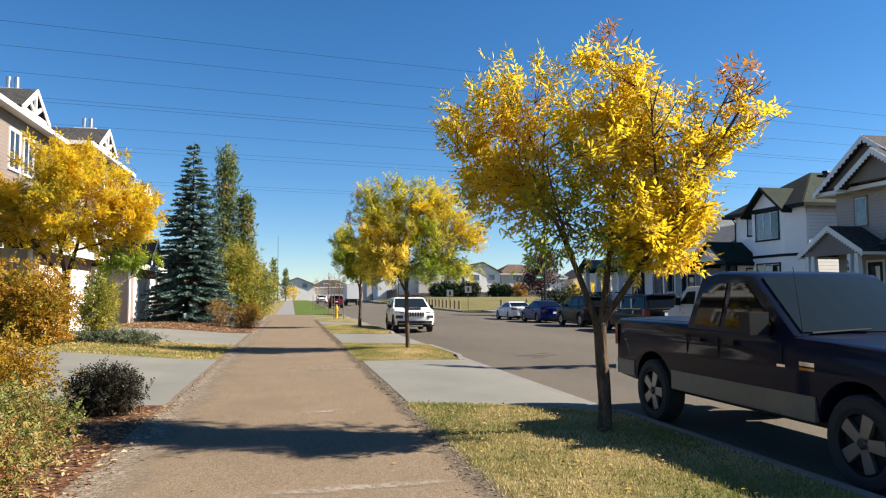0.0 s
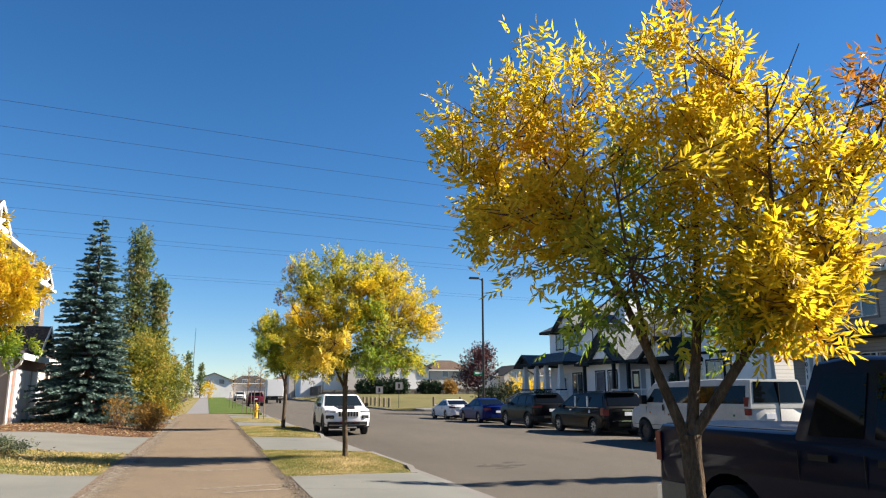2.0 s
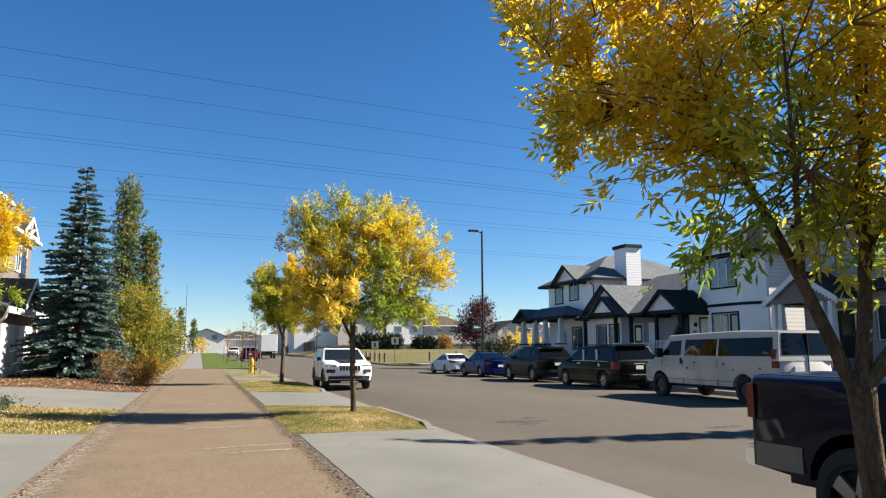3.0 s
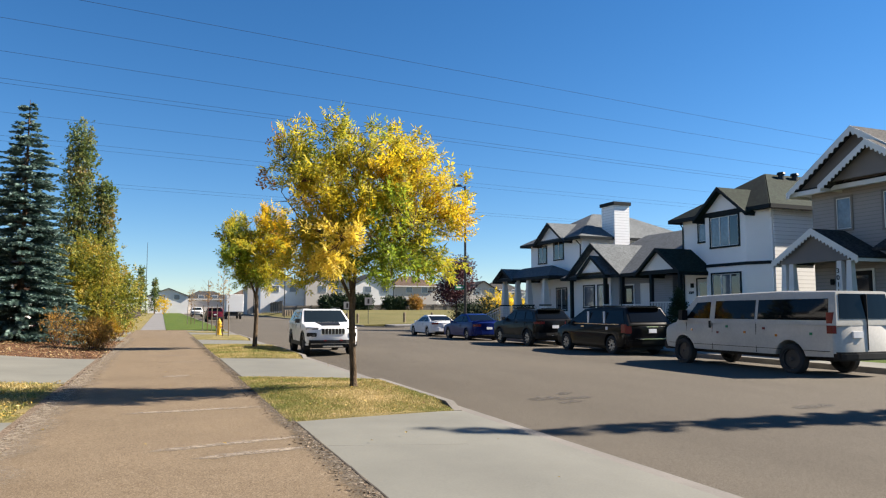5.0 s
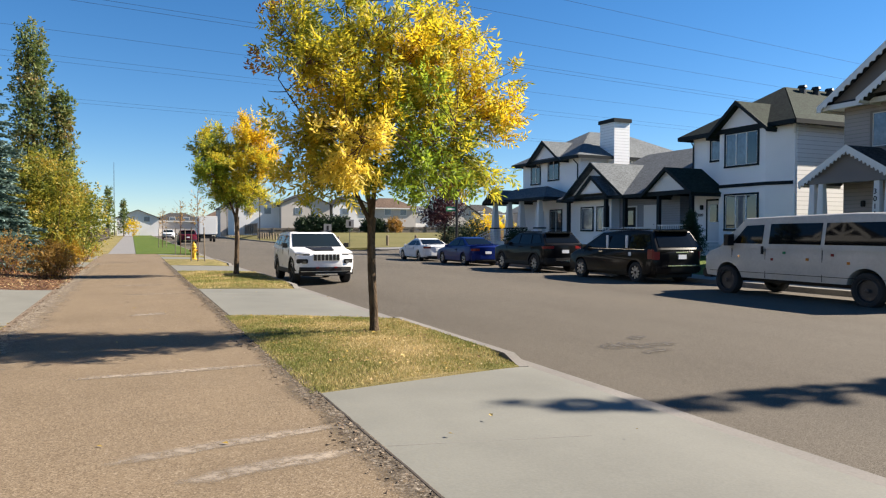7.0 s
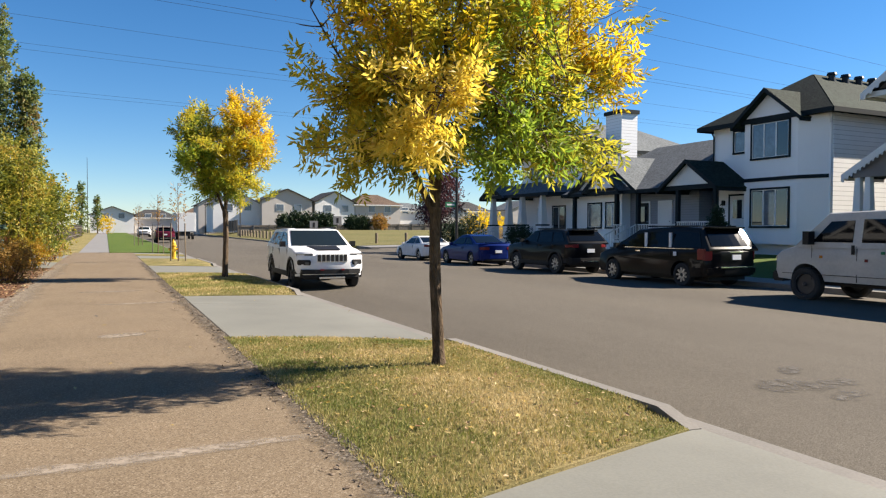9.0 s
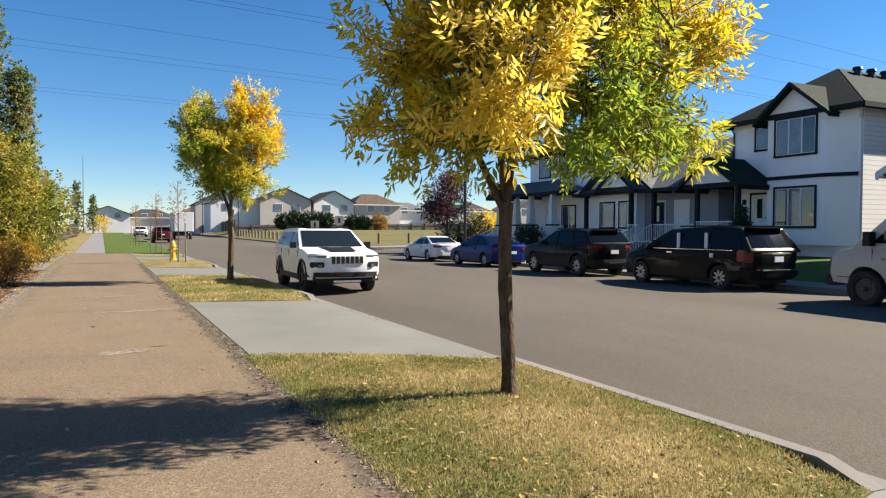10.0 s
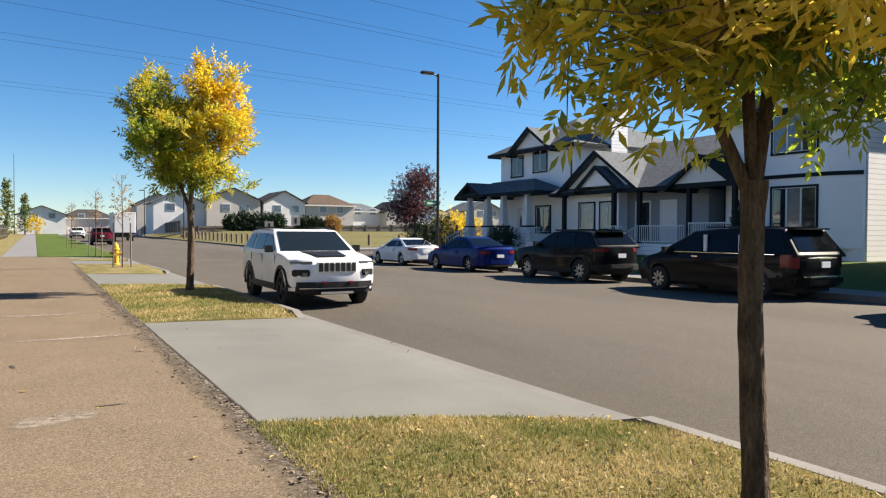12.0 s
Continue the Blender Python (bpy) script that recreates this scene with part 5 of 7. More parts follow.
def coupe(label, m, pm, L, hw, H, name):
    k = H / 1.4
    ex = (both("headlamp", M_LAMPGLASS, 0.5, 0.82, L / 2 - 0.45, L / 2 - 0.02, 0.56, 0.66, 0.015) + both("tail_lamp", M_RED, 0.45, 0.82, -L / 2 - 0.01, -L / 2 + 0.25, 0.74, 0.86, 0.015) + both("mirror", pm, hw - 0.02, hw + 0.13, 0.55, 0.67, 0.9 * k, 1.02 * k, 0.02)
          + seams(hw - 0.01, (0.82, -0.5), 0.35, 0.88 * k) + both("door_handle", pm, hw - 0.015, hw + 0.012, -0.42, -0.25, 0.76 * k, 0.8 * k)
          + [("rear_bumper", pm, (-hw * 0.97, hw * 0.97, -L / 2 - 0.02, -L / 2 + 0.3, 0.3, 0.6), 0.05), ("diffuser", M_BLACKP, (-hw * 0.7, hw * 0.7, -L / 2 - 0.04, -L / 2 + 0.2, 0.24, 0.32), 0.02), ("plate", M_PLATE, (-0.16, 0.16, -L / 2 - 0.035, -L / 2 + 0.1, 0.6, 0.72), 0),
             ("spoiler", pm, (-hw * 0.72, hw * 0.72, -L / 2 + 0.08, -L / 2 + 0.26, 1.03 * k, 1.06 * k), 0.012)])
    return vehicle(name, label, m, L, hw, [(L / 2 - 0.06, 0.24), (L / 2, 0.42), (L / 2 - 0.06, 0.64), (L / 2 - 0.4, 0.76 * k), (0.9, 0.93 * k), (-1.3, 0.98 * k), (-L / 2 + 0.12, 1.0 * k), (-L / 2, 0.9 * k), (-L / 2 + 0.02, 0.5), (-L / 2 + 0.1, 0.26)],
                   (1.34, -1.27), 0.315, 0.25, [(0.95, 0.92 * k), (0.12, 1.36 * k), (-0.72, 1.36 * k), (-1.62, 0.98 * k)], pm, M_RIM, [[(0.62, 0.96 * k), (0.14, 1.25 * k), (-0.5, 1.28 * k), (-0.5, 0.97 * k)], [(-0.58, 0.97 * k), (-0.58, 1.28 * k), (-0.78, 1.27 * k), (-1.3, 1.0 * k)]], "car", 0.37, 0.93, 0.70, 7, extra=ex)


coupe("metallic blue two-door car parked at the far kerb", pose(15.85, 43.35, -0.115), P_BLUE, 4.58, 0.87, 1.41, "blue_coupe")
coupe("white sports coupe parked near the street corner", pose(15.75, 49.0, -0.115), P_WHITE, 4.24, 0.88, 1.30, "white_coupe")

# white box truck driving off down the street
bt = thing("box_truck", "white box truck far down the street", "truck", pose(9.3, 112, 0.22, 0, 0, 0))
part("cargo_box", bevelled(box(B(), -1.2, 1.2, -3.6, 1.6, 0.95, 3.4), 0.03), P_BOX, bt)
part("door_frame", box(B(), -1.22, 1.22, -3.64, -3.605, 0.9, 1.0), M_BLACKP, bt)
part("roller_door", box(B(), -1.05, 1.05, -3.63, -3.605, 1.05, 3.2), M_TRIM_W, bt)
part("cab", bevelled(box(B(), -1.0, 1.0, 1.7, 3.4, 0.5, 2.3), 0.12, 2), P_BOX, bt)
part("chassis", box(B(), -0.5, 0.5, -3.6, 3.2, 0.5, 0.9), M_BLACKP, bt)
part("rear_bar", box(B(), -1.1, 1.1, -3.7, -3.6, 0.5, 0.62), M_BLACKP, bt)
for s in (-1, 1):
    for wy in (2.4, -2.0):
        wheel(bt, s * 0.95, wy, 0.42, s, M_RIM_D, 5, 0.28)

# ---- houses ----
def slab(parent, name, quad, th, material):
    """A roof slope: four corners, thickened upwards."""
    a = [Vector(p) for p in quad]
    n = (a[1] - a[0]).cross(a[-1] - a[0]).normalized()
    if n.z < 0:
        n = -n
    return part(name, solid(B(), [tuple(p) for p in a], [tuple(p + n * th) for p in a]), material, parent)


def gable_x(parent, x0, x1, yc, half, z0, z1, roof, fascia, wall=None, over=0.45, th=0.1, scallop=False, face_mat=None):
    """A gable whose ridge runs along x and whose face looks to -x at x0 (its overhang reaches x0 - over)."""
    xf = x0 - over
    k = (z1 - z0) / half
    oh = 0.35
    for s in (-1, 1):
        slab(parent, "roof_slope", [(xf, yc, z1), (x1, yc, z1), (x1, yc + s * (half + oh), z0 - oh * k), (xf, yc + s * (half + oh), z0 - oh * k)], th, roof)
        a, b = (xf - 0.03, yc, z1 + th * 1.1), (xf - 0.03, yc + s * (half + oh + 0.03), z0 - oh * k + th * 1.1)
        w = 0.26 if scallop else 0.2
        q = [a, b, (b[0], b[1], b[2] - w), (a[0], a[1], a[2] - w)]
        part("bargeboard", solid(B(), q, [(p[0] + 0.028, p[1], p[2]) for p in q]), fascia, parent)
        if scallop:
            n = 13
            bm = B()
            for i in range(n):
                f = (i + 0.5) / n
                y, z = a[1] + (b[1] - a[1]) * f, a[2] + (b[2] - a[2]) * f - w
                d = abs(b[1] - a[1]) / n * 0.33
                solid(bm, [(xf - 0.028, y - d, z + 0.05), (xf - 0.028, y + d, z + 0.05), (xf - 0.028, y + d * 0.6, z - 0.08), (xf - 0.028, y - d * 0.6, z - 0.08)], [(xf - 0.006, y - d, z + 0.05), (xf - 0.006, y + d, z + 0.05), (xf - 0.006, y + d * 0.6, z - 0.08), (xf - 0.006, y - d * 0.6, z - 0.08)])
            part("scalloped_edge", bm, fascia, parent)["kind"] = "stuff"
        # gutter fascia along the eave
        part("eave_fascia", box(B(), xf + 0.01, x1, *sorted((yc + s * (half + oh) - 0.02, yc + s * (half + oh) + 0.05)), z0 - oh * k - 0.10, z0 - oh * k + 0.06), fascia, parent)
    if wall is not None:
        t = [(x0, yc - half, z0), (x0, yc + half, z0), (x0, yc, z1)]
        part("gable_wall", solid(B(), t, [(p[0] + 0.12, p[1], p[2]) for p in t]), wall, parent)


def hip(parent, x0, x1, y0, y1, z0, rx0, rx1, z1, roof, fascia, axis="x"):
    """A hipped roof; the ridge runs along x between rx0 and rx1, or along y."""
    if axis == "x":
        yc = (y0 + y1) / 2
        r0, r1 = (rx0, yc, z1), (rx1, yc, z1)
        quads = [[(x0, y0, z0), (x1, y0, z0), r1, r0], [(x1, y1, z0), (x0, y1, z0), r0, r1], [(x0, y1, z0), (x0, y0, z0), r0], [(x1, y0, z0), (x1, y1, z0), r1]]
    else:
        xc = (x0 + x1) / 2
        r0, r1 = (xc, rx0, z1), (xc, rx1, z1)
        quads = [[(x0, y1, z0), (x0, y0, z0), r0, r1], [(x1, y0, z0), (x1, y1, z0), r1, r0], [(x0, y0, z0), (x1, y0, z0), r0], [(x1, y1, z0), (x0, y1, z0), r1]]
    for q in quads:
        slab(parent, "roof_slope", q, 0.07, roof)
    for b in ((x0 - 0.06, x0, y0, y1), (x1, x1 + 0.06, y0, y1), (x0, x1, y0 - 0.06, y0), (x0, x1, y1, y1 + 0.06)):
        part("eave_fascia", box(B(), *b, z0 - 0.14, z0 + 0.06), fascia, parent)
    part("soffit", box(B(), x0, x1, y0, y1, z0 - 0.06, z0 - 0.02), fascia, parent)


def window_x(parent, x, y0, y1, z0, z1, trim, panes=2, glass=None, s=-1, inner=None, w=0.09):
    """A window in a wall of constant x that looks to -x (s=-1) or +x: casing, sash bars and panes."""
    fr = part("window", box(B(), *sorted((x, x + s * 0.05)), y0 - w, y1 + w, z1, z1 + w), trim, parent)
    part("sill", box(B(), *sorted((x, x + s * 0.08)), y0 - w, y1 + w, z0 - w, z0), trim, fr)
    for a, b in ((y0 - w, y0), (y1, y1 + w)):
        part("jamb", box(B(), *sorted((x, x + s * 0.05)), a, b, z0, z1), trim, fr)
    inner = inner or M_TRIM_W
    for k in range(panes):
        a, b = y0 + (y1 - y0) * k / panes, y0 + (y1 - y0) * (k + 1) / panes
        part("pane", box(B(), *sorted((x, x + s * 0.012)), a + 0.035, b - 0.035, z0 + 0.035, z1 - 0.035), (glass if not isinstance(glass, list) else glass[k]) or M_GLASS, fr)
        bm = B()
        q = sorted((x + s * 0.0, x + s * 0.03))
        for bx in ((a, a + 0.035, z0, z1), (b - 0.035, b, z0, z1), (a + 0.035, b - 0.035, z0, z0 + 0.035), (a + 0.035, b - 0.035, z1 - 0.035, z1)):
            box(bm, *q, *bx)
        part("sash", bm, inner, fr)
    return fr


def door_x(parent, x, y0, y1, z0, z1, trim, leaf, s=-1, light=True):
    d = part("door", box(B(), *sorted((x, x + s * 0.03)), y0, y1, z0, z1), leaf, parent)
    for a, b, c, e in ((y0 - 0.09, y0, z0, z1), (y1, y1 + 0.09, z0, z1), (y0 - 0.09, y1 + 0.09, z1, z1 + 0.09)):
        part("door_frame", box(B(), *sorted((x, x + s * 0.05)), a, b, c, e), trim, d)
    if light:
        part("glazing", box(B(), *sorted((x, x + s * 0.037)), y0 + 0.18, y1 - 0.18, z0 + 1.0, z1 - 0.2), M_GLASS, d)
    part("door_handle", lathe(B(), [(0.03, 0), (0.035, s * 0.03), (0.0, s * 0.05)], 8, 'X', (x + s * 0.03, y0 + 0.1, z0 + 1.0)), M_CHROME, d)
    return d


def rail_y(parent, x, y0, y1, z0, h=0.9, material=None):
    """A picket railing along y."""
    material = material or M_TRIM_W
    r = part("railing", box(B(), x - 0.035, x + 0.035, y0, y1, z0 + h - 0.05, z0 + h), material, parent)
    part("bottom_rail", box(B(), x - 0.025, x + 0.025, y0, y1, z0 + 0.08, z0 + 0.13), material, r)
    n = max(2, int((y1 - y0) / 0.13))
    for k in range(n + 1):
        y = y0 + 0.02 + (y1 - y0 - 0.04) * k / n
        part("picket", box(B(), x - 0.015, x + 0.015, y - 0.015, y + 0.015, z0 + 0.13, z0 + h - 0.05), material, r)


def stair_rail(parent, y, x0, x1, z0, z1, material):
    """A sloping stair railing from the deck edge down to the walk."""
    q = [(x0, y - 0.03, z0 + 0.85), (x1, y - 0.03, z1 + 0.85), (x1, y + 0.03, z1 + 0.85), (x0, y + 0.03, z0 + 0.85)]
    r = part("stair_railing", solid(B(), q, [(p[0], p[1], p[2] + 0.06) for p in q]), material, parent)
    n = 8
    for k in range(n + 1):
        f = k / n
        x, z = x0 + (x1 - x0) * f, z0 + (z1 - z0) * f
        part("picket", box(B(), x - 0.015, x + 0.015, y - 0.015, y + 0.015, z + 0.05, z + 0.86), material, r)


def taper_post(parent, x, y, z0, z1, w0, w1, material, name="column"):
    part(name, solid(B(), [(x - w0, y - w0, z0), (x + w0, y - w0, z0), (x + w0, y + w0, z0), (x - w0, y + w0, z0)], [(x - w1, y - w1, z1), (x + w1, y - w1, z1), (x + w1, y + w1, z1), (x - w1, y + w1, z1)]), material, parent)


def digits(parent, text, m, size, material):
    cu = bpy.data.curves.new("house_number", 'FONT')
    cu.body, cu.size, cu.extrude, cu.align_x = text, size, 0.01, 'CENTER'
    cu.materials.append(material)
    ob = new("house_number", cu)
    ob.matrix_world = m
    ob.parent = parent


ZB = 0.3
# white two-storey house with a bay
h1 = thing("white_house", "white stucco two-storey house with dark green trim and roof", "house")
part("wall", box(B(), 27.9, 38, 33.9, 40.3, ZB, 6.55), M_STUCCO, h1)
part("side_siding", box(B(), 28.0, 38, 33.86, 33.9, ZB, 6.5), M_SIDE_W, h1)
part("bay", box(B(), 27.4, 27.9, 35.1, 37.95, 0.9, 6.5), M_STUCCO, h1)
part("bay_side", solid(B(), [(27.4, 35.1, 0.9), (27.9, 34.0, 0.9), (27.9, 35.1, 0.9)], [(27.4, 35.1, 6.5), (27.9, 34.0, 6.5), (27.9, 35.1, 6.5)]), M_STUCCO, h1)
part("belt_trim", box(B(), 27.34, 27.4, 35.1, 37.99, 3.78, 3.94), M_TRIM_G, h1)
part("belt_trim", solid(B(), [(27.35, 35.08, 3.78), (27.86, 33.95, 3.78), (27.9, 34.0, 3.78), (27.4, 35.1, 3.78)], [(27.35, 35.08, 3.94), (27.86, 33.95, 3.94), (27.9, 34.0, 3.94), (27.4, 35.1, 3.94)]), M_TRIM_G, h1)
part("corner_trim", box(B(), 27.86, 27.9, 33.86, 33.96, 6.1, 6.5), M_TRIM_W, h1)
hip(h1, 27.35, 38.6, 33.45, 40.85, 6.62, 31.0, 35.5, 9.0, M_ROOF_G, M_TRIM_G)
gable_x(h1, 27.4, 30.6, 36.52, 1.5, 6.62, 7.85, M_ROOF_G, M_TRIM_G, M_STUCCO, over=0.45)
part("gable_board", box(B(), 27.32, 27.398, 35.05, 38.0, 6.52, 6.68), M_TRIM_G, h1)
window_x(h1, 27.398, 35.55, 37.5, 4.85, 6.42, M_TRIM_G, 3, [M_GLASS, M_BLIND_SKY, M_BLIND_SKY])
window_x(h1, 27.398, 35.55, 37.5, 1.72, 3.38, M_TRIM_G, 3, [M_GLASS, M_BLIND_SKY, M_GLASS])
window_x(h1, 27.898, 38.35, 38.98, 5.3, 6.3, M_TRIM_G, 1, M_BLIND_SKY)
door_x(h1, 27.898, 38.3, 39.2, 1.1, 3.2, M_TRIM_G, M_DOORW)
gable_x(h1, 25.7, 28.4, 39.75, 1.55, 3.72, 4.85, M_ROOF_G, M_TRIM_G, M_TRIM_W, over=0.25)
part("porch_beam", box(B(), 25.65, 25.8, 38.1, 41.4, 3.5, 3.72), M_TRIM_G, h1)
for y in (38.1, 40.5):
    taper_post(h1, 25.75, y, 1.05, 3.5, 0.09, 0.09, M_TRIM_G, "porch_post")
part("deck", box(B(), 25.5, 27.9, 37.95, 40.6, 0.35, 1.05), M_SIDE_W, h1)
rail_y(h1, 25.6, 38.25, 40.4, 1.05)
part("wall_lamp", bevelled(box(B(), 27.72, 27.9, 39.5, 39.64, 2.75, 3.0), 0.03), M_BLACKP, h1)
digits(h1, "3009", pose(27.885, 39.75, 2.4, 90, 0, -90), 0.22, M_BLACKP)
part("downspout", tube(B(), [(27.6, 40.2, 6.45), (27.84, 40.25, 6.2), (27.84, 40.25, 0.5)], [0.04] * 3, 6), M_TRIM_G, h1)
for k in range(4):
    part("roof_vent", lathe(B(), [(0.16, 8.55), (0.16, 8.95), (0.24, 8.96), (0.2, 9.08), (0.0, 9.1)], 10, 'Z', (31.6 + k * 1.0, 36.6, 0)), M_POLE, h1)

# taupe house with scalloped boards
h3 = thing("taupe_house", "taupe two-storey house with white scalloped gable boards", "house")
part("wall", box(B(), 27.4, 38, 22.0, 31.1, ZB, 6.75), M_TAUPE, h3)
hip(h3, 26.75, 38.6, 21.4, 31.75, 6.78, 31.5, 34.0, 8.9, M_ROOF_D, M_TRIM_W)
gable_x(h3, 27.0, 33.0, 28.35, 3.0, 6.95, 9.1, M_ROOF_D, M_TRIM_W, M_TAUPE_D, over=0.45, scallop=True)
gable_x(h3, 26.4, 30.5, 27.3, 1.9, 6.95, 8.25, M_ROOF_D, M_TRIM_W, M_TAUPE_D, over=0.4, scallop=True)
window_x(h3, 27.398, 29.15, 29.85, 5.0, 6.35, M_TAUPE_D, 1, M_BLIND_SKY, inner=M_TRIM_W)
window_x(h3, 27.398, 26.1, 27.65, 4.85, 6.35, M_TAUPE_D, 2, [M_GLASS, M_BLIND_SKY], inner=M_TRIM_W)
window_x(h3, 27.398, 25.6, 27.2, 1.8, 3.3, M_TAUPE_D, 2, M_GLASS, inner=M_TRIM_W)
part("skirt_roof", solid(B(), [(26.5, 22.0, 4.0), (27.4, 22.0, 4.45), (27.4, 27.6, 4.45), (26.5, 27.6, 4.0)], [(26.5, 22.0, 3.9), (27.4, 22.0, 3.9), (27.4, 27.6, 3.9), (26.5, 27.6, 3.9)]), M_ROOF_D, h3)
gable_x(h3, 25.7, 28.0, 29.6, 1.75, 3.75, 4.85, M_ROOF_D, M_TRIM_W, M_TAUPE_D, over=0.2, scallop=True)
part("porch_beam", box(B(), 25.55, 25.75, 27.9, 31.3, 3.5, 3.75), M_TAUPE_D, h3)
for y in (27.95, 28.4, 30.75, 31.15):
    taper_post(h3, 25.68, y, 1.7, 3.5, 0.16, 0.10, M_TRIM_W)
    part("column_base", box(B(), 25.48, 25.88, y - 0.2, y + 0.2, 0.4, 1.7), M_TAUPE_D, h3)
part("deck", box(B(), 25.4, 27.4, 27.8, 31.3, 0.35, 1.0), M_TAUPE_D, h3)
rail_y(h3, 25.6, 28.6, 30.55, 1.0)
door_x(h3, 27.398, 28.3, 29.2, 1.05, 3.15, M_TRIM_W, M_BLACKP)
part("wall_lamp", bevelled(box(B(), 27.25, 27.4, 30.1, 30.25, 2.6, 2.85), 0.03), M_BLACKP, h3)
for k, c in enumerate("3011"):
    digits(h3, c, pose(25.50, 28.4, 3.0 - k * 0.28, 90, 0, -90), 0.28, M_BLACKP)

# grey bungalow with a broad pale roof
h2 = thing("grey_bungalow", "grey-blue bungalow with pale shingle roof and white porch rails", "house")
part("wall", box(B(), 27.6, 37, 40.95, 50.3, ZB, 3.7), M_GREYBLUE, h2)
part("pale_wall", box(B(), 27.0, 27.6, 46.2, 50.3, ZB, 3.7), M_STUCCO, h2)
hip(h2, 26.3, 38.0, 40.7, 51.2, 3.68, 43.0, 49.0, 6.75, M_ROOF_L, M_TRIM_G, axis="y")
gable_x(h2, 26.7, 31.0, 47.3, 2.8, 3.85, 5.8, M_ROOF_L, M_TRIM_G, M_STUCCO, over=0.5)
gable_x(h2, 26.1, 28.0, 46.9, 1.3, 3.95, 4.95, M_ROOF_L, M_TRIM_G, M_STUCCO, over=0.2)
window_x(h2, 26.998, 48.1, 49.3, 1.7, 3.1, M_TRIM_G, 1, M_BLIND_SKY)
window_x(h2, 26.998, 46.5, 47.6, 1.7, 3.1, M_TRIM_G, 2, M_BLIND_SKY)
door_x(h2, 27.598, 44.6, 45.5, 1.0, 3.05, M_TRIM_W, M_BLACKP)
door_x(h2, 27.598, 42.9, 43.8, 1.0, 3.05, M_TRIM_W, M_DOORW, light=False)
for y in (44.2, 46.0, 50.0):
    taper_post(h2, 26.45, y, 0.9, 3.6, 0.1, 0.1, M_TRIM_G, "porch_post")
part("deck", box(B(), 26.2, 27.6, 41.2, 46.2, 0.35, 0.95), M_SIDE_W, h2)
rail_y(h2, 26.35, 45.2, 46.2, 0.95)
rail_y(h2, 26.35, 41.3, 44.1, 0.95)
stair_rail(h2, 45.15, 26.3, 24.9, 0.95, 0.35, M_TRIM_W)
stair_rail(h2, 44.2, 26.3, 24.9, 0.95, 0.35, M_TRIM_W)
for k in range(4):
    part("step", box(B(), 24.95 + k * 0.32, 26.2, 44.25, 45.1, 0.3, 0.45 + k * 0.15), M_CONC, h2)
part("roof_vent", lathe(B(), [(0.35, 5.6), (0.35, 6.5), (0.5, 6.55), (0.45, 6.7), (0.0, 6.72)], 12, 'Z', (30.5, 41.9, 0)), M_SIDE_W, h2)
part("flue", tube(B(), [(30.6, 41.5, 6.0), (30.6, 41.5, 7.3)], [0.06, 0.06], 8), M_POLE, h2)

# white two-storey house with a chimney
h4 = thing("corner_house", "white two-storey corner house with grey roof and boxed chimney", "house")
part("wall", box(B(), 28.0, 38, 51.0, 58.6, 0.2, 6.65), M_STUCCO, h4)
hip(h4, 27.4, 38.6, 50.4, 59.3, 6.7, 31.5, 34.5, 9.0, M_ROOF_L, M_TRIM_G)
gable_x(h4, 27.6, 31.5, 54.6, 1.9, 6.75, 8.05, M_ROOF_L, M_TRIM_G, M_STUCCO, over=0.4)
window_x(h4, 27.998, 56.1, 57.3, 5.2, 6.45, M_TRIM_G, 2, M_GLASS)
window_x(h4, 27.998, 53.6, 54.9, 5.35, 6.7, M_TRIM_G, 2, M_GLASS)
part("chimney", box(B(), 30.3, 31.6, 50.3, 51.9, 5.0, 9.1), M_SIDE_W, h4)
part("chimney_cap", box(B(), 30.2, 31.7, 50.2, 52.0, 9.1, 9.35), M_TRIM_G, h4)
hip(h4, 25.6, 28.4, 51.6, 59.8, 3.9, 53.5, 58.0, 4.75, M_ROOF_L, M_TRIM_G, axis="y")
gable_x(h4, 25.7, 28.0, 58.8, 1.3, 3.95, 4.7, M_ROOF_L, M_TRIM_G, M_TRIM_G, over=0.3)
for y in (52.9, 55.4, 57.2, 59.4):
    taper_post(h4, 26.0, y, 1.9, 3.8, 0.24, 0.13, M_TRIM_W)
    part("column_base", box(B(), 25.7, 26.3, y - 0.3, y + 0.3, 0.1, 1.8), M_SIDE_W, h4)
    part("column_cap", box(B(), 25.67, 26.33, y - 0.33, y + 0.33, 1.8, 1.9), M_TRIM_G, h4)
part("deck", box(B(), 25.8, 28.0, 51.6, 59.6, 0.1, 0.9), M_SIDE_W, h4)
for a, b in ((53.2, 55.1), (55.7, 56.9), (57.5, 59.1), (51.7, 52.6)):
    rail_y(h4, 26.0, a, b, 0.9)
stair_rail(h4, 59.6, 25.8, 24.2, 0.9, 0.2, M_TRIM_W)
stair_rail(h4, 58.6, 25.8, 24.2, 0.9, 0.2, M_TRIM_W)
window_x(h4, 27.998, 53.2, 54.6, 1.5, 3.1, M_TRIM_G, 2, M_GLASS)
door_x(h4, 27.998, 55.6, 56.5, 0.95, 3.0, M_TRIM_W, M_DOORW)
part("downspout", tube(B(), [(27.6, 51.2, 6.5), (27.94, 51.2, 6.2), (27.94, 51.2, 4.7)], [0.04] * 3, 6), M_TRIM_G, h4)

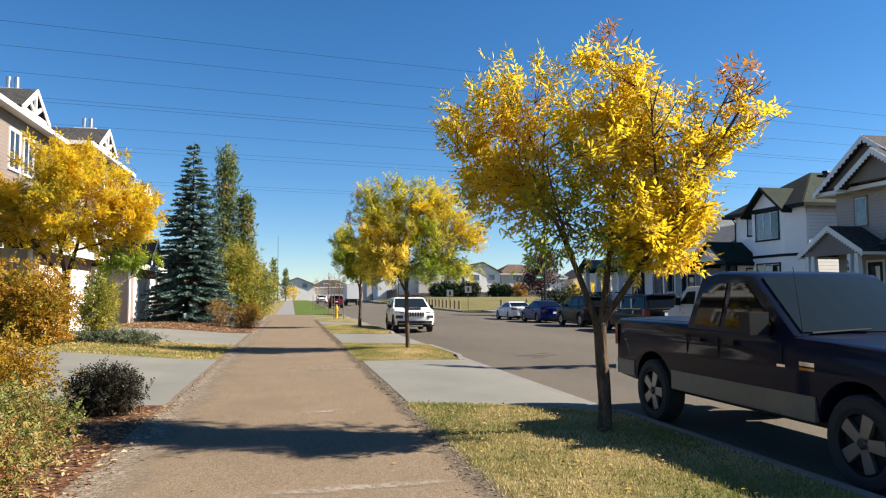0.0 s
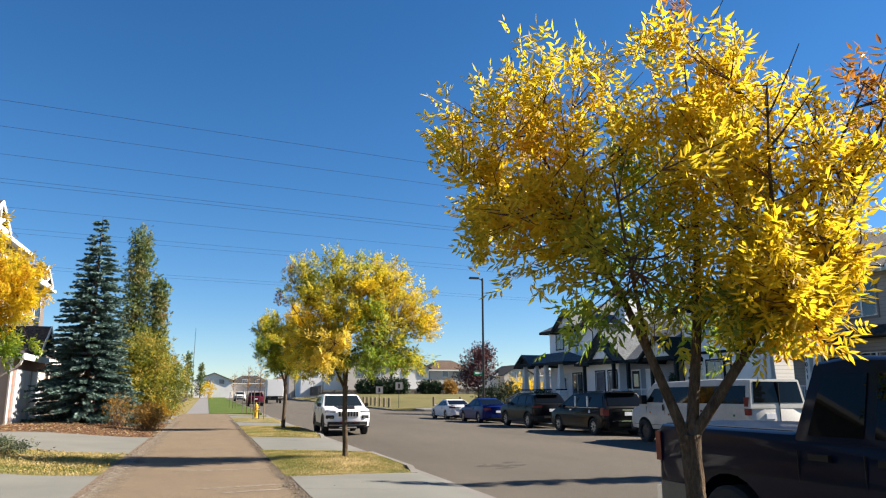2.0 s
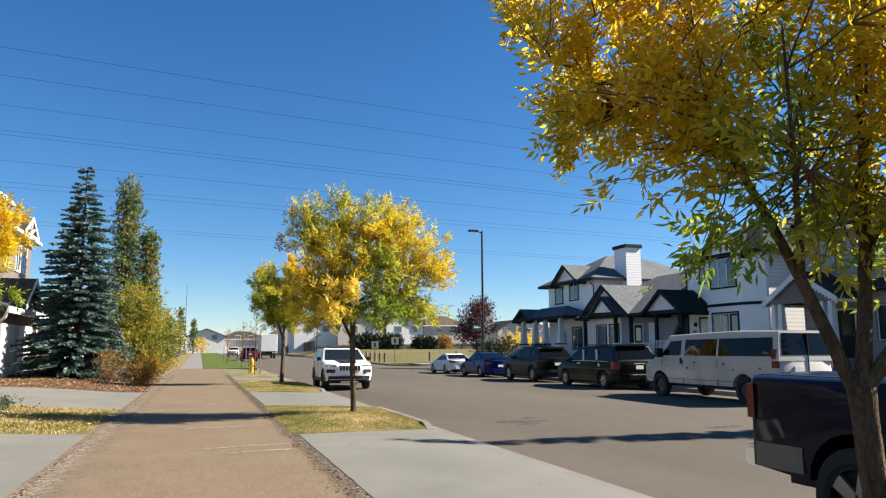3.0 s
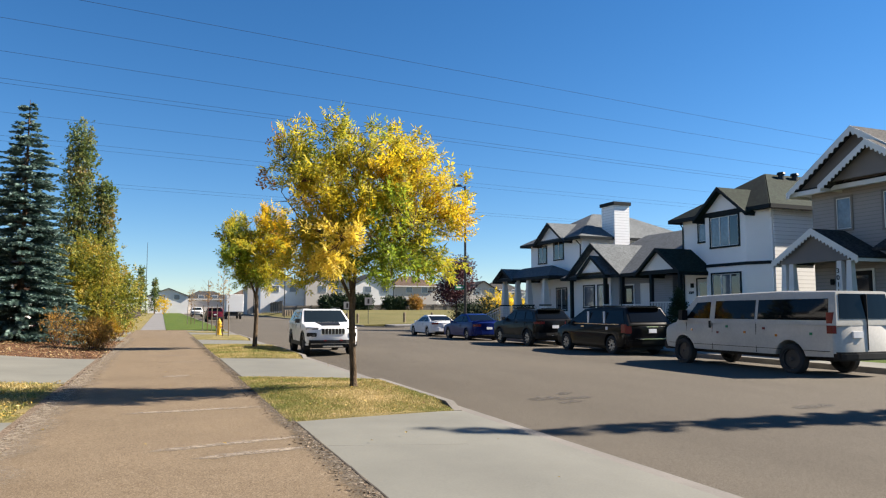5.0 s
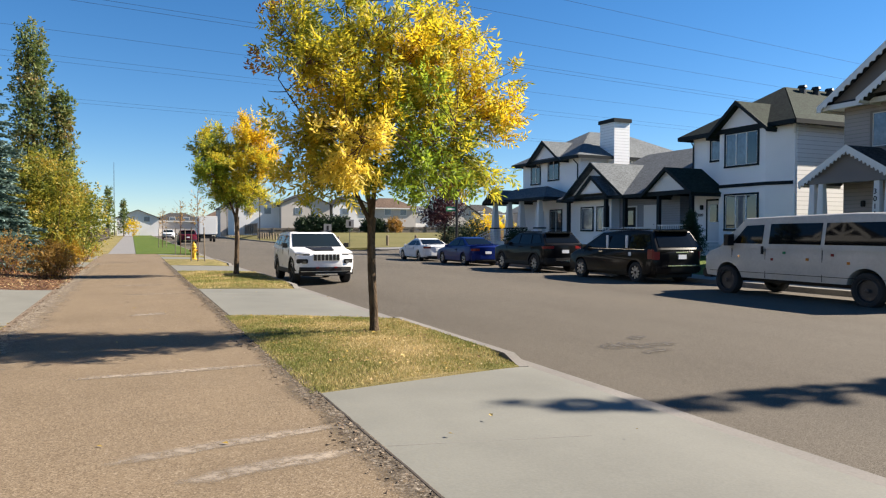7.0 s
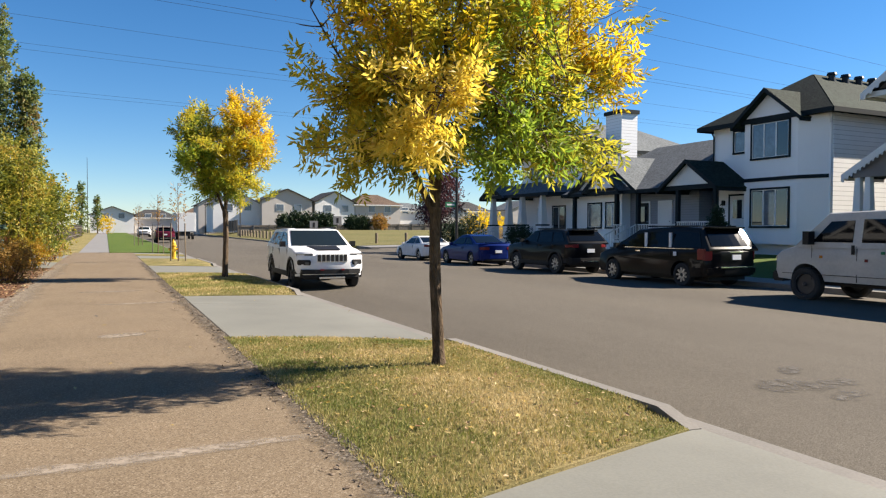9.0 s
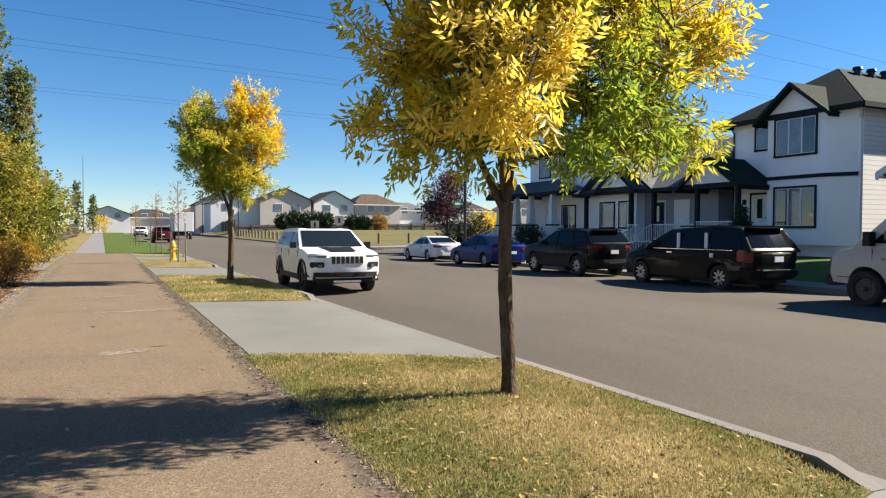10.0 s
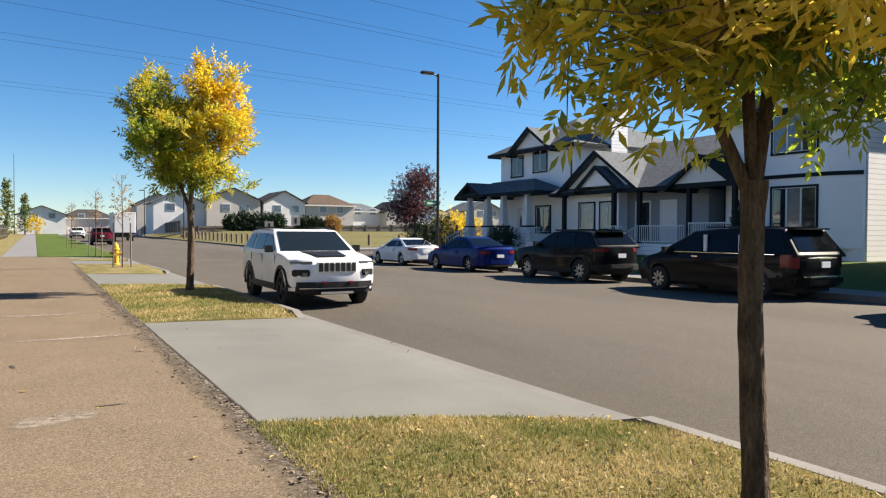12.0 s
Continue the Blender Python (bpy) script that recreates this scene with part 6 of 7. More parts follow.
# townhouses on the path's side
def townhouse(label, y0, y1, wx, gable, garage):
    """A three-storey block whose upper front stands at wx; gable: apex y, apex z, half width, drop."""
    gy, gz, gw, gd = gable
    zr = gz - gd - 0.15
    h = thing("townhouse", label, "house", group="townhouses")
    part("lower_wall", box(B(), -24, wx - 0.3, y0, y1, 0.0, 5.6), M_BEIGE, h)
    part("upper_wall", box(B(), -24, wx, y0 + 0.2, y1 - 0.2, 5.6, zr), M_BROWNSID, h)
    part("band", box(B(), wx - 0.3, wx + 0.08, y0 + 0.1, y1 - 0.1, 5.45, 5.72), M_TRIM_W, h)
    part("corner_board", box(B(), wx - 0.08, wx + 0.03, y0 + 0.14, y0 + 0.3, 5.72, zr), M_TRIM_W, h)
    hip(h, -24.5, wx + 0.5, y0 - 0.3, y1 + 0.3, zr + 0.02, -20.0, wx - 3.5, gz + 0.35, M_ROOF_D, M_TRIM_W)
    # gable looking over the path, with a timber truss
    fx = wx + 0.55
    for s in (-1, 1):
        slab(h, "roof_slope", [(fx, gy, gz), (wx - 3.5, gy, gz), (wx - 3.5, gy + s * gw, gz - gd), (fx, gy + s * gw, gz - gd)], 0.1, M_ROOF_D)
        q = [(fx + 0.05, gy, gz + 0.10), (fx + 0.05, gy + s * (gw + 0.08), gz - gd + 0.05), (fx + 0.05, gy + s * (gw + 0.08), gz - gd - 0.2), (fx + 0.05, gy, gz - 0.15)]
        part("bargeboard", solid(B(), q, [(p[0] - 0.05, p[1], p[2]) for p in q]), M_TRIM_W, h)
        q = [(fx - 0.01, gy + s * 0.08, gz - gd * 0.78), (fx - 0.01, gy + s * gw * 0.48, gz - gd * 0.42), (fx - 0.01, gy + s * gw * 0.48, gz - gd * 0.58), (fx - 0.01, gy + s * 0.08, gz - gd * 0.94)]
        part("truss_strut", solid(B(), q, [(p[0] - 0.08, p[1], p[2]) for p in q]), M_TRIM_W, h)
    part("truss_post", box(B(), fx - 0.1, fx - 0.005, gy - 0.08, gy + 0.08, gz - gd, gz - 0.15), M_TRIM_W, h)
    part("truss_tie", box(B(), fx - 0.11, fx - 0.012, gy - gw * 0.86, gy + gw * 0.86, gz - gd - 0.05, gz - gd + 0.1), M_TRIM_W, h)
    t = [(wx + 0.02, gy - gw * 0.9, gz - gd - 0.2), (wx + 0.02, gy + gw * 0.9, gz - gd - 0.2), (wx + 0.02, gy, gz - 0.05)]
    part("gable_wall", solid(B(), t, [(p[0] - 0.1, p[1], p[2]) for p in t]), M_BEIGE, h)
    for yy in (gy - 1.35, gy + 0.25, *((gy - 4.2,) if gy - y0 > 5 else ()), *((gy + 3.2,) if y1 - gy > 5 else ())):
        window_x(h, wx, yy, yy + 1.1, zr - 2.3, zr - 0.7, M_TRIM_W, 2, M_GLASS, s=1)
        window_x(h, wx - 0.3, yy, yy + 1.1, 3.6, 5.0, M_TRIM_W, 2, M_GLASS, s=1)
    for c in (-1, 1):
        part("flue", tube(B(), [(wx - 0.9 + c * 0.17, gy + 1.3, gz - 0.2), (wx - 0.9 + c * 0.17, gy + 1.3, gz + 0.95)], [0.11, 0.11], 10), M_RIM, h)
    part("flue_box", box(B(), wx - 1.4, wx - 0.4, gy + 0.85, gy + 1.75, gz - gd, gz + 0.25), M_SIDE_W, h)
    part("flue_cap", box(B(), wx - 1.46, wx - 0.34, gy + 0.79, gy + 1.81, gz + 0.25, gz + 0.33), M_TRIM_W, h)
    # garage wing
    g0, g1 = garage
    part("garage_wall", box(B(), -10.9, -8.0, g0, g1, 0.1, 3.1), M_BRICK, h)
    part("garage_corner", box(B(), -8.04, -7.94, g0 - 0.05, g0 + 0.1, 0.1, 3.1), M_TRIM_W, h)
    part("garage_side", box(B(), -10.9, -8.05, g0 - 0.04, g0, 0.1, 3.1), M_BEIGE, h)
    slab(h, "garage_roof", [(-7.5, g0 - 0.5, 3.15), (-7.5, g1 + 0.5, 3.15), (-10.9, g1 + 0.5, 4.6), (-10.9, g0 - 0.5, 4.6)], 0.1, M_ROOF_D)
    part("garage_fascia", box(B(), -7.5, -7.42, g0 - 0.5, g1 + 0.5, 3.0, 3.26), M_TRIM_W, h)
    gm = (g0 + g1) / 2
    for s in (-1, 1):
        slab(h, "dormer_slope", [(-7.3, gm, 4.7), (-10.5, gm, 4.7), (-10.5, gm + s * 1.7, 3.4), (-7.3, gm + s * 1.7, 3.4)], 0.08, M_ROOF_D)
        q = [(-7.26, gm, 4.8), (-7.26, gm + s * 1.75, 3.46), (-7.26, gm + s * 1.75, 3.24), (-7.26, gm, 4.58)]
        part("bargeboard", solid(B(), q, [(p[0] - 0.04, p[1], p[2]) for p in q]), M_TRIM_W, h)
    t = [(-7.6, gm - 1.5, 3.2), (-7.6, gm + 1.5, 3.2), (-7.6, gm, 4.6)]
    part("dormer_wall", solid(B(), t, [(p[0] - 0.1, p[1], p[2]) for p in t]), M_BEIGE, h)
    for a in (gm - 2.7, gm + 0.3):
        d = part("garage_door", box(B(), -8.0, -7.95, a, a + 2.4, 0.25, 2.45), M_DOORW, h)
        for k in range(4):
            for j in range(3):
                part("door_panel", bevelled(box(B(), -7.95, -7.935, a + 0.12 + j * 0.76, a + 0.12 + j * 0.76 + 0.64, 0.33 + k * 0.54, 0.33 + k * 0.54 + 0.42), 0.006), M_DOORW, d)
        for b in ((a - 0.14, a, 0.25, 2.6), (a + 2.4, a + 2.54, 0.25, 2.6), (a, a + 2.4, 2.45, 2.6)):
            part("door_casing", box(B(), -8.0, -7.92, *b), M_TRIM_W, d)
    part("downspout", tube(B(), [(-7.5, g1 + 0.3, 3.0), (-7.9, g1 + 0.2, 2.7), (-7.95, g1 + 0.1, 0.4)], [0.05] * 3, 8), M_TRIM_W, h)
    part("gutter_pipe", tube(B(), [(-7.5, g0 - 0.4, 3.05), (-7.6, g0 - 0.3, 2.8), (-7.95, g0 - 0.1, 2.5), (-7.95, g0 - 0.1, 0.4)], [0.06] * 4, 8), M_TRIM_W, h)


townhouse("brown and beige three-storey townhouse with white truss gable", 25.5, 37.6, -11.45, (33.2, 10.5, 1.65, 1.12), (24.2, 31.2))
townhouse("beige townhouse with white garage doors behind the spruce", 38.1, 47.5, -10.35, (40.9, 10.6, 1.85, 1.15), (38.1, 45.3))
townhouse("cream townhouse with a truss gable beyond the spruce", 52.0, 60.5, -11.45, (57.5, 10.2, 2.0, 1.15), (54.4, 61.4))


# ---- far houses ----
def far_house(x, y, z, w, d, h, apex, wall, roof, style="gable", label="distant pale two-storey house with grey roof", wins=((-2, 3.3), (1.2, 3.3)), col=None):
    t = thing("distant_house", label, "house", pose(x, y, z), "distant houses")
    part("wall", box(B(), -w / 2, w / 2, 0, d, -0.5, h), wall, t)
    if style == "gable":
        for s in (-1, 1):
            slab(t, "roof_slope", [(0, -0.4, apex), (0, d + 0.4, apex), (s * (w / 2 + 0.4), d + 0.4, h - 0.15), (s * (w / 2 + 0.4), -0.4, h - 0.15)], 0.15, roof)
        tri = [(-w / 2, 0, h), (w / 2, 0, h), (0, 0, apex)]
        part("gable_wall", solid(B(), tri, [(p[0], 0.2, p[2]) for p in tri]), wall, t)
    else:
        hip(t, -w / 2 - 0.4, w / 2 + 0.4, -0.4, d + 0.4, h, -w / 6, w / 6, apex, roof, M_TRIM_W)
    for wx, wz in wins:
        f = part("window", box(B(), wx, wx + 1.4, -0.06, 0, wz, wz + 1.3), M_TRIM_W, t)
        part("pane", box(B(), wx + 0.1, wx + 1.3, -0.08, -0.061, wz + 0.1, wz + 1.2), M_BLIND_SKY, f)
    return t


M_FARW = surface("pale_far_siding", (0.74, 0.73, 0.71), 0.8, vary=0.08)
M_FARB = surface("tan_far_siding", (0.50, 0.46, 0.42), 0.8, vary=0.08)
for x, y, w, h, ap, wl, rf, st in ((21, 142, 8, 4.6, 6.6, M_FARW, M_ROOF_L, "gable"), (29.5, 140, 9, 5.2, 7.2, M_FARB, M_ROOF_D, "gable"), (38.3, 140, 7.5, 5.0, 7.0, M_FARW, M_ROOF_D, "gable"), (46.7, 140, 9, 4.7, 6.8, M_FARB, M_ROOF_B, "hip"),
                                   (56, 146, 8, 3.9, 5.6, M_FARW, M_ROOF_L, "hip"), (63, 143, 7, 3.9, 6.0, M_FARB, M_ROOF_D, "gable"), (71, 148, 9, 4.0, 6.2, M_FARW, M_ROOF_D, "hip"), (82, 142, 9, 4.4, 6.4, M_FARB, M_ROOF_L, "gable")):
    far_house(x, y, 1.5, w, 9, h, ap, wl, rf, st)
for x, y, w, h, ap, wl, rf, st in ((1.5, 190, 9, 4.2, 6.0, M_FARW, M_ROOF_D, "gable"), (10.5, 194, 11, 3.6, 5.6, M_FARB, M_ROOF_D, "hip"), (22, 196, 11, 4.2, 6.4, M_FARB, M_ROOF_B, "hip"), (-14, 200, 10, 4.0, 6.2, M_FARB, M_ROOF_D, "hip"), (-9.5, 112, 9, 3.2, 5.2, M_BEIGE, M_ROOF_B, "hip"), (21.5, 168, 8, 6.0, 8.2, M_FARB, M_ROOF_D, "gable")):
    far_house(x, y, 0.6 if y > 150 else 0.3, w, 9, h, ap, wl, rf, st, label="small distant house at the street's end")

# ---- street furniture and fences ----
sl = thing("street_lamp", "tall dark metal street lamp with one flat head", "street lamp", pose(19.2, 51.9, 0.02))
part("pole", tube(B(), [(0, 0, -0.1), (0, 0, 0.4), (0, 0, 10.0)], [0.11, 0.09, 0.07], 12), M_POLE, sl)
part("base_cover", lathe(B(), [(0.16, 0.0), (0.16, 0.3), (0.11, 0.36)], 12, 'Z'), M_POLE, sl)
part("arm", tube(B(), [(0, 0, 9.85), (-0.35, 0, 9.98)], [0.045, 0.04], 8), M_POLE, sl)
part("lamp_head", bevelled(box(B(), -1.05, -0.3, -0.17, 0.17, 9.92, 10.06), 0.04, 2), M_POLE, sl)
part("lens", box(B(), -0.95, -0.45, -0.12, 0.12, 9.905, 9.919), M_LAMPGLASS, sl)
part("street_name_sign", box(B(), -0.75, -0.07, -0.02, 0.02, 2.85, 3.15), M_GREENSIGN, sl, "green street name sign")
part("sign_lettering", box(B(), -0.66, -0.16, -0.025, -0.0205, 2.95, 3.05), M_TRIM_W, sl)


def far_lamp(x, y, z, h):
    t = thing("street_lamp", "distant grey street lamp", "street lamp", pose(x, y, z))
    part("pole", tube(B(), [(0, 0, -0.3), (0, 0, h)], [0.09, 0.06], 8), M_POLE, t)
    part("lamp_head", box(B(), -0.9, 0.05, -0.12, 0.12, h - 0.1, h + 0.05), M_POLE, t)


far_lamp(17.9, 120, 0.3, 7.5)
far_lamp(17.9, 160, 0.5, 8.5)
mast = thing("radio_mast", "thin far radio mast", "mast", pose(-4.5, 240, 0))
part("pole", tube(B(), [(0, 0, -1), (0, 0, 22)], [0.14, 0.05], 6), M_POLE, mast)


def road_sign(x, y, z, h, face, label):
    t = thing("road_sign", label, "sign", pose(x, y, z))
    part("post", tube(B(), [(0, 0, -0.2), (0, 0, h)], [0.03, 0.03], 8), M_RIM_D, t)
    part("sign_plate", box(B(), -0.38, 0.38, -0.05, -0.032, h - 0.75, h), face, t)
    part("sign_symbol", box(B(), -0.10, 0.10, -0.056, -0.0505, h - 0.6, h - 0.15), M_BLACKP, t)


road_sign(19.0, 75.5, zg(19, 75.5), 2.6, M_SIGN, "grey-backed pedestrian sign on a thin post")
road_sign(13.9 + 3.6, 78, zg(17.5, 78), 2.2, M_SIGN, "small sign on a thin post")

hy = thing("fire_hydrant", "yellow fire hydrant on the lawn strip", "hydrant", pose(3.15, 50.9, 0.02))
part("barrel", lathe(B(), [(0.17, -0.05), (0.17, 0.06), (0.11, 0.08), (0.11, 0.62), (0.15, 0.64), (0.15, 0.70), (0.12, 0.72), (0.11, 0.82), (0.06, 0.90), (0.03, 0.92), (0.03, 0.98), (0, 0.98)], 16, 'Z'), M_HYDRANT, hy)
for s in (-1, 1):
    part("side_outlet", lathe(B(), [(0.055, s * 0.09), (0.055, s * 0.18), (0.07, s * 0.18), (0.07, s * 0.23), (0, s * 0.23)], 10, 'X', (0, 0, 0.5)), M_HYDRANT, hy)
part("pumper_outlet", lathe(B(), [(0.075, -0.09), (0.075, -0.18), (0.09, -0.18), (0.09, -0.23), (0, -0.23)], 12, 'Y', (0, 0, 0.45)), M_HYDRANT, hy)


def sapling(x, y, seed):
    rng = np.random.default_rng(seed)
    t = thing("staked_sapling", "young staked sapling with few reddish leaves", "tree", pose(x, y, 0.02), "staked saplings")
    bm = B()
    tube(bm, [(0, 0, -0.1), (0.02, 0, 1.5), (0, 0.02, 3.6)], [0.028, 0.022, 0.008], 6)
    for k in range(14):
        z = 1.5 + k * 0.14
        d = rnd_dir(rng)
        limb(bm, rng, (0.01, 0.01, z), (d[0] * 0.45, d[1] * 0.45, z + 0.5), 0.009, 0.003, 0.1, 4, 4)
    part("trunk", bm, M_TWIG, t)
    leaf_mesh("crown", sprays(rng, lobe_points(rng, [(0, 0, 2.6, 0.4, 0.4, 0.9, 60)], 0.2), 0.10, 0.05, 4), M_RUST, t)["kind"] = "stuff"
    for s in (-1, 1):
        part("stake", tube(B(), [(s * 0.32, 0, -0.1), (s * 0.3, 0, 1.75)], [0.028, 0.028], 6), M_WOOD if s < 0 else M_LOG, t)


sapling(3.15, 48.4, 51)
sapling(3.1, 61.5, 52)
sapling(2.6, 78.0, 53)

# log posts round the park field
base = thing("log_post", "short weathered log bollard at the field's edge", "post", pose(23.0, 76.2, zg(23.0, 76.2)), "log bollards")
part("log", lathe(B(), [(0.13, -0.2), (0.13, 0.9), (0.11, 0.98), (0.0, 1.0)], 10, 'Z'), M_LOG, base)
for k in range(1, 16):
    x = 23.0 + 3.0 * k
    copy_thing(base, pose(x, 76.2 + 0.02 * k, zg(x, 76.2)))
for k in range(22):
    y = 78.0 + 2.3 * k
    copy_thing(base, pose(18.6 + 0.02 * k, y, zg(18.6, y)))
rail = part("log_rail", tube(B(), [(34, 76.2, zg(34, 76.2) + 0.55), (62, 76.5, zg(62, 76.5) + 0.55)], [0.06, 0.06], 8), M_LOG)
tagged(rail, "long weathered log rail between bollards", "rail")


def board_fence(name, label, p0, p1, h, material, step=2.4, boards=True):
    """A board fence: posts, rails and upright boards."""
    a, b = Vector(p0), Vector(p1)
    L = (b - a).length
    t = thing(name, label, "fence", Matrix.Translation(a) @ Matrix.Rotation(math.atan2(b.y - a.y, b.x - a.x), 4, 'Z'))
    n = int(L / step)
    rise = (b.z - a.z) / L
    for k in range(n + 1):
        x = k * L / n
        part("post", box(B(), x - 0.06, x + 0.06, -0.10, 0.02, -0.3 + x * rise, h + 0.08 + x * rise), material, t)
    for zz in (0.35, h - 0.3):
        q = [(0, -0.05, zz), (L, -0.05, zz + L * rise), (L, 0.0, zz + L * rise), (0, 0.0, zz)]
        part("rail", solid(B(), q, [(p[0], p[1], p[2] + 0.09) for p in q]), material, t)
    bm = B()
    m = int(L / 0.16)
    rng = random.Random(5)
    for k in range(m):
        x = k * 0.16
        dz = rng.uniform(-0.015, 0.015)
        box(bm, x + 0.006, x + 0.15, 0.021, 0.04, 0.04 + x * rise, h + dz + x * rise)
    part("boarding", bm, material, t)["kind"] = "stuff"


board_fence("wooden_fence", "long grey board fence behind the park field", (18.8, 127.5, zg(18.8, 127.5)), (105, 127.5, zg(105, 127.5)), 1.7, M_WOOD)
board_fence("roadside_fence", "grey board fence beside the far street", (18.8, 172, 0.7), (18.8, 127.7, 1.3), 1.7, M_WOOD)
board_fence("side_fence", "weathered board fence along the distant sidewalk", (-3.9, 72, 0.1), (-3.2, 135, 0.4), 1.6, M_WOOD)
board_fence("yard_fence", "weathered board fence across a back yard", (-14, 71.8, 0.1), (-4.0, 71.8, 0.1), 1.6, M_WOOD)

# dark hedge and shrubs before the fence
for k, (x, h) in enumerate(((25.5, 1.3), (27.2, 1.5), (28.9, 1.4), (30.8, 1.5), (32.4, 1.35), (36.5, 1.2), (38.2, 1.2))):
    shrub("cedar_shrub", "dark evergreen hedge shrub before the fence", [(x, 124.5, h * 0.8, 1.2, 1.0, h, 620)], M_HEDGE, 60 + k, 0.3, 0.18, 4, 4, "evergreen hedge")
shrub("tan_shrub", "tan autumn shrub before the fence", [(41.0, 124.0, 1.2, 1.4, 1.0, 1.2, 600)], M_RUST, 70, 0.26, 0.15, 4, 6)
for k, (x, y, h, m) in enumerate(((-3.6, 150, 8.5, M_POPLAR), (-1.4, 176, 7.0, M_POPLAR), (-7.5, 140, 8.0, M_POPLAR))):
    tall_tree("distant_poplar", "distant narrow green poplar", x, y, [(0, 0, 1.5 + h * 0.13 * j, 1.2 - 0.12 * j, 1.2 - 0.12 * j, h * 0.13, 60) for j in range(7)], m, 80 + k, 0.3, 0.2, 0.15, h * 0.8, 4)
shrub("distant_orange_tree", "distant orange autumn tree at the path's end", [(0.2, 170, 1.9, 1.6, 1.5, 1.7, 260)], M_ASH_O, 85, 0.25, 0.16, 4, 8)
shrub("porch_evergreen", "small dark evergreen beside the porch steps", [(24.6, 36.9, 0.65, 0.58, 0.58, 0.7, 700), (24.6, 36.9, 1.25, 0.4, 0.4, 0.55, 400), (24.6, 36.9, 1.8, 0.2, 0.2, 0.4, 160)], M_HEDGE, 86, 0.10, 0.05, 5, 8)
shrub("porch_shrub", "dark shrub before the corner porch", [(24.6, 53.5, 0.7, 0.9, 0.9, 0.7, 900)], M_HEDGE, 87, 0.10, 0.06, 5, 8)
shrub("corner_bush", "dark green bushes beside the corner house", [(25.5, 62.5, 1.2, 1.6, 1.2, 1.3, 900), (23.6, 62.0, 1.0, 1.2, 1.2, 1.1, 700)], M_HEDGE, 88, 0.14, 0.08, 5, 10)
coupe("red car glimpsed behind the bushes", pose(-7.2, 63.5, 0.05, 0, 0, 90), P_MAROON, 4.4, 0.86, 1.4, "red_car")

# overhead power cables
for k, (elev, h) in enumerate(((0.366, 24.0), (0.333, 24.0), (0.298, 24.0), (0.268, 22.0), (0.263, 22.0), (0.232, 24.0), (0.206, 24.0), (0.200, 24.0), (0.161, 22.0), (0.157, 22.0))):
    D = (h - 1.55) / elev
    c = Vector((D * 0.0645, D * 0.998, h))
    d = Vector((math.cos(radians(7)), math.sin(radians(7)), 0))
    pts = [c + d * s - Vector((0, 0, 1.5 * math.cos(s / 500 * math.pi) if abs(s) < 250 else 0)) for s in range(-350, 651, 50)]
    t = part("power_cable", tube(B(), pts, [0.014] * len(pts), 5), M_CABLE)
    tagged(t, "thin overhead power cable crossing the sky", "cable", "power cables")

# ---- wear on the path, grass blades and fallen leaves ----
def feather_patch(cx, cy, lx, ly, turn, seed, fn):
    """A patch of rings whose fade value runs from the core to the rim."""
    rng = np.random.default_rng(seed)
    bm = B()
    lay = bm.verts.layers.float.new("fade")
    n, t = 26, radians(turn)
    wob = [1 + 0.18 * rng.normal() for _ in range(n)]
    rings = []
    for sc, fade in ((0.3, 1.0), (0.65, 0.8), (1.15, 0.0)):
        ring = []
        for k in range(n):
            c, s = math.cos(math.tau * k / n), math.sin(math.tau * k / n)
            x, y = math.copysign(abs(c) ** 0.7, c) * lx * min(1.05, 0.55 + sc * 0.45), math.copysign(abs(s) ** 0.9, s) * ly * wob[k] * sc
            wx, wy = cx + x * math.cos(t) - y * math.sin(t), cy + x * math.sin(t) + y * math.cos(t)
            v = bm.verts.new((wx, wy, fn(wx, wy)))
            v[lay] = fade
            ring.append(v)
        rings.append(ring)
    bm.faces.new(rings[0])
    for a, b in zip(rings, rings[1:]):
        for k in range(n):
            bm.faces.new((a[k], a[(k + 1) % n], b[(k + 1) % n], b[k]))
    bmesh.ops.recalc_face_normals(bm, faces=list(bm.faces))
    return bm


def worn_line(name, label, cx, cy, lx, ly, turn, seed, material):
    """A thin irregular worn patch lying on the path."""
    tagged(part(name, feather_patch(cx, cy, lx, ly, turn, seed, lambda x, y: 0.0165), material, path_strip), label)


for k, (cx, cy, lx, ly, turn) in enumerate(((0.75, 15.9, 0.85, 0.10, 11), (0.9, 15.3, 0.6, 0.10, 10), (0.5, 18.8, 1.0, 0.10, 2), (0.7, 29.15, 0.8, 0.10, 2), (0.25, 32.3, 0.7, 0.12, 0), (0.35, 24.6, 0.32, 0.2, 20), (0.4, 9.72, 0.28, 0.1, 20), (0.55, 5.83, 0.8, 0.09, 3), (0.2, 37.5, 1.0, 0.14, 0))):
    worn_line("worn_patch", "pale worn streak on the asphalt", cx, cy, lx, ly, turn, 100 + k, M_PATCH)
for k, (cx, cy, lx, ly, turn) in enumerate(((0.0, 27.2, 0.02, 0.09, 10), (0.75, 24.9, 0.11, 0.012, 0), (1.28, 27.6, 0.06, 0.02, 10))):
    worn_line("crack", "dark crack in the asphalt", cx, cy, lx, ly, turn, 130 + k, M_CRACK)
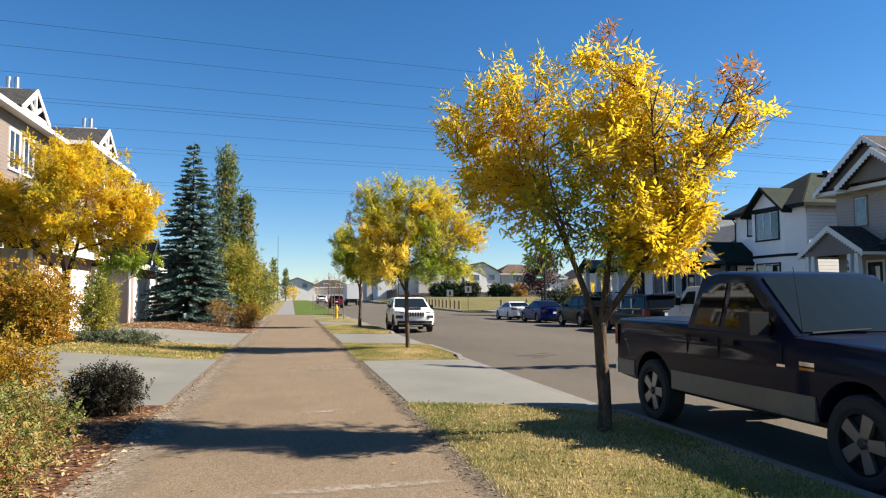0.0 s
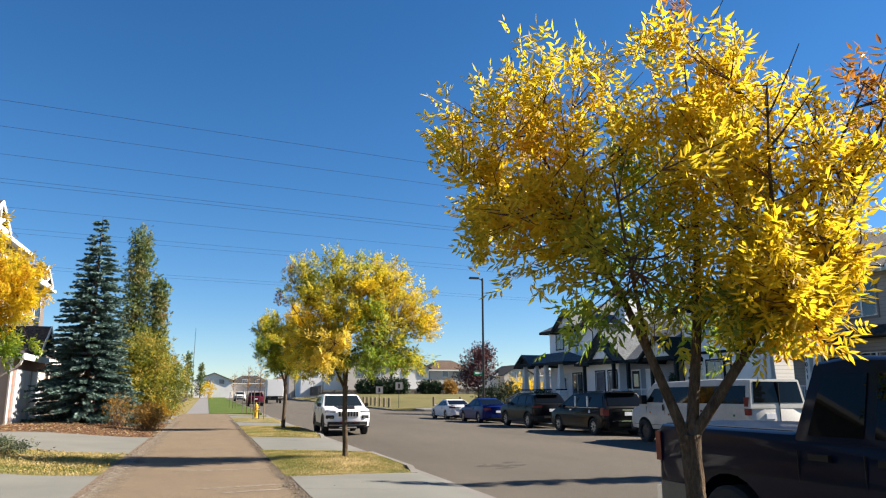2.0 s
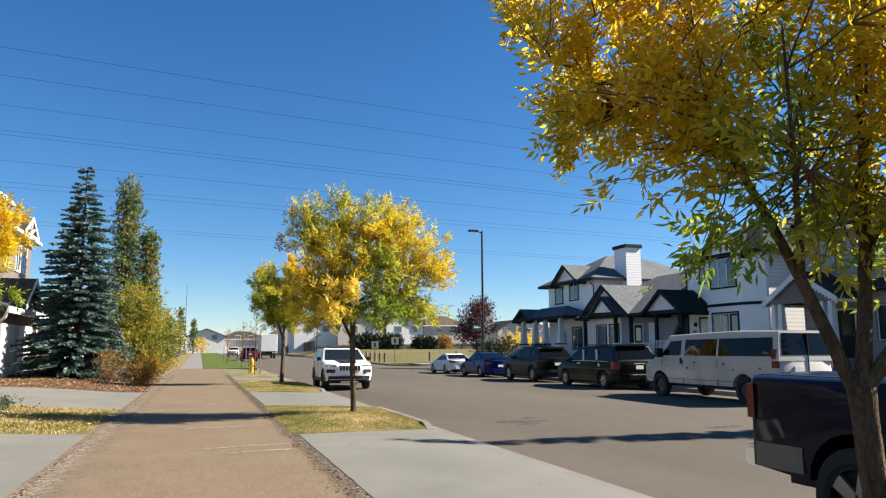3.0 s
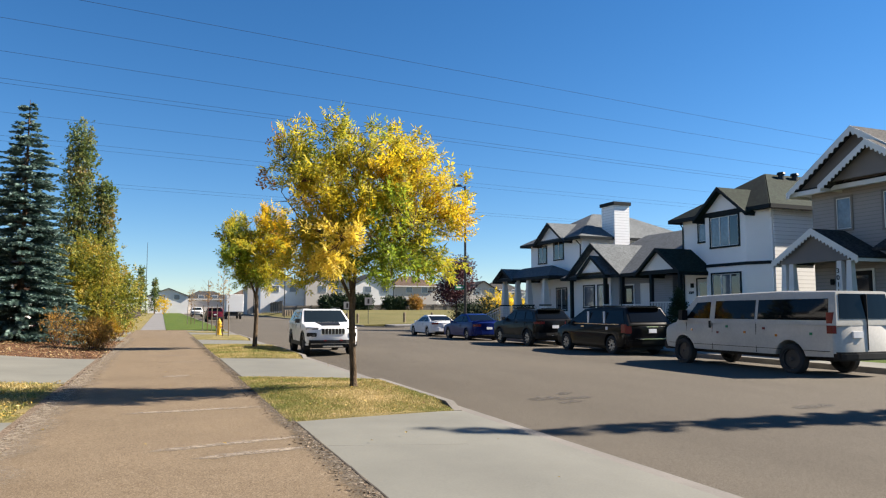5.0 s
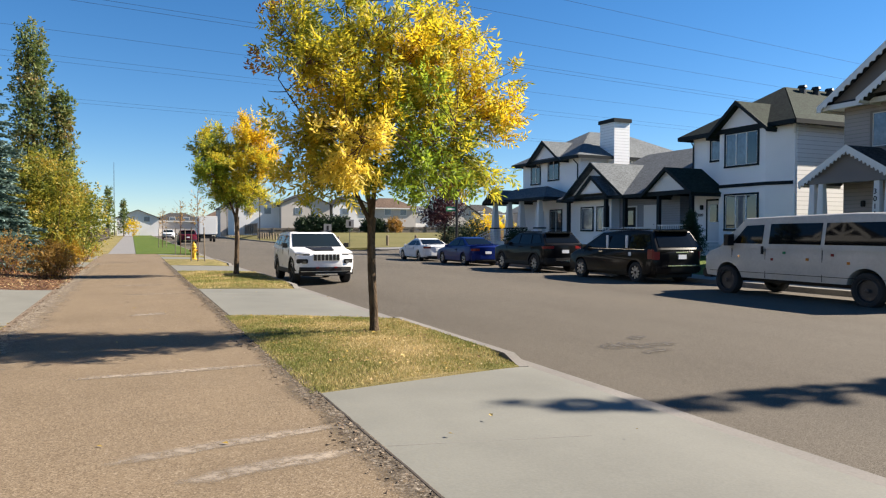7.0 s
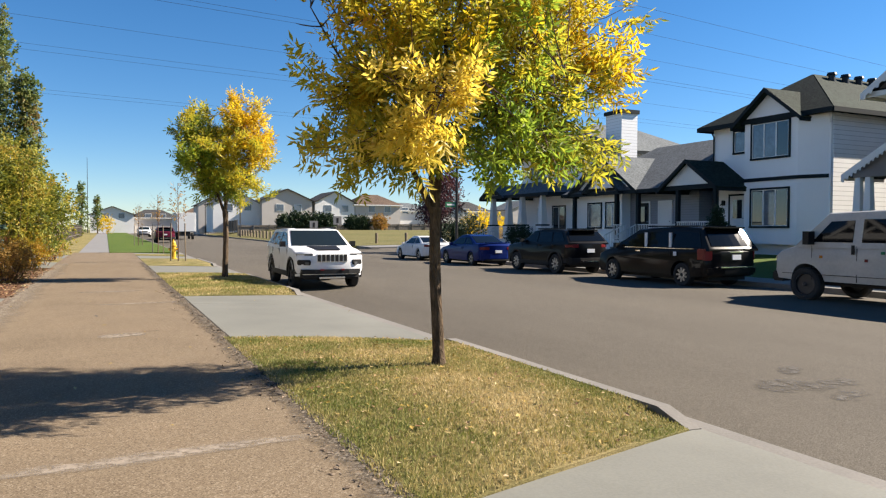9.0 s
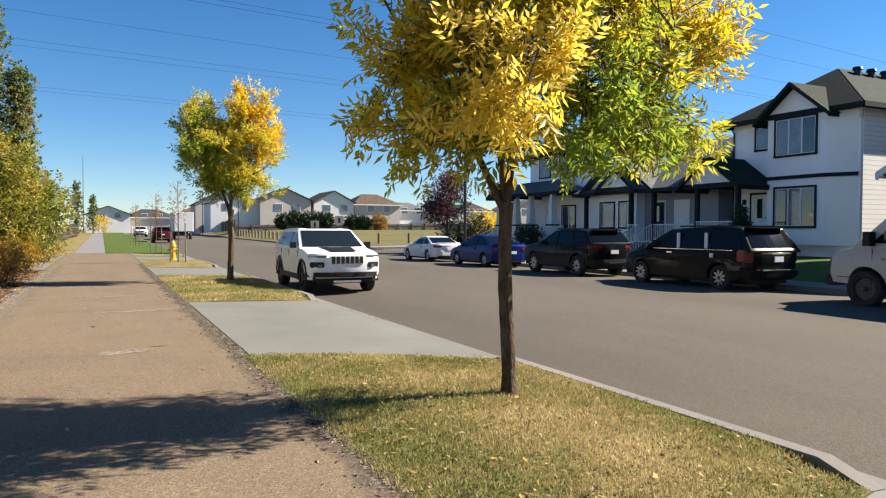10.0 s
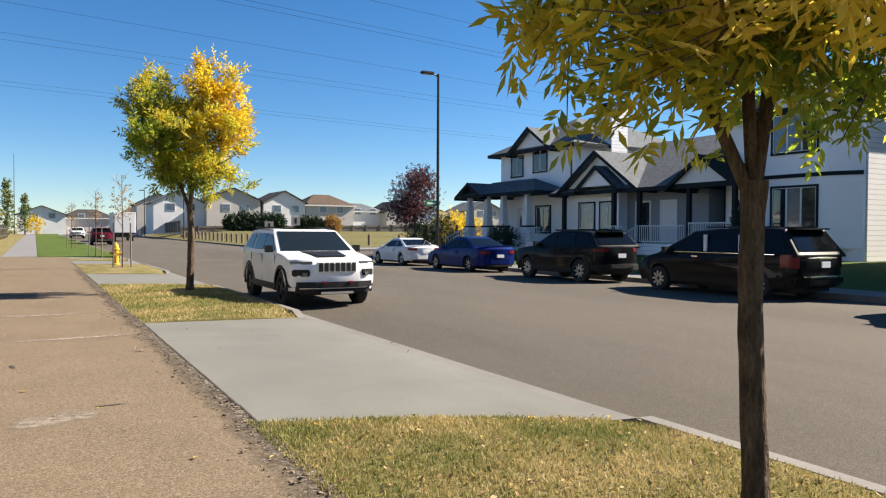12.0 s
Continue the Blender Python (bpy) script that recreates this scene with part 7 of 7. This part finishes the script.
# crumbling margins that eat into the path from both sides
def ragged_margin(name, label, x_out, x_in, y0, y1, seed, material):
    bm = B()
    lay = bm.verts.layers.float.new("fade")
    rows_ = []
    for k, y in enumerate(lin(y0, y1, int((y1 - y0) / 0.12))):
        w = 1 + 0.55 * noise.noise((y * 1.3, seed, 0)) + 0.35 * noise.noise((y * 5.0, seed, 3))
        row = []
        for f, fade in ((0.0, 1.0), (0.45, 0.85), (0.8, 0.45), (1.15, 0.0)):
            v = bm.verts.new((x_out + (x_in - x_out) * f * w, y, 0.0155 + 0.006 * (1 - f) * noise.noise((y * 9, f * 3, seed))))
            v[lay] = fade
            row.append(v)
        rows_.append(row)
    for a, b in zip(rows_, rows_[1:]):
        for i in range(3):
            bm.faces.new((a[i], a[i + 1], b[i + 1], b[i]))
    bmesh.ops.recalc_face_normals(bm, faces=list(bm.faces))
    tagged(part(name, bm, material, path_strip), label)


ragged_margin("crumbled_margin", "crumbling dark margin of the asphalt", 1.69, 1.45, 1.0, 48.0, 3, M_MARGIN)
ragged_margin("crumbled_margin", "pale dusty margin of the asphalt", -1.66, -1.22, 1.0, 48.0, 8, M_DUST)
rng = np.random.default_rng(9)
# dark open joint against the aprons
bm = B()
for a, b, _ in APRONS[:3]:
    y = a
    while y < b:
        ln = min(b - y, rng.uniform(0.2, 0.7))
        x0, x1 = 1.676 + rng.normal() * 0.005, 1.676 + rng.normal() * 0.005
        solid(bm, [(x0 - 0.008, y, 0.006), (x0 + 0.008, y, 0.006), (x1 + 0.008, y + ln, 0.006), (x1 - 0.008, y + ln, 0.006)], [(x0 - 0.008, y, 0.0185), (x0 + 0.008, y, 0.0185), (x1 + 0.008, y + ln, 0.0185), (x1 - 0.008, y + ln, 0.0185)])
        y += ln
tagged(part("edge_joint", bm, M_CRACK), "dark open joint beside the driveway aprons", "joint", "", "structure")
# crumbling stones on both edges
bm = B()
for k in range(4200):
    y = 3 + 34 * rng.random() ** 1.2
    x = 1.62 - abs(rng.normal()) * 0.13 + 0.03 if k % 4 else -1.66 + abs(rng.normal()) * 0.16 - 0.05
    s = rng.uniform(0.006, 0.018)
    p = [Vector((x, y, 0.016)) + Vector(rng.normal(size=3) * s * (1, 1, 0.4)) for _ in range(4)]
    v = [bm.verts.new(q) for q in p]
    for f in ((0, 1, 2), (0, 3, 1), (1, 3, 2), (2, 3, 0)):
        bm.faces.new([v[i] for i in f])
tagged(part("loose_gravel", bm, M_GRAVEL), "loose gravel crumbs along the path edges", "gravel", "", "stuff")


def blades(name, label, area, count, seed, material, l0, l1, w, fn, power=1.0):
    rng = np.random.default_rng(seed)
    items = []
    x0, x1, y0, y1 = area
    while len(items) < count:
        x = x0 + (x1 - x0) * rng.random()
        y = y0 + (y1 - y0) * rng.random() ** power
        z = fn(x, y)
        if z is None:
            continue
        a = np.array((rng.normal() * 0.45, rng.normal() * 0.45, 1.0))
        a /= np.linalg.norm(a)
        items.append(((x, y, z), a, frame_of(a, rng), rng.uniform(l0, l1), w * rng.uniform(0.7, 1.4)))
    ob = leaf_mesh(name, items, material)
    tagged(ob, label, "grass", "", "stuff")


def on_verge(x, y):
    fl = (x - 1.69) / 2.75
    for a, b, out in APRONS:
        if a - fl - 0.01 < y < b + out * fl + 0.01:
            return None
    return verge_z(x, y) + 0.008


blades("verge_grass_near", "dry grass blades of the lawn strip", (1.6, 4.29, 3.0, 10.3), 30000, 201, M_BLADE, 0.022, 0.055, 0.009, on_verge)
blades("verge_grass_middle", "dry grass blades around the middle ash", (1.6, 4.29, 17.0, 23.9), 52000, 202, M_BLADE, 0.022, 0.052, 0.008, on_verge)
blades("verge_grass_far", "dry grass blades of the farther lawn strip", (1.66, 4.29, 30.4, 39.4), 16000, 203, M_BLADE, 0.04, 0.08, 0.014, on_verge)
blades("yard_grass", "dry grass blades between the driveways", (-6.0, -1.9, 18.5, 23.8), 14000, 204, M_BLADE, 0.04, 0.08, 0.014, lambda x, y: zg(x, y))


def litter(name, label, area, count, seed, material, size, fn):
    rng = np.random.default_rng(seed)
    items = []
    x0, x1, y0, y1 = area
    while len(items) < count:
        x, y = x0 + (x1 - x0) * rng.random(), y0 + (y1 - y0) * rng.random()
        z = fn(x, y)
        if z is None:
            continue
        a = np.array((rng.normal(), rng.normal(), 0.25 * rng.normal()))
        a /= np.linalg.norm(a)
        s = np.cross((0, 0, 1), a) + np.array((0, 0, 0.3 * rng.normal()))
        s /= np.linalg.norm(s)
        L = size * rng.uniform(0.6, 1.4)
        items.append(((x, y, z + 0.012), a, s, L, L * rng.uniform(0.4, 0.7)))
    tagged(leaf_mesh(name, items, material), label, "leaves", "", "stuff")


litter("fallen_leaves_verge", "small yellow leaves fallen on the lawn strip", (1.75, 4.25, 3, 24), 420, 211, M_LITTER_Y, 0.05, lambda x, y: None if on_verge(x, y) is None else on_verge(x, y) + 0.03)
litter("fallen_tan_leaves_verge", "curled tan leaves lying in the lawn strip", (1.75, 4.25, 3, 24), 700, 216, M_LITTER, 0.045, lambda x, y: None if on_verge(x, y) is None else on_verge(x, y) + 0.028)
litter("fallen_leaves_bed", "brown and pale leaves covering the mulch bed", (-5.5, -1.55, 3.5, 10.8), 4200, 212, M_LITTER, 0.06, lambda x, y: zg(x, y) + 0.006)
litter("fallen_leaves_far_bed", "tan leaves covering the far mulch bed", (-8.0, -1.6, 31.5, 44.4), 5200, 213, M_LITTER, 0.08, lambda x, y: zg(x, y) + 0.006)
litter("fallen_leaves_yard", "leaves fallen on the lawn between driveways", (-7.0, -1.7, 18.6, 23.7), 1500, 214, M_LITTER_Y, 0.06, lambda x, y: zg(x, y) + 0.05)
litter("fallen_leaves_paving", "a few stray leaves on path and driveway", (-1.5, 4.2, 4, 32), 60, 215, M_LITTER_Y, 0.05, lambda x, y: 0.012)
# tar smears and stains on the street
for k, (cx, cy, lx, ly, turn) in enumerate(((6.4, 18.9, 0.36, 0.2, 20), (6.85, 18.7, 0.42, 0.17, 8), (7.1, 19.35, 0.24, 0.12, 35), (6.6, 18.3, 0.3, 0.12, 15), (9.8, 16.2, 0.5, 0.16, 5))):
    bm = feather_patch(cx, cy, lx, ly, turn, 160 + k, lambda x, y: road_z(x, y) + 0.006)
    tagged(part("tar_stain", bm, M_TAR), "dark tar smear on the asphalt", "stain", "road stains", "structure")
